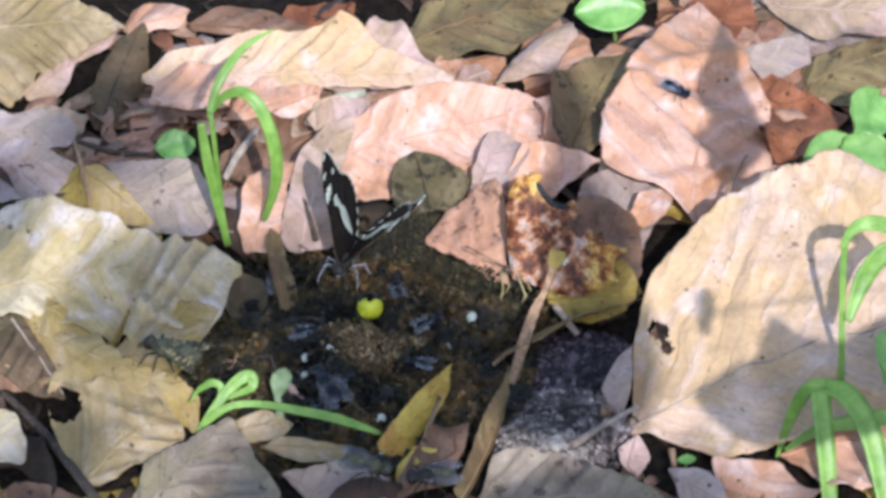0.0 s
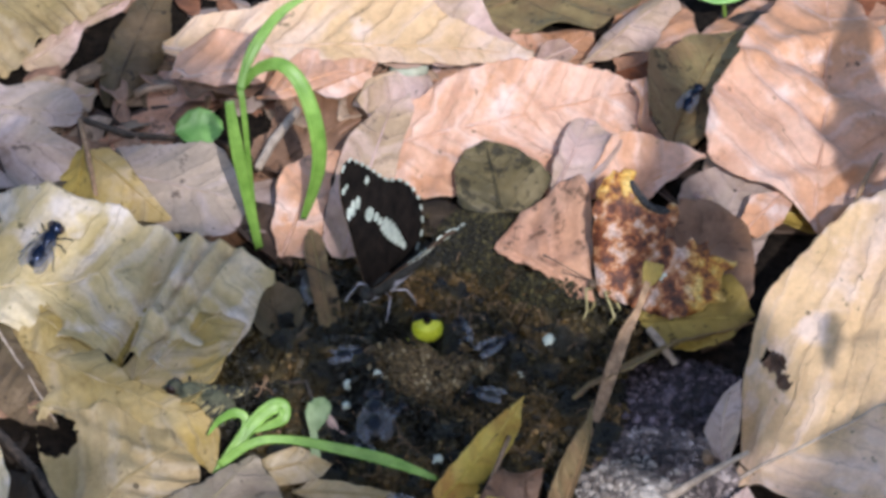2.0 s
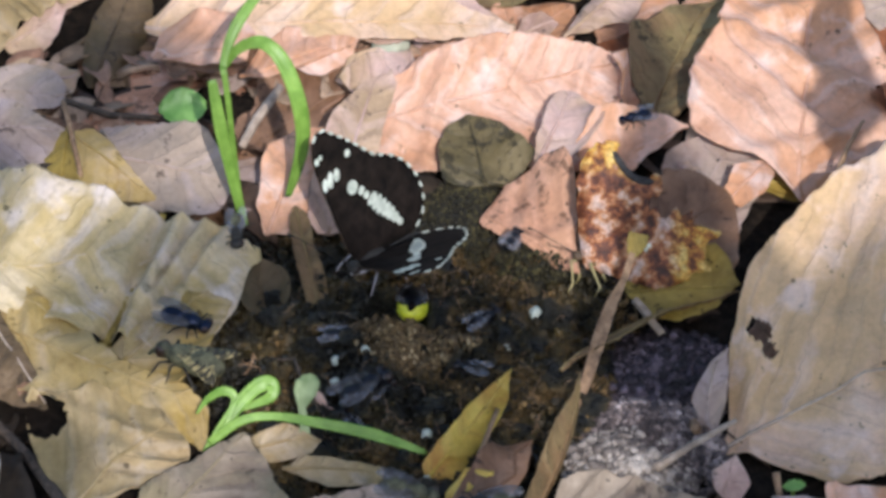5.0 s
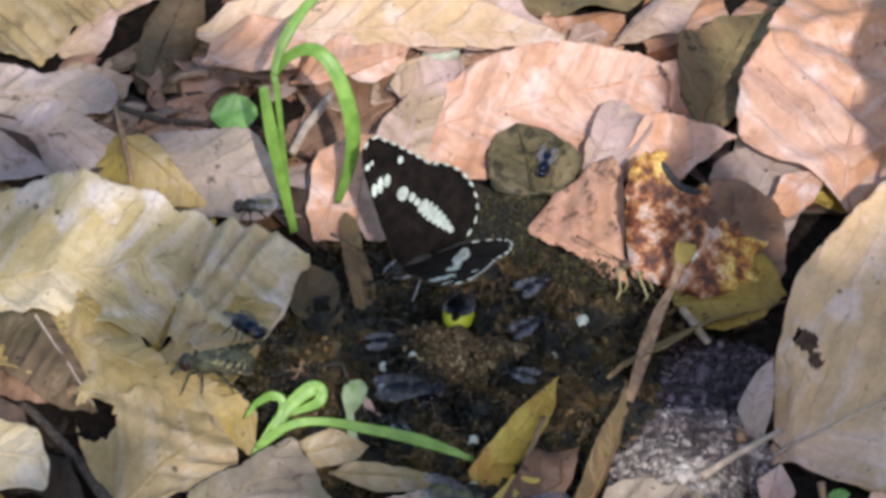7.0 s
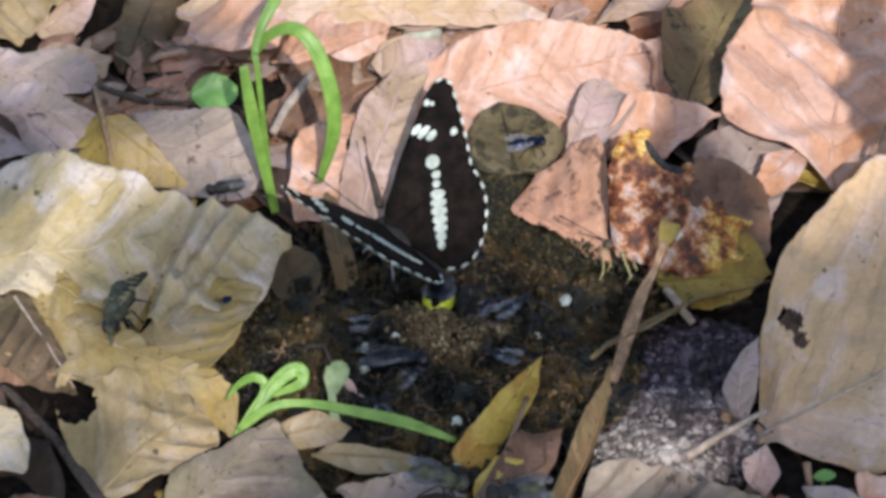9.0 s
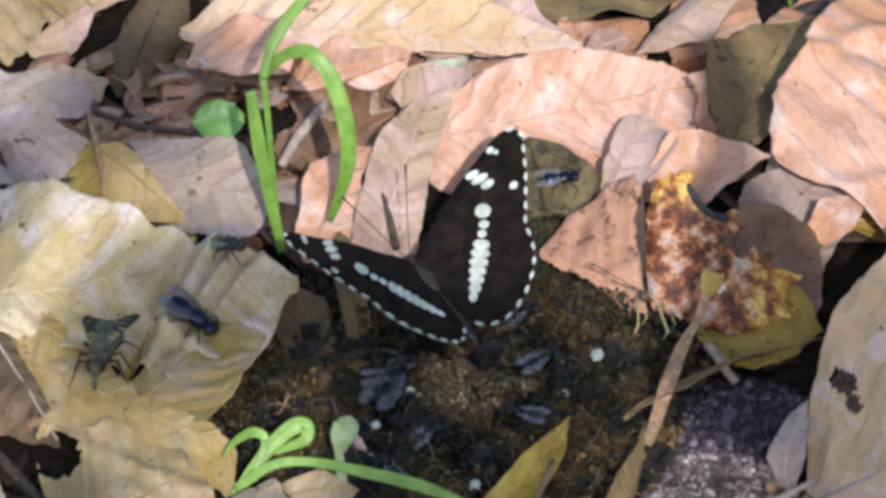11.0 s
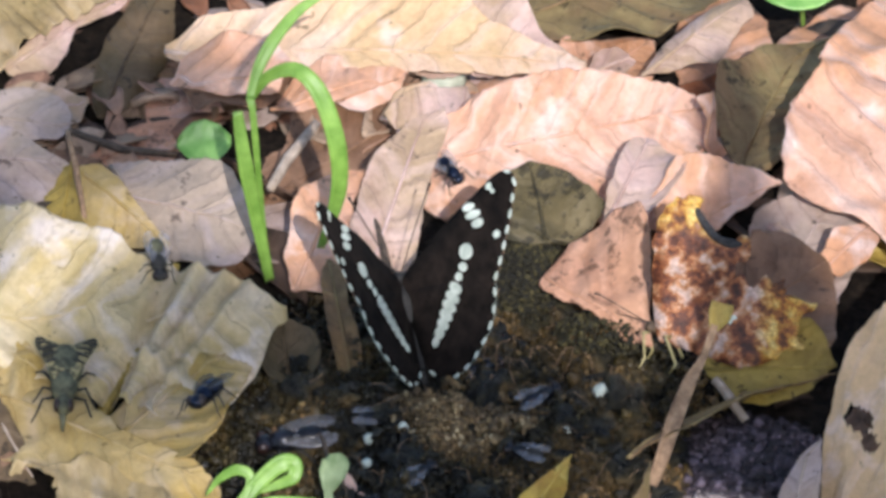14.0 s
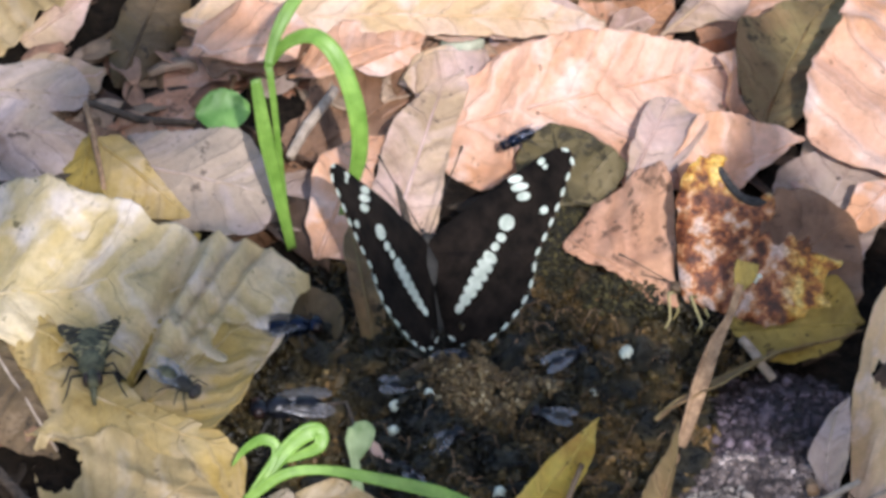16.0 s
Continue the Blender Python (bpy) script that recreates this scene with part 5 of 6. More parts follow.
right_shoot = thing("grass_shoot", "green grass shoot with broad drooping blades", "grass")
ribbon("stem", [(113, -60, 0), (113.8, -57.6, 12), (113.7, -52.4, 27), (113.7, -47.1, 40), (114.6, -45, 46)], [1.6, 1.5, 1.4, 1.6, 1.2], GRASS, right_shoot)
ribbon("blade", [(113.1, -47.6, 44), (115.7, -45.3, 48), (120.3, -44.5, 49), (126.4, -44.2, 46), (132, -44, 38)], [1.2, 2.6, 3.6, 3.6, 0.6], GRASS, right_shoot)
ribbon("blade", [(114.9, -54.3, 27), (118.2, -48.4, 34), (122.8, -45.3, 40), (128, -43.7, 42)], [1.6, 4.4, 4.8, 2.0], GRASS, right_shoot)
front_shoot = thing("grass_shoot", "clump of wide bright green grass blades", "grass")
ribbon("blade", [(109.4, -90.6, 0), (108.6, -78.2, 10), (107.4, -69.7, 20)], [3.4, 4.6, 4.6], GRASS, front_shoot)
ribbon("blade", [(108.8, -68.8, 20), (113.8, -71.8, 20), (119, -77.8, 13), (122.6, -89, 0)], [3.0, 5.2, 5.4, 4.0], GRASS, front_shoot)
ribbon("blade", [(110.2, -67.9, 20), (105, -68.3, 19), (101.3, -69.8, 12), (98.2, -72.7, 1)], [2.6, 3.4, 2.8, 0.6], GRASS, front_shoot)
ribbon("blade", [(99.9, -73.2, 4), (107.7, -72.6, 10), (116.9, -72, 12), (130, -70.4, 13)], [1.0, 2.8, 3.8, 4.2], GRASS, front_shoot)


def green_plant(label, leaves, foot):
    ob = thing("green_plant", label, "plant")
    for c, length, width, turn in leaves:
        small_leaf("leaf", ob, GREEN, c, length, width, turn)
        ribbon("stem", [foot, ((foot[0] + c[0]) / 2, (foot[1] + c[1]) / 2, c[2] * 0.6), c], [0.8, 0.7, 0.6], GRASS, ob)
    return ob


green_plant("low plant with a single round green leaf", [((-44, 36, 5.5), 10, 8.5, (30, 0, 10))], (-42, 39, -2))
green_plant("fresh green round-leaved plant growing through the litter", [((66, 79.4, 12), 18, 12, (35, 0, 5))], (68, 84, -2))
green_plant("fresh green plant with several lobed leaves", [((128, 36.5, 13), 15, 13, (35, -5, 60)), ((118.5, 25.5, 9), 16, 12, (30, 10, 20)), ((127, 24, 10), 14, 12, (30, 10, -30))], (126, 32, -2))
green_plant("single broad green leaf on a thin stalk", [((125.5, -60.5, 20), 16, 15, (35, 0, 70))], (128, -64, -2))
green_plant("tiny green sprout under a dead leaf", [((77, -74.1, 2), 4.5, 2.5, (20, 0, 10))], (77, -73, -2))

# ------------------------------------------------------------------ unseen saplings added out of view to shade parts of the ground


FOOT = {}


def shade_branch(label, spots, reach, lobed=(), way=1, hub=0.16):
    """Leaves on twigs up the sun's way from the places that they shade: x, y, length, width, turn in millimetres and degrees; lobed: outlines of lobed leaves."""
    ob = thing("unseen_shade_sapling", label, "sapling")
    at = []
    for x, y, length, width, turn in spots:
        c = mm(x, y, 4) + TO_SUN * reach
        at.append(c)
    for outline in lobed:
        x, y = (sum(q[k] for q in outline) / len(outline) for k in (0, 1))
        at.append(mm(x, y, 9) + TO_SUN * reach)
    mid = sum(at, Vector()) / len(at)
    face = TO_SUN.to_track_quat("Z", "Y").to_matrix().to_4x4()
    mid = mid + Vector((way * hub, 0, 0))
    root = mid + Vector((way * 0.5, -0.35, 0.25))
    part("twig", tube([root, root.lerp(mid, 0.5) + Vector((0, 0, 0.03)), mid + Vector((0.02 * way, -0.02, 0.04))], [0.008, 0.005, 0.002], 8), BARK, ob)
    for (x, y, length, width, turn), c in zip(spots, at):
        leaf = small_leaf("leaf", ob, GREEN, (0, 0, 0), length, width, (0, 0, 0))
        leaf.matrix_basis = Matrix.Translation(c) @ face @ pose(0, 0, 0, 12, 8, turn)
        part("leaf_stem", tube([mid + Vector((0.02 * way, -0.02, 0.04)), (mid + c) / 2 + Vector((0, -0.01, 0.02)), c], [0.0004, 0.0003, 0.0003], 6), BARK, ob)
    for outline, c in zip(lobed, at[len(spots):]):
        x, y = (sum(q[k] for q in outline) / len(outline) for k in (0, 1))
        leaf = part("leaf", inside_fill([(a - x, b - y) for a, b in rounded(outline, 2.0, 0.8)], 0, 0.3, lambda a, b: 0.004 * (a * a + b * b) ** 0.9, 5), GREEN, ob)
        leaf.matrix_basis = Matrix.Translation(c)
        part("leaf_stem", tube([mid + Vector((0.02, -0.02, 0.04)), (mid + c) / 2 + Vector((0.02, -0.01, 0.02)), c], [0.0004, 0.0003, 0.0003], 6), BARK, ob)
    foot = Vector((root.x + 0.06, root.y - 0.04, -0.01))
    FOOT[ob.name] = foot
    part("trunk", tube([foot, foot.lerp(root, 0.4) + Vector((0.015, 0, 0)), foot.lerp(root, 0.8), root], [0.014, 0.012, 0.01, 0.008], 10), BARK, ob)
    return ob


shade_branch("unseen leafy beech added to shade the right-hand leaves", [], 0.27, (
    ((86.2, 57.2), (91.7, 69), (95.1, 76.8), (97, 66), (97.6, 54.4), (103, 40.7), (103.5, 30.3), (99.5, 19.7), (94.7, 12), (89, 20), (88, 26.3), (84.3, 32.4), (88, 38.2), (86, 47)),
    ((97.7, -34.6), (101.2, -36), (105, -40), (114.3, -42.8), (121.3, -37.8), (126.7, -35), (132.5, -48), (127.8, -71), (111.6, -76.2), (96.8, -80), (85.8, -70.8), (81.2, -60.4), (88, -52), (94.6, -46.4)),
    ((80.6, -25), (84.2, -24), (84.8, -31), (83.5, -39.7), (81.3, -36))))
shade_branch("unseen slender beech added for a few patches of shade", [(52, 46, 34, 14, 80), (50, -92, 56, 24, 0), (54, 2, 42, 25, 85)], 0.7)
shade_branch("unseen taller beech added to shade the dung and left side", [(-52, -16, 50, 34, 25), (5, -40, 60, 44, 20), (-5, -80, 60, 34, 0), (-60, 48, 44, 30, 10), (-72, -74, 40, 24, 40), (-96, 16, 46, 34, 10), (-22, -13, 34, 24, 15)], 1.6, (), -1, 0.3)

SWAY_LOW = shade_branch("unseen thin beech added, its broad swaying leaf shading the crumbs", [], 0.7, (((38, -32), (52, -22), (70, -18), (76, -30), (78, -46), (74, -60), (60, -68), (44, -66), (34, -52)),), 1, 0.25)
SWAYING = shade_branch("unseen slim beech added to sway shade over the large leaf", [(77, -52, 70, 46, 65), (100, -30, 62, 44, 70), (112, -64, 74, 54, 30), (126, -32, 46, 36, 80), (96, -84, 56, 32, 10)], 1.6, (), 1, 0.35)

# ------------------------------------------------------------------ stalks and twigs


def twig(name, label, points, radii, mat=None):
    pts = [mm(*p) for p in points]
    fine = [pts[0].lerp(pts[0], 0)]
    rad = [radii[0]]
    for k in range(len(pts) - 1):
        for s in (0.25, 0.5, 0.75, 1.0):
            wob = Vector((noise.noise(pts[k] * 900 + Vector((s, 0, 0))), noise.noise(pts[k] * 700 + Vector((0, s, 4))), 0)) * 0.0003
            fine.append(pts[k].lerp(pts[k + 1], s) + wob)
            rad.append(radii[k] + (radii[k + 1] - radii[k]) * s)
    ob = thing(name, label, "twig")
    part("stem", tube(fine, [r * MM for r in rad], 8), mat or STALK, ob)
    return ob


strip = thing("dry_stalk", "dry straw-brown flattened stalk leaning over the dung", "stalk")
ribbon("stem", [(47.4, -21.6, 16), (45.5, -26.5, 13), (42.9, -30.4, 10), (40.3, -37.1, 7), (37.2, -45.8, 2.4), (33, -56, 0.6)], [1.3, 1.3, 2.4, 2.9, 2.1, 1.0], STALK, strip, 0.5, 0.5)
ribbon("flared_tip", [(47.2, -22.2, 15.4), (48.2, -20.4, 17.2), (48.7, -18.8, 18.6)], [1.4, 4.2, 4.0], OCHRE, strip, 0.3, 0.4)
twig("leaf_stalk", "pale grey broken stalk end under the comma butterfly", [(48.0, -23.5, 5), (50.4, -26.4, 3.6), (53.4, -29.6, 1)], [0.8, 0.95, 0.8], RIB)
curl = thing("leaf_curl", "thin pinkish curled leaf shred beside the seedling", "leaf")
ribbon("blade", [(-19.6, -49.2, 7.6), (-17.4, -49.2, 6), (-15.2, -50.4, 4.4), (-13.4, -51.8, 3), (-11.6, -53.2, 2), (-9.6, -54.8, 1)], [0.3, 1.2, 2.0, 0.7, 1.9, 0.3], PINK, curl, 0.4, 0.3)
twig("twig", "dark half-buried twig beside pale leaves", [(-84, -46, 0), (-80.1, -51.3, 1), (-71.4, -63.7, 1), (-64.4, -76.1, 1), (-54, -95, 1)], [0.8, 1.0, 1.2, 1.3, 1.3], BARK)
twig("leaf_stalk", "thin pale curled stalk on a tan leaf", [(96.9, 20.5, 14), (93.6, 15.4, 12), (91.2, 9.3, 10), (88.4, 5.6, 4)], [0.35, 0.5, 0.6, 0.9])
twig("leaf_stalk", "pale dry stalk of a yellow leaf", [(-68.8, 34.8, 9), (-66.8, 26.4, 7), (-64.5, 15.9, 4)], [0.5, 0.6, 0.5])
twig("twig", "thin dark twig lying on the litter", [(-95, 46, 2), (-79.6, 47.4, 3), (-70, 43, 2.4), (-59.6, 38.4, 2), (-49.1, 38.3, 1)], [0.5, 0.7, 0.6, 0.8, 0.6], BARK)
twig("leaf_stalk", "thick grey-brown stalk of the large pale leaf", [(50.4, -69.8, 3.2), (55.5, -66.6, 4.4), (61, -62.8, 5.0), (66.5, -58.8, 5.2)], [0.95, 0.8, 0.7, 0.5], RIB)
twig("twig", "short orange-brown broken twig end", [(58.7, -50.8, -2), (58.6, -60, 4)], [0.9, 1.1])
twig("leaf_stalk", "crooked pale dry stalk among leaves", [(73.5, -73.3, 5), (74.1, -77.9, 2.5), (75.2, -83.4, 0.5)], [0.8, 0.6, 0.5])
twig("twig", "pale grey broken twig in the litter", [(-31.5, 25.5, 4), (-28.4, 33.2, 5), (-23.6, 42.2, 6)], [0.9, 1.1, 0.9], RIB)
twig("leaf_stalk", "thin dark stalk beside the butterfly", [(-14.5, 22.6, 9), (-12, 13.4, 8), (-9.2, 1.3, 5)], [0.35, 0.6, 0.8], BARK)
twig("leaf_stalk", "pinkish thin stalk beside the yellow leaf", [(19.9, -55, 5), (15.1, -70.2, 4), (8, -83, 1)], [0.5, 0.6, 0.5])
twig("leaf_stalk", "thin curled brown stalk over the dung", [(-25, -36, 1), (-20, -40, 5), (-18, -48, 6), (-13, -57, 2)], [0.3, 0.35, 0.35, 0.3], BARK)

for q, r in (((28.3, -23.9, 3.8), 1.5), ((-11.8, -35.9, 3.4), 1.2), ((-6, -34.2, 3.6), 1.1), ((-12.1, -43.6, 3), 1.0), ((6, -58.2, 2.2), 1.3), ((22.5, -34, 3.4), 0.9), ((10.1, -25, 3.6), 0.9), ((5.9, -70.5, 0.6), 0.9)):
    bead = thing("pale_bead", "small pale mint-white bead lying in the dung", "bead", "pale beads")
    bead.matrix_basis = pose(q[0] * MM, q[1] * MM, (dung_height(q[0], q[1]) + r * 0.6) * MM, 0, 0, q[0] * 40)
    part("bead", blob((r * MM, r * 0.85 * MM, r * 0.9 * MM), lump=0.3, seed=q[0], sub=3), BEAD, bead)

stone = thing("pale_stone", "smooth pale greenish flat stone in the litter", "stone")
stone.matrix_basis = pose(-0.0005, 0.0605, 0.002, 0, 0, 8)
part("stone", blob((4.2 * MM, 2.6 * MM, 2.0 * MM), (0, 0, 0), 0.2, 4), PALESTONE, stone)

# ------------------------------------------------------------------ butterflies


FORE = ((6, 0.5), (9.3, 7), (11.7, 13), (13.7, 19.5), (15.2, 25), (15.4, 28.6), (14.2, 30.6), (12.2, 30.8), (9.5, 29.2), (6, 26.9), (2.5, 24.2), (-0.5, 21.8), (-2.4, 20.2), (-4, 16), (-4, 9), (-1.5, 0.5))
HIND = ((3, 0.5), (2, 9), (-0.6, 17.5), (-2.4, 20.4), (-4.9, 19.7), (-8, 18.2), (-10.6, 15.8), (-12.8, 12.6), (-14.2, 9.2), (-14.6, 6), (-13.6, 3.2), (-11, 1), (-6, 0.5))
FORE_SPOTS = ((12.4, 19.0, 0.72, 1.4, 6), (10.8, 19.6, 0.75, 1.75, 6), (9.0, 20.1, 0.8, 1.35, 6), (14.1, 24.6, 0.65, 0.75, 0), (13.0, 25.2, 0.45, 0.5, 0), (5.5, 23.6, 0.7, 0.85, 0), (5.2, 16.1, 1.45, 1.5, 0), (2.9, 14.6, 0.85, 0.95, 30), (1.6, 13.2, 0.8, 0.85, 30))
HIND_SPOTS = ((0.0, 11.8, 1.6, 1.0, -43), (-1.2, 10.6, 1.8, 1.0, -43), (-2.4, 9.3, 1.8, 1.0, -43), (-3.6, 8.1, 1.65, 1.0, -43), (-4.8, 6.9, 1.45, 1.0, -43), (-6.0, 5.6, 1.15, 1.0, -43), (-7.2, 4.3, 0.8, 1.0, -43))


def wing_lift(x, y):
    return 0.0015 * y * y - 0.2 * math.sin(y * 0.35)


def admiral_wing(thing_ob, side, outline, spots, margin, name):
    """A wing hinged on the body's axis; side is 1 for the left wing, -1 for the right."""
    flip = (lambda o: [(x, y * side) for x, y in o])
    lift = (lambda x, y: wing_lift(x, abs(y)))
    wing = part(name, inside_fill(flip(rounded(outline, 3.0, 0.25)), 0.0, 0.12, lift), BLACK, thing_ob, "velvety black-brown wing with white spots")
    part("underside", inside_fill(flip(rounded(outline, 3.0, 0.25)), -0.16, -0.02, lift), PALEUNDER if name == "hindwing" else UNDER, wing, "pale blue-green wing underside" if name == "hindwing" else "mottled brown wing underside")
    for x, y, a, b, turn in spots:
        c, s = math.cos(radians(turn)), math.sin(radians(turn))
        ring = [(x + a * math.cos(t) * c - b * math.sin(t) * s, y + a * math.cos(t) * s + b * math.sin(t) * c) for t in np.linspace(0, 2 * math.pi, 12, endpoint=False)]
        part("spot", inside_fill(flip(ring), 0.1, 0.24, lift, 9), WHITE, wing, "white wing spot", smooth=False)
        part("under_spot", inside_fill(flip(ring), -0.26, -0.14, lift, 9), WHITE, wing, "white spot on the underside", smooth=False)
    edge = [Vector(outline[k]) for k in margin]
    run = [0.0]
    for a, b in zip(edge, edge[1:]):
        run.append(run[-1] + (b - a).length)
    n = int(run[-1] / 2.7)
    for k in range(n):
        s = run[-1] * (k + 0.5) / n
        i = max(j for j in range(len(edge) - 1) if run[j] <= s)
        q = edge[i].lerp(edge[i + 1], (s - run[i]) / (run[i + 1] - run[i]))
        d = (edge[i + 1] - edge[i]).normalized()
        ring = [(q.x + d.x * 0.85 * math.cos(t) - d.y * 0.32 * math.sin(t), q.y + d.y * 0.85 * math.cos(t) + d.x * 0.32 * math.sin(t)) for t in np.linspace(0, 2 * math.pi, 8, endpoint=False)]
        part("fringe_mark", inside_fill(flip(ring), 0.06, 0.26, lift, 9), WHITE, wing, "white fringe mark", smooth=False)
    return wing


def insect_legs(ob, mat, feet, root, r=0.22):
    for fx, fy, fz in feet:
        for s in (1, -1):
            knee = ((root[0] + fx) / 2, s * (abs(fy) * 0.75), root[2] + 0.6)
            part("leg", tube([mm(root[0], s * 0.6, root[2]), mm(*knee), mm(fx * 0.9, s * fy * 0.95, (fz + knee[2]) / 2.6), mm(fx, s * fy, fz)], [r * MM, r * 0.9 * MM, r * 0.7 * MM, r * 0.5 * MM], 5), mat, ob)


admiral = thing("white_admiral_butterfly", "black butterfly with white bands and dashed margins on the dung", "butterfly")
part("thorax", blob((4.4 * MM, 2.0 * MM, 2.1 * MM), (1.5 * MM, 0, 4 * MM), 0.12, 1), FUR, admiral)
part("abdomen", blob((7.0 * MM, 1.5 * MM, 1.5 * MM), (-7.5 * MM, 0, 3.6 * MM), 0.06, 2), FUR, admiral)
part("head", blob((1.5 * MM, 1.6 * MM, 1.4 * MM), (6.6 * MM, 0, 4 * MM), 0.1, 3), FUR, admiral)
part("belly", blob((10.0 * MM, 1.35 * MM, 1.4 * MM), (-2.5 * MM, 0, 2.7 * MM), 0.08, 2), BELLY, admiral, "pale lilac-grey underside of the body")
for s in (1, -1):
    part("eye", blob((0.7 * MM, 0.5 * MM, 0.7 * MM), (7.1 * MM, s * 1.2 * MM, 4.3 * MM)), EYE, admiral)
    part("antenna", tube([mm(7.4, s * 0.5, 4.8), mm(13, s * 3.4, 8.5), mm(18.5, s * 6.5, 12.5), mm(20.2, s * 7.4, 13.6)], [0.12 * MM, 0.1 * MM, 0.12 * MM, 0.3 * MM], 5), FUR, admiral)
part("proboscis", tube([mm(7.9, 0, 3.4), mm(9.4, 0, 1.6), mm(9.8, 0, -1.2)], [0.2 * MM] * 3, 5), FUR, admiral)
insect_legs(admiral, BELLY, ((6, 5, -0.5), (-4, 6, -2.5)), (1.5, 0, 3))
WINGS = []
for s in (1, -1):
    WINGS.append((s, admiral_wing(admiral, s, FORE, FORE_SPOTS, (5, 6, 7, 8, 9, 10, 11, 12), "forewing")))
    WINGS.append((s, admiral_wing(admiral, s, HIND, HIND_SPOTS, (3, 4, 5, 6, 7, 8, 9, 10, 11), "hindwing")))

comma = thing("comma_butterfly", "ragged-edged brown marbled butterfly with closed wings beside the dung", "butterfly")
COMMA_FORE = ((9.0, 3.6), (10.6, 9.5), (12.0, 16.5), (12.4, 22.6), (11.6, 26.1), (9.8, 28.2), (8.4, 28.4), (7.2, 29.6), (5.0, 28.9), (5.6, 26.9), (4.2, 25.0), (2.3, 23.0), (-1.0, 22.4), (-2.8, 24.3), (-5.0, 22.2), (-4.2, 19.8), (-2.5, 19.0), (-2.6, 15.6), (0.6, 9.1), (3.3, 2.5), (6.9, 2.9))
COMMA_HIND = ((9.2, 5.8), (7.3, 8.5), (4.6, 10.4), (0.8, 13.2), (-3.6, 17.1), (-6.1, 15.7), (-7.9, 18.0), (-9.6, 17.0), (-11.5, 18.2), (-12.2, 15.3), (-17.9, 14.6), (-15.6, 12.3), (-15.3, 9.3), (-17.2, 6.4), (-13.9, 6.0), (-12.1, 3.8), (-8.3, 1.4), (-4.1, 1.2), (0.2, 1.6), (4.5, 2.4), (7.8, 4.4))
STAND = pose(0, 0, 0, 90, 0, 180)


def upright(ob):
    ob.matrix_basis = STAND
    return ob


def mirrored(outline):
    return [(-x, y) for x, y in outline]


def ripple(x, y):
    return 0.3 * math.sin(x * 0.5) + 0.25 * math.sin(y * 0.4)


for s, gap in ((1, 0.0), (-1, 0.8)):
    upright(part("forewing", inside_fill(mirrored(rounded(COMMA_FORE, 5.0, 0.45)), -gap - 0.1, -gap + 0.12, ripple), COMMA, comma, "marbled brown wing with a scooped edge"))
    upright(part("hindwing", inside_fill(mirrored(rounded(COMMA_HIND, 6.0, 0.6)), -gap + 0.15, -gap + 0.4, ripple), COMMA, comma, "ochre and brown ragged hindwing"))
upright(part("edge_mark", inside_fill(mirrored(rounded(((5.6, 27.5), (6.0, 26.6), (4.6, 24.5), (2.2, 22.5), (-1.1, 21.7), (-3.2, 22.7), (-1.9, 23.3), (0.8, 23.4), (3.1, 25.0)))), 0.1, 0.34, ripple), CRESCENT, comma, "dark crescent on the wing edge"))
upright(part("comma_mark", inside_fill(mirrored(rounded(((-2.8, 8.9), (-3.7, 10.1), (-4.4, 9.6), (-3.8, 9.2), (-3.5, 8.3)))), 0.38, 0.6, ripple), WHITE, comma, "small white comma mark"))
part("thorax", blob((2.6 * MM, 1.3 * MM, 1.5 * MM), (7.2 * MM, -1.2 * MM, 4.6 * MM), 0.15, 4), FURBROWN, comma)
part("abdomen", blob((6.0 * MM, 1.1 * MM, 1.2 * MM), (-0.5 * MM, -1.4 * MM, 3.6 * MM), 0.08, 5), FURBROWN, comma)
part("head", blob((1.2 * MM, 1.1 * MM, 1.1 * MM), (10.4 * MM, -0.6 * MM, 4.8 * MM), 0.15, 6), FURBROWN, comma)
for s in (1, -1):
    part("antenna", tube([mm(11.0, s * 0.5 - 0.6, 5.4), mm(15, s * 2.0, 6.5 + s), mm(19.5, s * 3.6, 7.5 + s * 2), mm(20.6, s * 4, 7.8 + s * 2)], [0.12 * MM, 0.1 * MM, 0.12 * MM, 0.3 * MM], 5), FUR, comma)
for x0, x1 in ((10.5, 10.0), (6.5, 4.5)):
    for s in (1, -1):
        part("leg", tube([mm(x0, s * 0.8, 4), mm(x0 + 0.8, s * 2.4, 4.4), mm(x1, s * 3.4, 0), mm(x1 + 0.8, s * 3.6, -2.0)], [0.32 * MM, 0.3 * MM, 0.26 * MM, 0.15 * MM], 5), YELLEG, comma)

# ------------------------------------------------------------------ flies and wasp


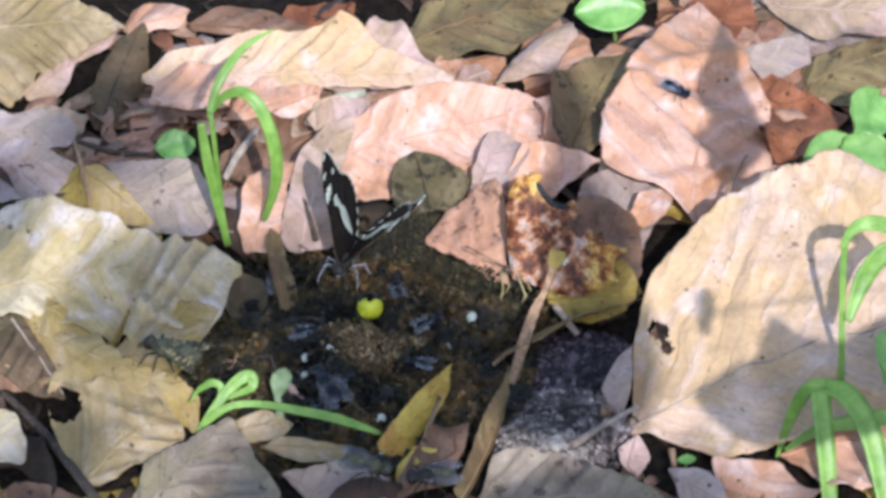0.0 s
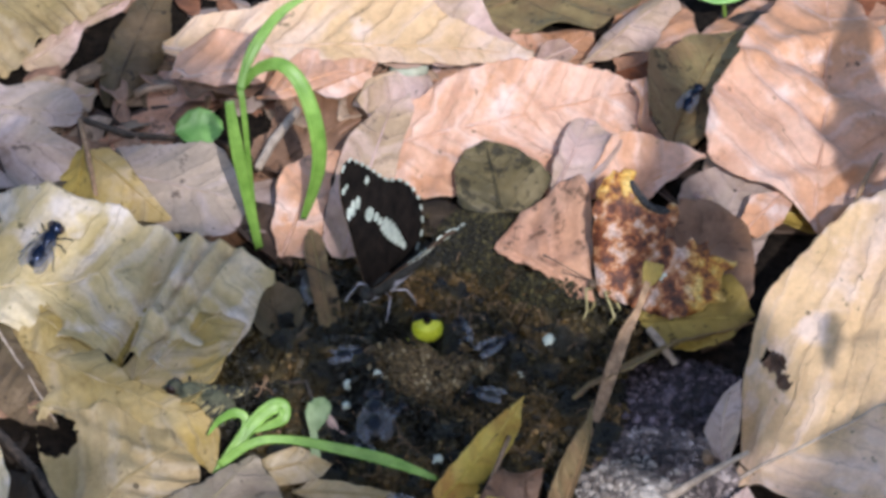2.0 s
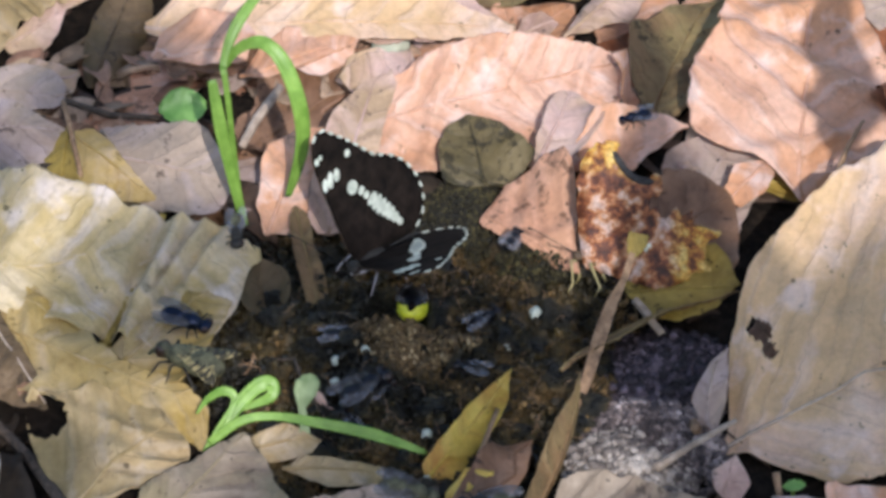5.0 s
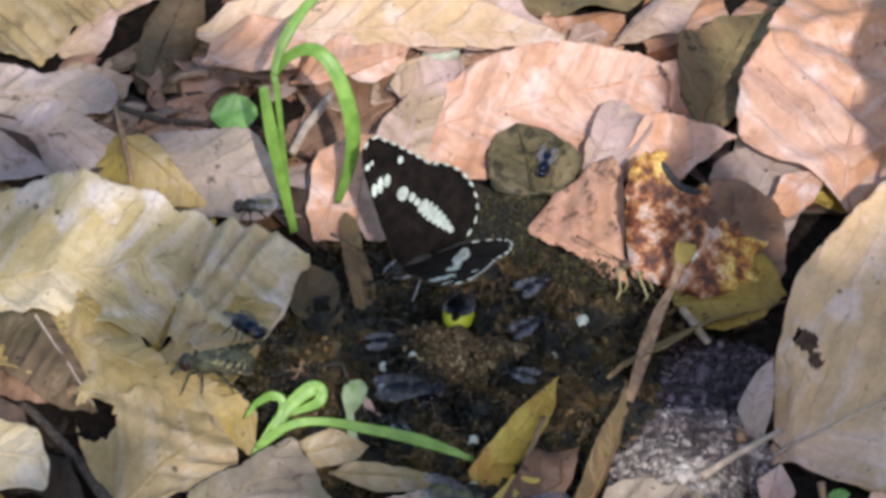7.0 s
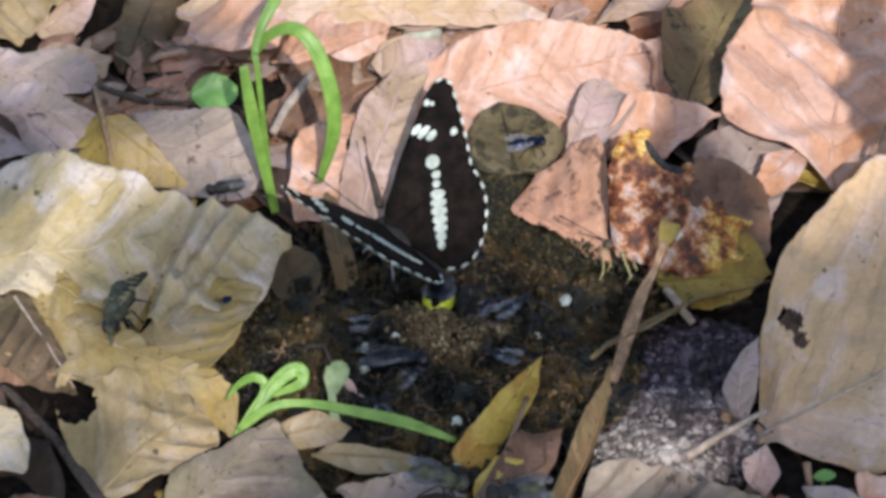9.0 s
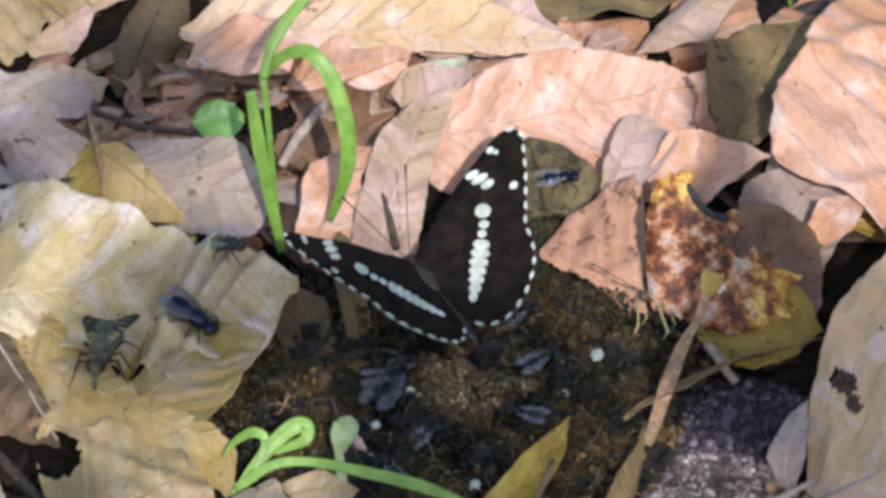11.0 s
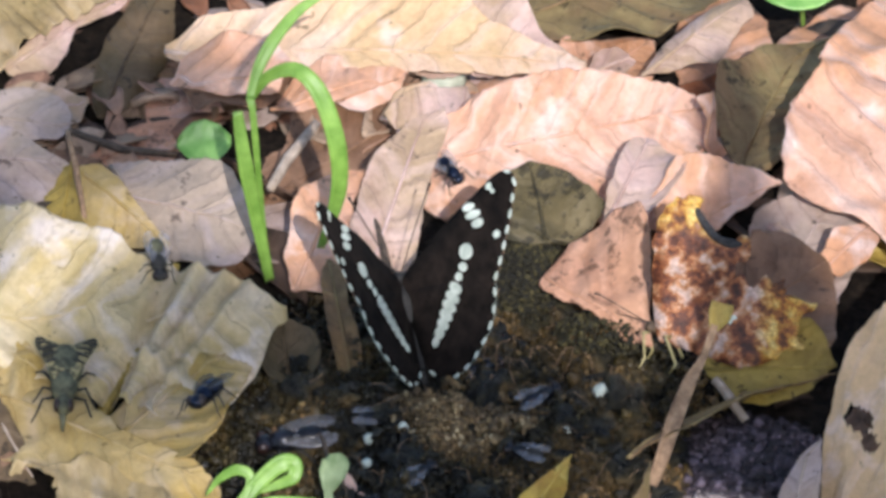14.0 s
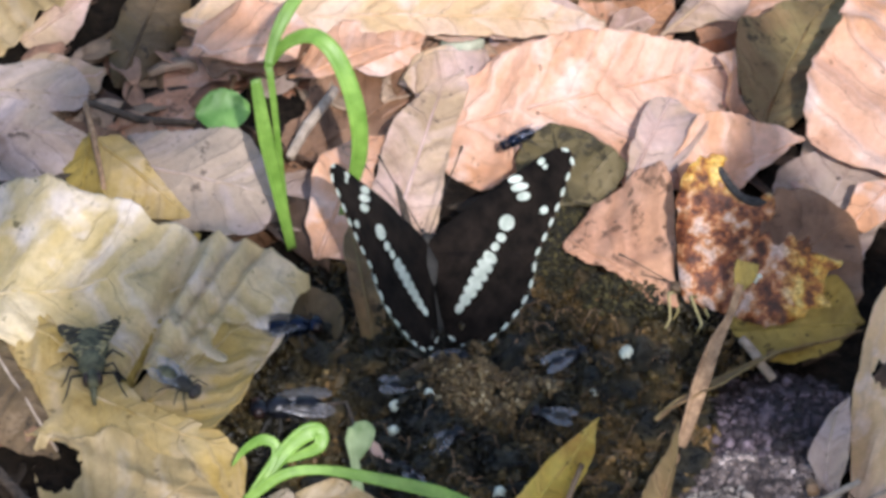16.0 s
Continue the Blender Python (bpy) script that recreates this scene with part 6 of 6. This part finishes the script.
def make_fly(name, label, body, back, size):
    """size 1 is a fly ten millimetres long; it looks along +x."""
    k = size * MM
    ob = thing(name, label, "fly")
    part("thorax", blob((2.5 * k, 1.9 * k, 1.8 * k), (1.2 * k, 0, 3.0 * k), 0.06, 1), body, ob)
    part("abdomen", blob(((3.8 if size > 1.2 else 3.2) * k, (2.5 if size > 1.2 else 2.1) * k, 1.8 * k), (-2.7 * k, 0, 2.8 * k), 0.05, 2), back, ob)
    broad = size > 1.2
    part("head", blob((1.5 * k, (1.15 if broad else 1.8) * k, 1.4 * k), (4.4 * k, 0, 2.9 * k), 0.04, 3), body, ob)
    if broad:
        part("snout", tube([Vector((5.4, 0, 2.6)) * k, Vector((6.6, 0, 1.8)) * k, Vector((7.4, 0, 0.8)) * k], [0.55 * k, 0.4 * k, 0.22 * k], 7), body, ob)
    for s in (1, -1):
        part("eye", blob((0.95 * k, (0.5 if broad else 0.85) * k, 1.1 * k), (4.6 * k, s * (0.9 if broad else 1.15) * k, 3.1 * k)), EYE, ob)
        shape = ((1.4, 1.0), (-0.6, 2.0), (-3.4, 3.2), (-5.8, 4.2), (-7.2, 4.0), (-6.6, 2.6), (-5.0, 0.4), (-4.0, -0.2), (-1.0, 0.0)) if size > 1.2 else ((1.6, 1.2), (0.4, 2.2), (-2.5, 3.1), (-5.5, 3.2), (-7.2, 2.2), (-6.8, 1.0), (-4.0, 0.3), (-1.0, 0.3))
        part("wing", inside_fill([(x * size, y * s * size) for x, y in rounded(shape)], 4.35 * size, 4.42 * size, lambda x, y: -0.12 * abs(y) + 0.05 * x, 2.0), MOTTLED if size > 1.2 else FLYWING, ob, "mottled olive-grey wing" if size > 1.2 else "clear veined wing")
        if broad:
            for x0, y0, x1, y1 in ((-2.2, 2.7, -2.6, 0.6), (-3.4, 3.2, -4.0, 0.8), (-4.6, 3.7, -5.0, 1.4), (-5.7, 4.1, -5.9, 2.2), (-6.6, 4.1, -6.5, 2.9)):
                part("wing_band", tube([Vector((x0, s * y0, 4.48 - 0.12 * y0 + 0.05 * x0)) * k, Vector(((x0 + x1) / 2 - 0.25, s * (y0 + y1) / 2, 4.48 - 0.06 * (y0 + y1) + 0.025 * (x0 + x1))) * k, Vector((x1, s * y1, 4.48 - 0.12 * y1 + 0.05 * x1)) * k], [0.2 * k, 0.24 * k, 0.14 * k], 5), FUR, ob, "black wing band")
        if 0.9 < size < 1.2:
            for y0, x1, y1 in ((1.5, -6.6, 2.9), (1.1, -7.0, 2.0), (0.8, -6.2, 1.1)):
                part("wing_vein", tube([Vector((1.0, s * y0, 4.5)) * k, Vector(((1.0 + x1) / 2, s * (y0 + y1) / 2 * 1.12, 4.28)) * k, Vector((x1, s * y1, 4.1 - 0.1 * y1)) * k], [0.1 * k] * 3, 5), FUR, ob)
        for x, fx in ((2.4, 4.6), (1.2, 1.6), (0.2, -3.0)):
            part("leg", tube([Vector((x, s * 1.2, 2.2)) * k, Vector(((x + fx) / 2, s * 2.9, 3.0)) * k, Vector((fx, s * 3.7, 1.0)) * k, Vector((fx * 1.15, s * 4.4, 0.0)) * k], [0.24 * k, 0.2 * k, 0.15 * k, 0.08 * k], 5), FUR, ob)
    return ob


# >>> flies
FLY_A = make_fly("fly", "large olive-grey fly with banded wings on pale dead leaves", FLYGREY, FLYGREY, 1.27)
FLY_B = make_fly("fly", "metallic blue fly walking over a cream leaf", FLYBLUE, FLYBLUE, 0.95)
FLY_C = make_fly("fly", "metallic blue fly on a sunlit tan leaf", FLYBLUE, FLYBLUE, 0.65)
FLY_D = make_fly("fly", "small dark fly at a cream leaf's edge", FUR, FLYGREY, 0.75)
FLY_E = make_fly("fly", "dark blue fly half sunk in the dung", FLYDARK, FLYDARK, 0.74)
FLY_F = make_fly("fly", "grey fly feeding on the dung", FLYDARK, FLYDARK, 0.7)
FLY_G = make_fly("fly", "grey fly with bluish clear wings at the dung's edge", FLYGREY, FLYGREY, 1.00)
FLY_G.matrix_basis = pose(0.0019, -0.0825, 0.0085, 18, 16, 355)
FLY_H = make_fly("fly", "dark fly with pale striped wings among leaf scraps", FUR, FLYGREY, 1.00)
FLY_H.matrix_basis = pose(0.0175, -0.0815, 0.0036, -18, 5, 180)
FLY_I = make_fly("fly", "grey-blue fly crawling over the dung", FLYDARK, FLYDARK, 1.10)
FLY_J = make_fly("fly", "small dark blue fly in the dung", FLYDARK, FUR, 0.62)
FLY_J.matrix_basis = pose(-0.0029, -0.0470, 0.0018, 7, -7, 40)
FLY_K = make_fly("fly", "dark fly sitting on the dung", FLYDARK, FLYDARK, 0.66)
FLY_K.matrix_basis = pose(0.0180, -0.0266, 0.0016, 7, -7, 30)
FLY_L = make_fly("fly", "grey-green fly on the moist dung", FLYDARK, FUR, 0.64)
FLY_L.matrix_basis = pose(0.0152, -0.0412, 0.0016, -7, 7, 155)
FLY_M = make_fly("fly", "small shiny fly among dung crumbs", FLYDARK, FLYDARK, 0.56)
FLY_M.matrix_basis = pose(-0.0092, -0.0550, 0.0011, -1, -1, 120)
# <<< flies

wasp = thing("wasp", "yellow and black striped wasp feeding in the dung", "wasp")
abdomen = part("abdomen", blob((4.6 * MM, 3.2 * MM, 3.0 * MM), (-3.8 * MM, 0, 3 * MM)), YEL, wasp, "bright yellow abdomen")
part("back", blob((4.6 * MM, 3.05 * MM, 2.3 * MM), (-3.1 * MM, 0, 4.4 * MM), 0.06, 2), FLYDARK, abdomen, "glossy black back")
part("tip", blob((1.0 * MM, 0.9 * MM, 1.2 * MM), (-7.4 * MM, 0, 4.4 * MM), 0.2, 3), BLACK, abdomen, "black abdomen tip")
part("thorax", blob((2.6 * MM, 2.2 * MM, 2.2 * MM), (2.8 * MM, 0, 3 * MM), 0.08, 1), FUR, wasp)
part("head", blob((1.3 * MM, 2.0 * MM, 1.7 * MM), (6.0 * MM, 0, 2.6 * MM), 0.05, 2), FUR, wasp)
for s in (1, -1):
    part("wing", inside_fill([(x, y * s) for x, y in rounded(((3.4, 1.0), (0, 2.6), (-5, 3.4), (-7.5, 2.6), (-6, 1.4), (-1, 0.6)))], 5.6, 5.68, lambda x, y: 0.03 * x, 2.0), FLYWING, wasp, "smoky folded wing")
    for x, fx in ((4.0, 6.0), (2.8, 2.8), (1.6, -1.5)):
        part("leg", tube([mm(x, s * 1.2, 2), mm((x + fx) / 2, s * 3, 2.4), mm(fx, s * 4.2, 0)], [0.25 * MM, 0.2 * MM, 0.1 * MM], 5), YEL, wasp)

# ------------------------------------------------------------------ what moves


def motions():
    walk(FLY_A, [
        (0.00, pose(-0.0434, -0.0400, 0.0038, -2, 3, 150)),
        (3.00, pose(-0.0404, -0.0431, -0.0008, -7, 3, 150)),
        (5.50, pose(-0.0412, -0.0403, 0.0040, 1, 1, 150)),
        (6.50, pose(-0.0435, -0.0373, 0.0042, -5, -4, 150)),
        (7.00, pose(-0.0447, -0.0435, 0.0050, 4, 10, 172)),
        (7.50, pose(-0.0543, -0.0318, 0.0046, -18, -18, 165)),
        (8.00, pose(-0.0576, -0.0289, 0.0022, -18, -2, 200)),
        (8.50, pose(-0.0598, -0.0288, 0.0011, 18, -1, 262)),
        (11.00, pose(-0.0614, -0.0314, 0.0046, 10, -7, 262)),
        (12.50, pose(-0.0632, -0.0314, 0.0041, 4, -6, 272)),
        (14.50, pose(-0.0651, -0.0300, 0.0041, -4, 8, 272)),
        (16.00, pose(-0.0638, -0.0324, 0.0042, 2, -4, 276)),
    ])
    walk(FLY_B, [
        (0.00, pose(-0.0979, 0.0007, 0.0117, 17, -16, 30)),
        (1.50, pose(-0.0837, -0.0056, 0.0106, 9, -12, 40)),
        (2.00, pose(-0.0734, -0.0080, 0.0108, 18, -18, 60)),
        (2.50, pose(-0.0654, -0.0173, 0.0072, 9, 0, 15)),
        (3.00, pose(-0.0574, -0.0265, 0.0035, -1, 18, -30)),
        (5.50, pose(-0.0393, -0.0283, 0.0031, 16, 2, -15)),
        (6.00, pose(-0.0375, -0.0180, 0.0044, 10, -1, -8)),
        (6.50, pose(-0.0400, -0.0285, 0.0032, -11, 18, -65)),
        (7.00, pose(-0.0390, -0.0379, 0.0101, -15, -18, -60)),
        (8.00, pose(-0.0390, -0.0352, 0.0058, -15, -18, -60)),
        (8.50, pose(-0.0390, -0.0276, -0.0008, 7, -7, -40)),
        (11.00, pose(-0.0468, -0.0206, 0.0052, 4, 18, -30)),
        (12.00, pose(-0.0471, -0.0268, 0.0045, 18, 9, -60)),
        (12.50, pose(-0.0409, -0.0381, 0.0041, 4, 1, -35)),
        (13.50, pose(-0.0414, -0.0384, 0.0041, 3, 2, -70)),
        (14.00, pose(-0.0394, -0.0367, 0.0079, 18, -18, -110)),
        (14.50, pose(-0.0380, -0.0287, 0.0030, 15, 16, -60)),
        (15.50, pose(-0.0331, -0.0220, -0.0008, 7, 6, -10)),
        (16.00, pose(-0.0297, -0.0188, 0.0004, 2, -5, 5)),
    ])
    walk(FLY_C, [
        (0.00, pose(0.0804, 0.0422, 0.0159, 11, 13, 330)),
        (1.00, pose(0.0720, 0.0365, 0.0121, 13, -5, 380)),
        (1.50, pose(0.0647, 0.0347, 0.0135, 15, -8, 390)),
        (2.00, pose(0.0594, 0.0482, 0.0038, 6, -10, 420)),
        (2.50, pose(0.0571, 0.0444, 0.0025, 18, -18, 460)),
        (3.00, pose(0.0556, 0.0432, 0.0019, -8, 1, 520)),
        (5.50, pose(0.0449, 0.0233, 0.0093, -18, -1, 560)),
        (6.50, pose(0.0213, 0.0204, 0.0038, -17, 4, 560)),
        (7.00, pose(0.0210, 0.0203, 0.0038, -6, 3, 617)),
        (7.50, pose(0.0206, 0.0202, 0.0038, 5, 2, 673)),
        (8.00, pose(0.0203, 0.0201, 0.0038, 16, 1, 730)),
        (8.50, pose(0.0211, 0.0204, 0.0039, 16, -1, 730)),
        (11.00, pose(0.0214, 0.0214, 0.0043, 14, -3, 730)),
        (11.30, pose(0.0160, 0.0240, 0.0120, 14, -3, 690)),
        (11.60, pose(0.0045, 0.0265, 0.0075, 20, 0, 640)),
        (12.50, pose(0.0082, 0.0245, 0.0066, 20, 0, 600)),
        (13.00, pose(0.0040, 0.0272, 0.0078, 20, 0, 640)),
        (14.00, pose(0.0018, 0.0262, 0.0076, 20, 0, 660)),
        (14.50, pose(0.0072, 0.0252, 0.0068, 20, 0, 610)),
        (15.50, pose(0.0088, 0.0256, 0.0068, 20, 0, 590)),
        (16.00, pose(0.0100, 0.0252, 0.0066, 20, 0, 580)),
    ])
    walk(FLY_D, [
        (0.00, pose(-0.0201, -0.0103, -0.0008, 7, 1, 100)),
        (3.00, pose(-0.0211, -0.0069, -0.0008, 1, -7, 120)),
        (3.83, pose(-0.0254, -0.0065, 0.0023, 7, 1, 180)),
        (4.67, pose(-0.0297, -0.0060, 0.0055, 12, 8, 240)),
        (5.50, pose(-0.0340, -0.0056, 0.0086, 18, 16, 300)),
        (5.75, pose(-0.0356, 0.0008, 0.0054, 10, 7, 245)),
        (6.00, pose(-0.0372, 0.0072, 0.0023, 2, -2, 190)),
        (7.00, pose(-0.0390, 0.0088, 0.0022, -4, -1, 190)),
        (8.00, pose(-0.0409, 0.0064, 0.0031, 6, -11, 190)),
        (8.50, pose(-0.0410, 0.0079, 0.0028, 6, -7, 190)),
        (9.75, pose(-0.0403, 0.0011, 0.0063, 9, -12, 260)),
        (11.00, pose(-0.0396, -0.0057, 0.0098, 13, -18, 330)),
        (12.00, pose(-0.0429, 0.0090, 0.0025, 1, -6, 330)),
        (12.50, pose(-0.0469, 0.0106, 0.0027, 7, 1, 340)),
        (13.00, pose(-0.0467, 0.0105, 0.0027, 3, -4, 380)),
        (13.50, pose(-0.0486, 0.0034, 0.0068, -4, 7, 330)),
        (14.00, pose(-0.0505, -0.0037, 0.0109, -11, 18, 280)),
        (14.50, pose(-0.0513, -0.0124, 0.0063, 18, 18, 280)),
        (15.50, pose(-0.0503, -0.0269, 0.0027, 11, 18, 290)),
        (16.00, pose(-0.0490, -0.0358, 0.0048, 16, 15, 330)),
    ])
    walk(FLY_E, [
        (0.00, pose(-0.0105, -0.0283, 0.0003, 7, -7, 5)),
        (16.00, pose(-0.0098, -0.0328, -0.0004, -2, 7, 5)),
    ])
    walk(FLY_F, [
        (0.00, pose(0.0100, -0.0157, 0.0022, 7, 7, 100)),
        (3.00, pose(0.0121, -0.0211, -0.0001, -7, -7, 100)),
        (5.50, pose(0.0245, -0.0053, 0.0052, 18, 18, 60)),
        (8.50, pose(0.0121, -0.0256, -0.0008, 7, -7, 40)),
        (11.00, pose(0.0140, -0.0138, 0.0010, 7, -7, 30)),
        (16.00, pose(-0.0006, -0.0246, -0.0007, 6, -7, 10)),
    ])
    walk(FLY_I, [
        (0.00, pose(-0.0065, -0.0498, 0.0019, -7, -7, 120)),
        (4.00, pose(-0.0062, -0.0485, 0.0022, 0, 0, 60)),
        (8.00, pose(-0.0059, -0.0473, 0.0026, 7, 7, 0)),
        (8.50, pose(-0.0056, -0.0461, 0.0023, -7, 7, 0)),
        (11.00, pose(-0.0087, -0.0330, -0.0001, -4, -5, 60)),
        (12.50, pose(-0.0125, -0.0281, 0.0003, 4, -7, 30)),
        (13.00, pose(-0.0178, -0.0339, 0.0002, -1, -2, 105)),
        (13.50, pose(-0.0231, -0.0397, 0.0001, -5, 3, 180)),
        (14.50, pose(-0.0253, -0.0373, -0.0005, -7, 7, 190)),
        (16.00, pose(-0.0306, -0.0383, -0.0006, -5, -5, 190)),
    ])
    walk(admiral, [
        (0.0, pose(-0.0025, -0.0097, 0.0030, -1.4, -22.0, 254.7)),
        (0.5, pose(-0.0036, -0.0106, 0.0030, -1.0, -26.1, 252.5)),
        (1.0, pose(-0.0028, -0.0108, 0.0030, -1.5, -22.5, 250.9)),
        (1.5, pose(-0.0020, -0.0104, 0.0030, -1.9, -20.4, 254.9)),
        (2.0, pose(-0.0053, -0.0130, 0.0030, -0.9, -13.1, 237.1)),
        (2.5, pose(-0.0050, -0.0127, 0.0030, -0.9, -12.5, 238.3)),
        (3.0, pose(-0.0024, -0.0138, 0.0030, -3.2, -13.3, 252.6)),
        (4.2, pose(-0.0033, -0.0129, 0.0030, -2.9, -11.2, 236.7)),
        (5.5, pose(-0.0043, -0.0121, 0.0030, -2.5, -9.2, 220.8)),
        (6.0, pose(-0.0042, -0.0119, 0.0030, -2.7, -7.7, 218.8)),
        (6.5, pose(-0.0030, -0.0134, 0.0030, -2.3, -9.0, 231.7)),
        (7.0, pose(-0.0046, -0.0120, 0.0030, -2.3, -9.8, 219.1)),
        (7.5, pose(-0.0037, -0.0121, 0.0030, -3.0, -7.6, 214.6)),
        (8.0, pose(-0.0051, -0.0098, 0.0030, -0.7, -9.3, 181.4)),
        (8.3, pose(-0.0050, -0.0120, 0.0030, -1.0, -7.0, 158.0)),
        (8.5, pose(-0.0050, -0.0148, 0.0030, -1.6, -4.5, 137.1)),
        (8.7, pose(-0.0050, -0.0128, 0.0030, -1.6, -7.5, 136.1)),
        (9.7, pose(-0.0042, -0.0110, 0.0030, -0.6, -11.0, 131.0)),
        (10.8, pose(-0.0032, -0.0107, 0.0030, -0.1, -13.7, 129.4)),
        (11.0, pose(-0.0032, -0.0107, 0.0030, -0.1, -13.7, 128.9)),
        (11.2, pose(-0.0035, -0.0097, 0.0030, -0.1, -16.7, 130.9)),
        (11.3, pose(-0.0040, -0.0090, 0.0030, 0.0, -18.0, 132.0)),
        (11.4, pose(-0.0046, -0.0080, 0.0030, 1.0, -22.0, 137.0)),
        (11.5, pose(-0.0038, -0.0063, 0.0030, 0.0, -14.0, 128.0)),
        (11.7, pose(-0.0041, -0.0068, 0.0030, 0.4, -20.9, 132.9)),
        (12.0, pose(-0.0044, -0.0074, 0.0030, 0.7, -27.8, 137.7)),
        (12.5, pose(-0.0051, -0.0086, 0.0030, 1.7, -23.3, 138.6)),
        (13.0, pose(-0.0041, -0.0076, 0.0030, 0.1, -22.5, 133.4)),
        (13.5, pose(-0.0046, -0.0083, 0.0030, 0.4, -17.9, 134.1)),
        (14.0, pose(-0.0064, -0.0082, 0.0030, 0.2, -30.2, 107.4)),
        (14.5, pose(-0.0076, -0.0080, 0.0030, 0.5, -29.2, 95.1)),
        (15.0, pose(-0.0063, -0.0077, 0.0030, 0.6, -28.5, 101.0)),
        (15.5, pose(-0.0062, -0.0072, 0.0030, 0.5, -32.6, 101.2)),
        (16.0, pose(-0.0061, -0.0070, 0.0030, 0.5, -32.6, 100.2)),
    ])
    right_wing = [(0.0, 77), (0.5, 67), (1.0, 71), (1.5, 67), (2.0, 76), (2.5, 83), (3.0, 62), (4.2, 65), (5.5, 69), (6.0, 67), (6.5, 82), (7.0, 72), (7.5, 77), (8.0, 13), (8.3, 26), (8.5, 37), (8.7, 41), (9.7, 33), (10.8, 23), (11.0, 22), (11.2, 20), (11.3, 45), (11.4, 66), (11.5, 3), (11.7, 10), (12.0, 16), (12.5, 67), (13.0, 12), (13.5, 22), (14.0, 51), (14.5, 56), (15.0, 45), (15.5, 35), (16.0, 34)]
    left_wing = [(0.0, 47), (0.5, 33), (1.0, 41), (1.5, 35), (2.0, 50), (2.5, 51), (3.0, 33), (4.2, 32), (5.5, 31), (6.0, 30), (6.5, 52), (7.0, 31), (7.5, 30), (8.0, 30), (8.3, 34), (8.5, 38), (8.7, 40), (9.7, 34), (10.8, 30), (11.0, 28), (11.2, 26), (11.3, 48), (11.4, 60), (11.5, -14), (11.7, 6), (12.0, 26), (12.5, 60), (13.0, 16), (13.5, 31), (14.0, 53), (14.5, 68), (15.0, 58), (15.5, 53), (16.0, 51)]
    for side, wing in WINGS:
        turns = right_wing if side < 0 else left_wing
        walk(wing, [(t, pose(0, 0, 0.005, side * a, 0, 0)) for t, a in turns])
    walk(comma, [
        (0.0, pose(0.0465, -0.0168, 0.002, 30, 0, 165)),
        (8.7, pose(0.0465, -0.0168, 0.002, 30, 0, 165)),
        (10.8, pose(0.0463, -0.0172, 0.002, 28, 0, 164)),
        (13.0, pose(0.0465, -0.0168, 0.002, 30, 0, 165)),
        (16.0, pose(0.0465, -0.0168, 0.002, 30, 0, 165)),
    ])
    foot = Matrix.Translation(FOOT[SWAYING.name])
    walk(SWAYING, [(t, foot @ pose(0, 0, 0, rx, ry, 0) @ foot.inverted()) for t, rx, ry in ((0.0, 5.2, -1.0), (1.5, 4.9, -0.9), (2.2, 4.0, -0.7), (3.0, 2.6, -0.6), (4.2, 1.2, -0.4), (5.5, 0.4, -0.2), (7.0, 0.1, 0.0), (11.0, 0.0, 0.1), (16.0, 0.0, 0.0))])
    low_foot = Matrix.Translation(FOOT[SWAY_LOW.name])
    walk(SWAY_LOW, [(t, low_foot @ pose(0, 0, 0, 0, ry, 0) @ low_foot.inverted()) for t, ry in ((0.0, -0.6), (3.0, 0.0), (5.3, 0.5), (8.7, 0.2), (10.8, 0.9), (13.0, 0.6), (16.0, 1.0))])
    walk(wasp, [
        (0.0, pose(0.0038, -0.0228, 0.0000, 0, 50, 92)),
        (1.5, pose(0.0038, -0.0228, 0.0000, 0, 48, 92)),
        (2.5, pose(0.0038, -0.0226, -0.0002, 0, 34, 92)),
        (3.2, pose(0.0038, -0.0224, -0.0004, 0, 28, 92)),
        (5.3, pose(0.0038, -0.0204, -0.0010, 0, 20, 84)),
        (7.0, pose(0.0038, -0.0200, -0.0014, 0, 16, 78)),
        (8.7, pose(0.0038, -0.0210, -0.0018, 0, 14, 70)),
        (9.4, pose(0.0010, -0.0215, -0.0005, 0, 12, 110)),
        (10.0, pose(-0.0040, -0.0240, -0.0005, 0, 14, 150)),
        (10.8, pose(-0.0092, -0.0270, -0.0040, 0, 26, 118)),
        (11.2, pose(-0.0092, -0.0270, -0.0042, 0, 24, 118)),
        (11.6, pose(-0.0094, -0.0268, -0.0052, 0, 6, 100)),
        (16.0, pose(-0.0094, -0.0268, -0.0054, 0, 4, 98)),
    ])


motions()
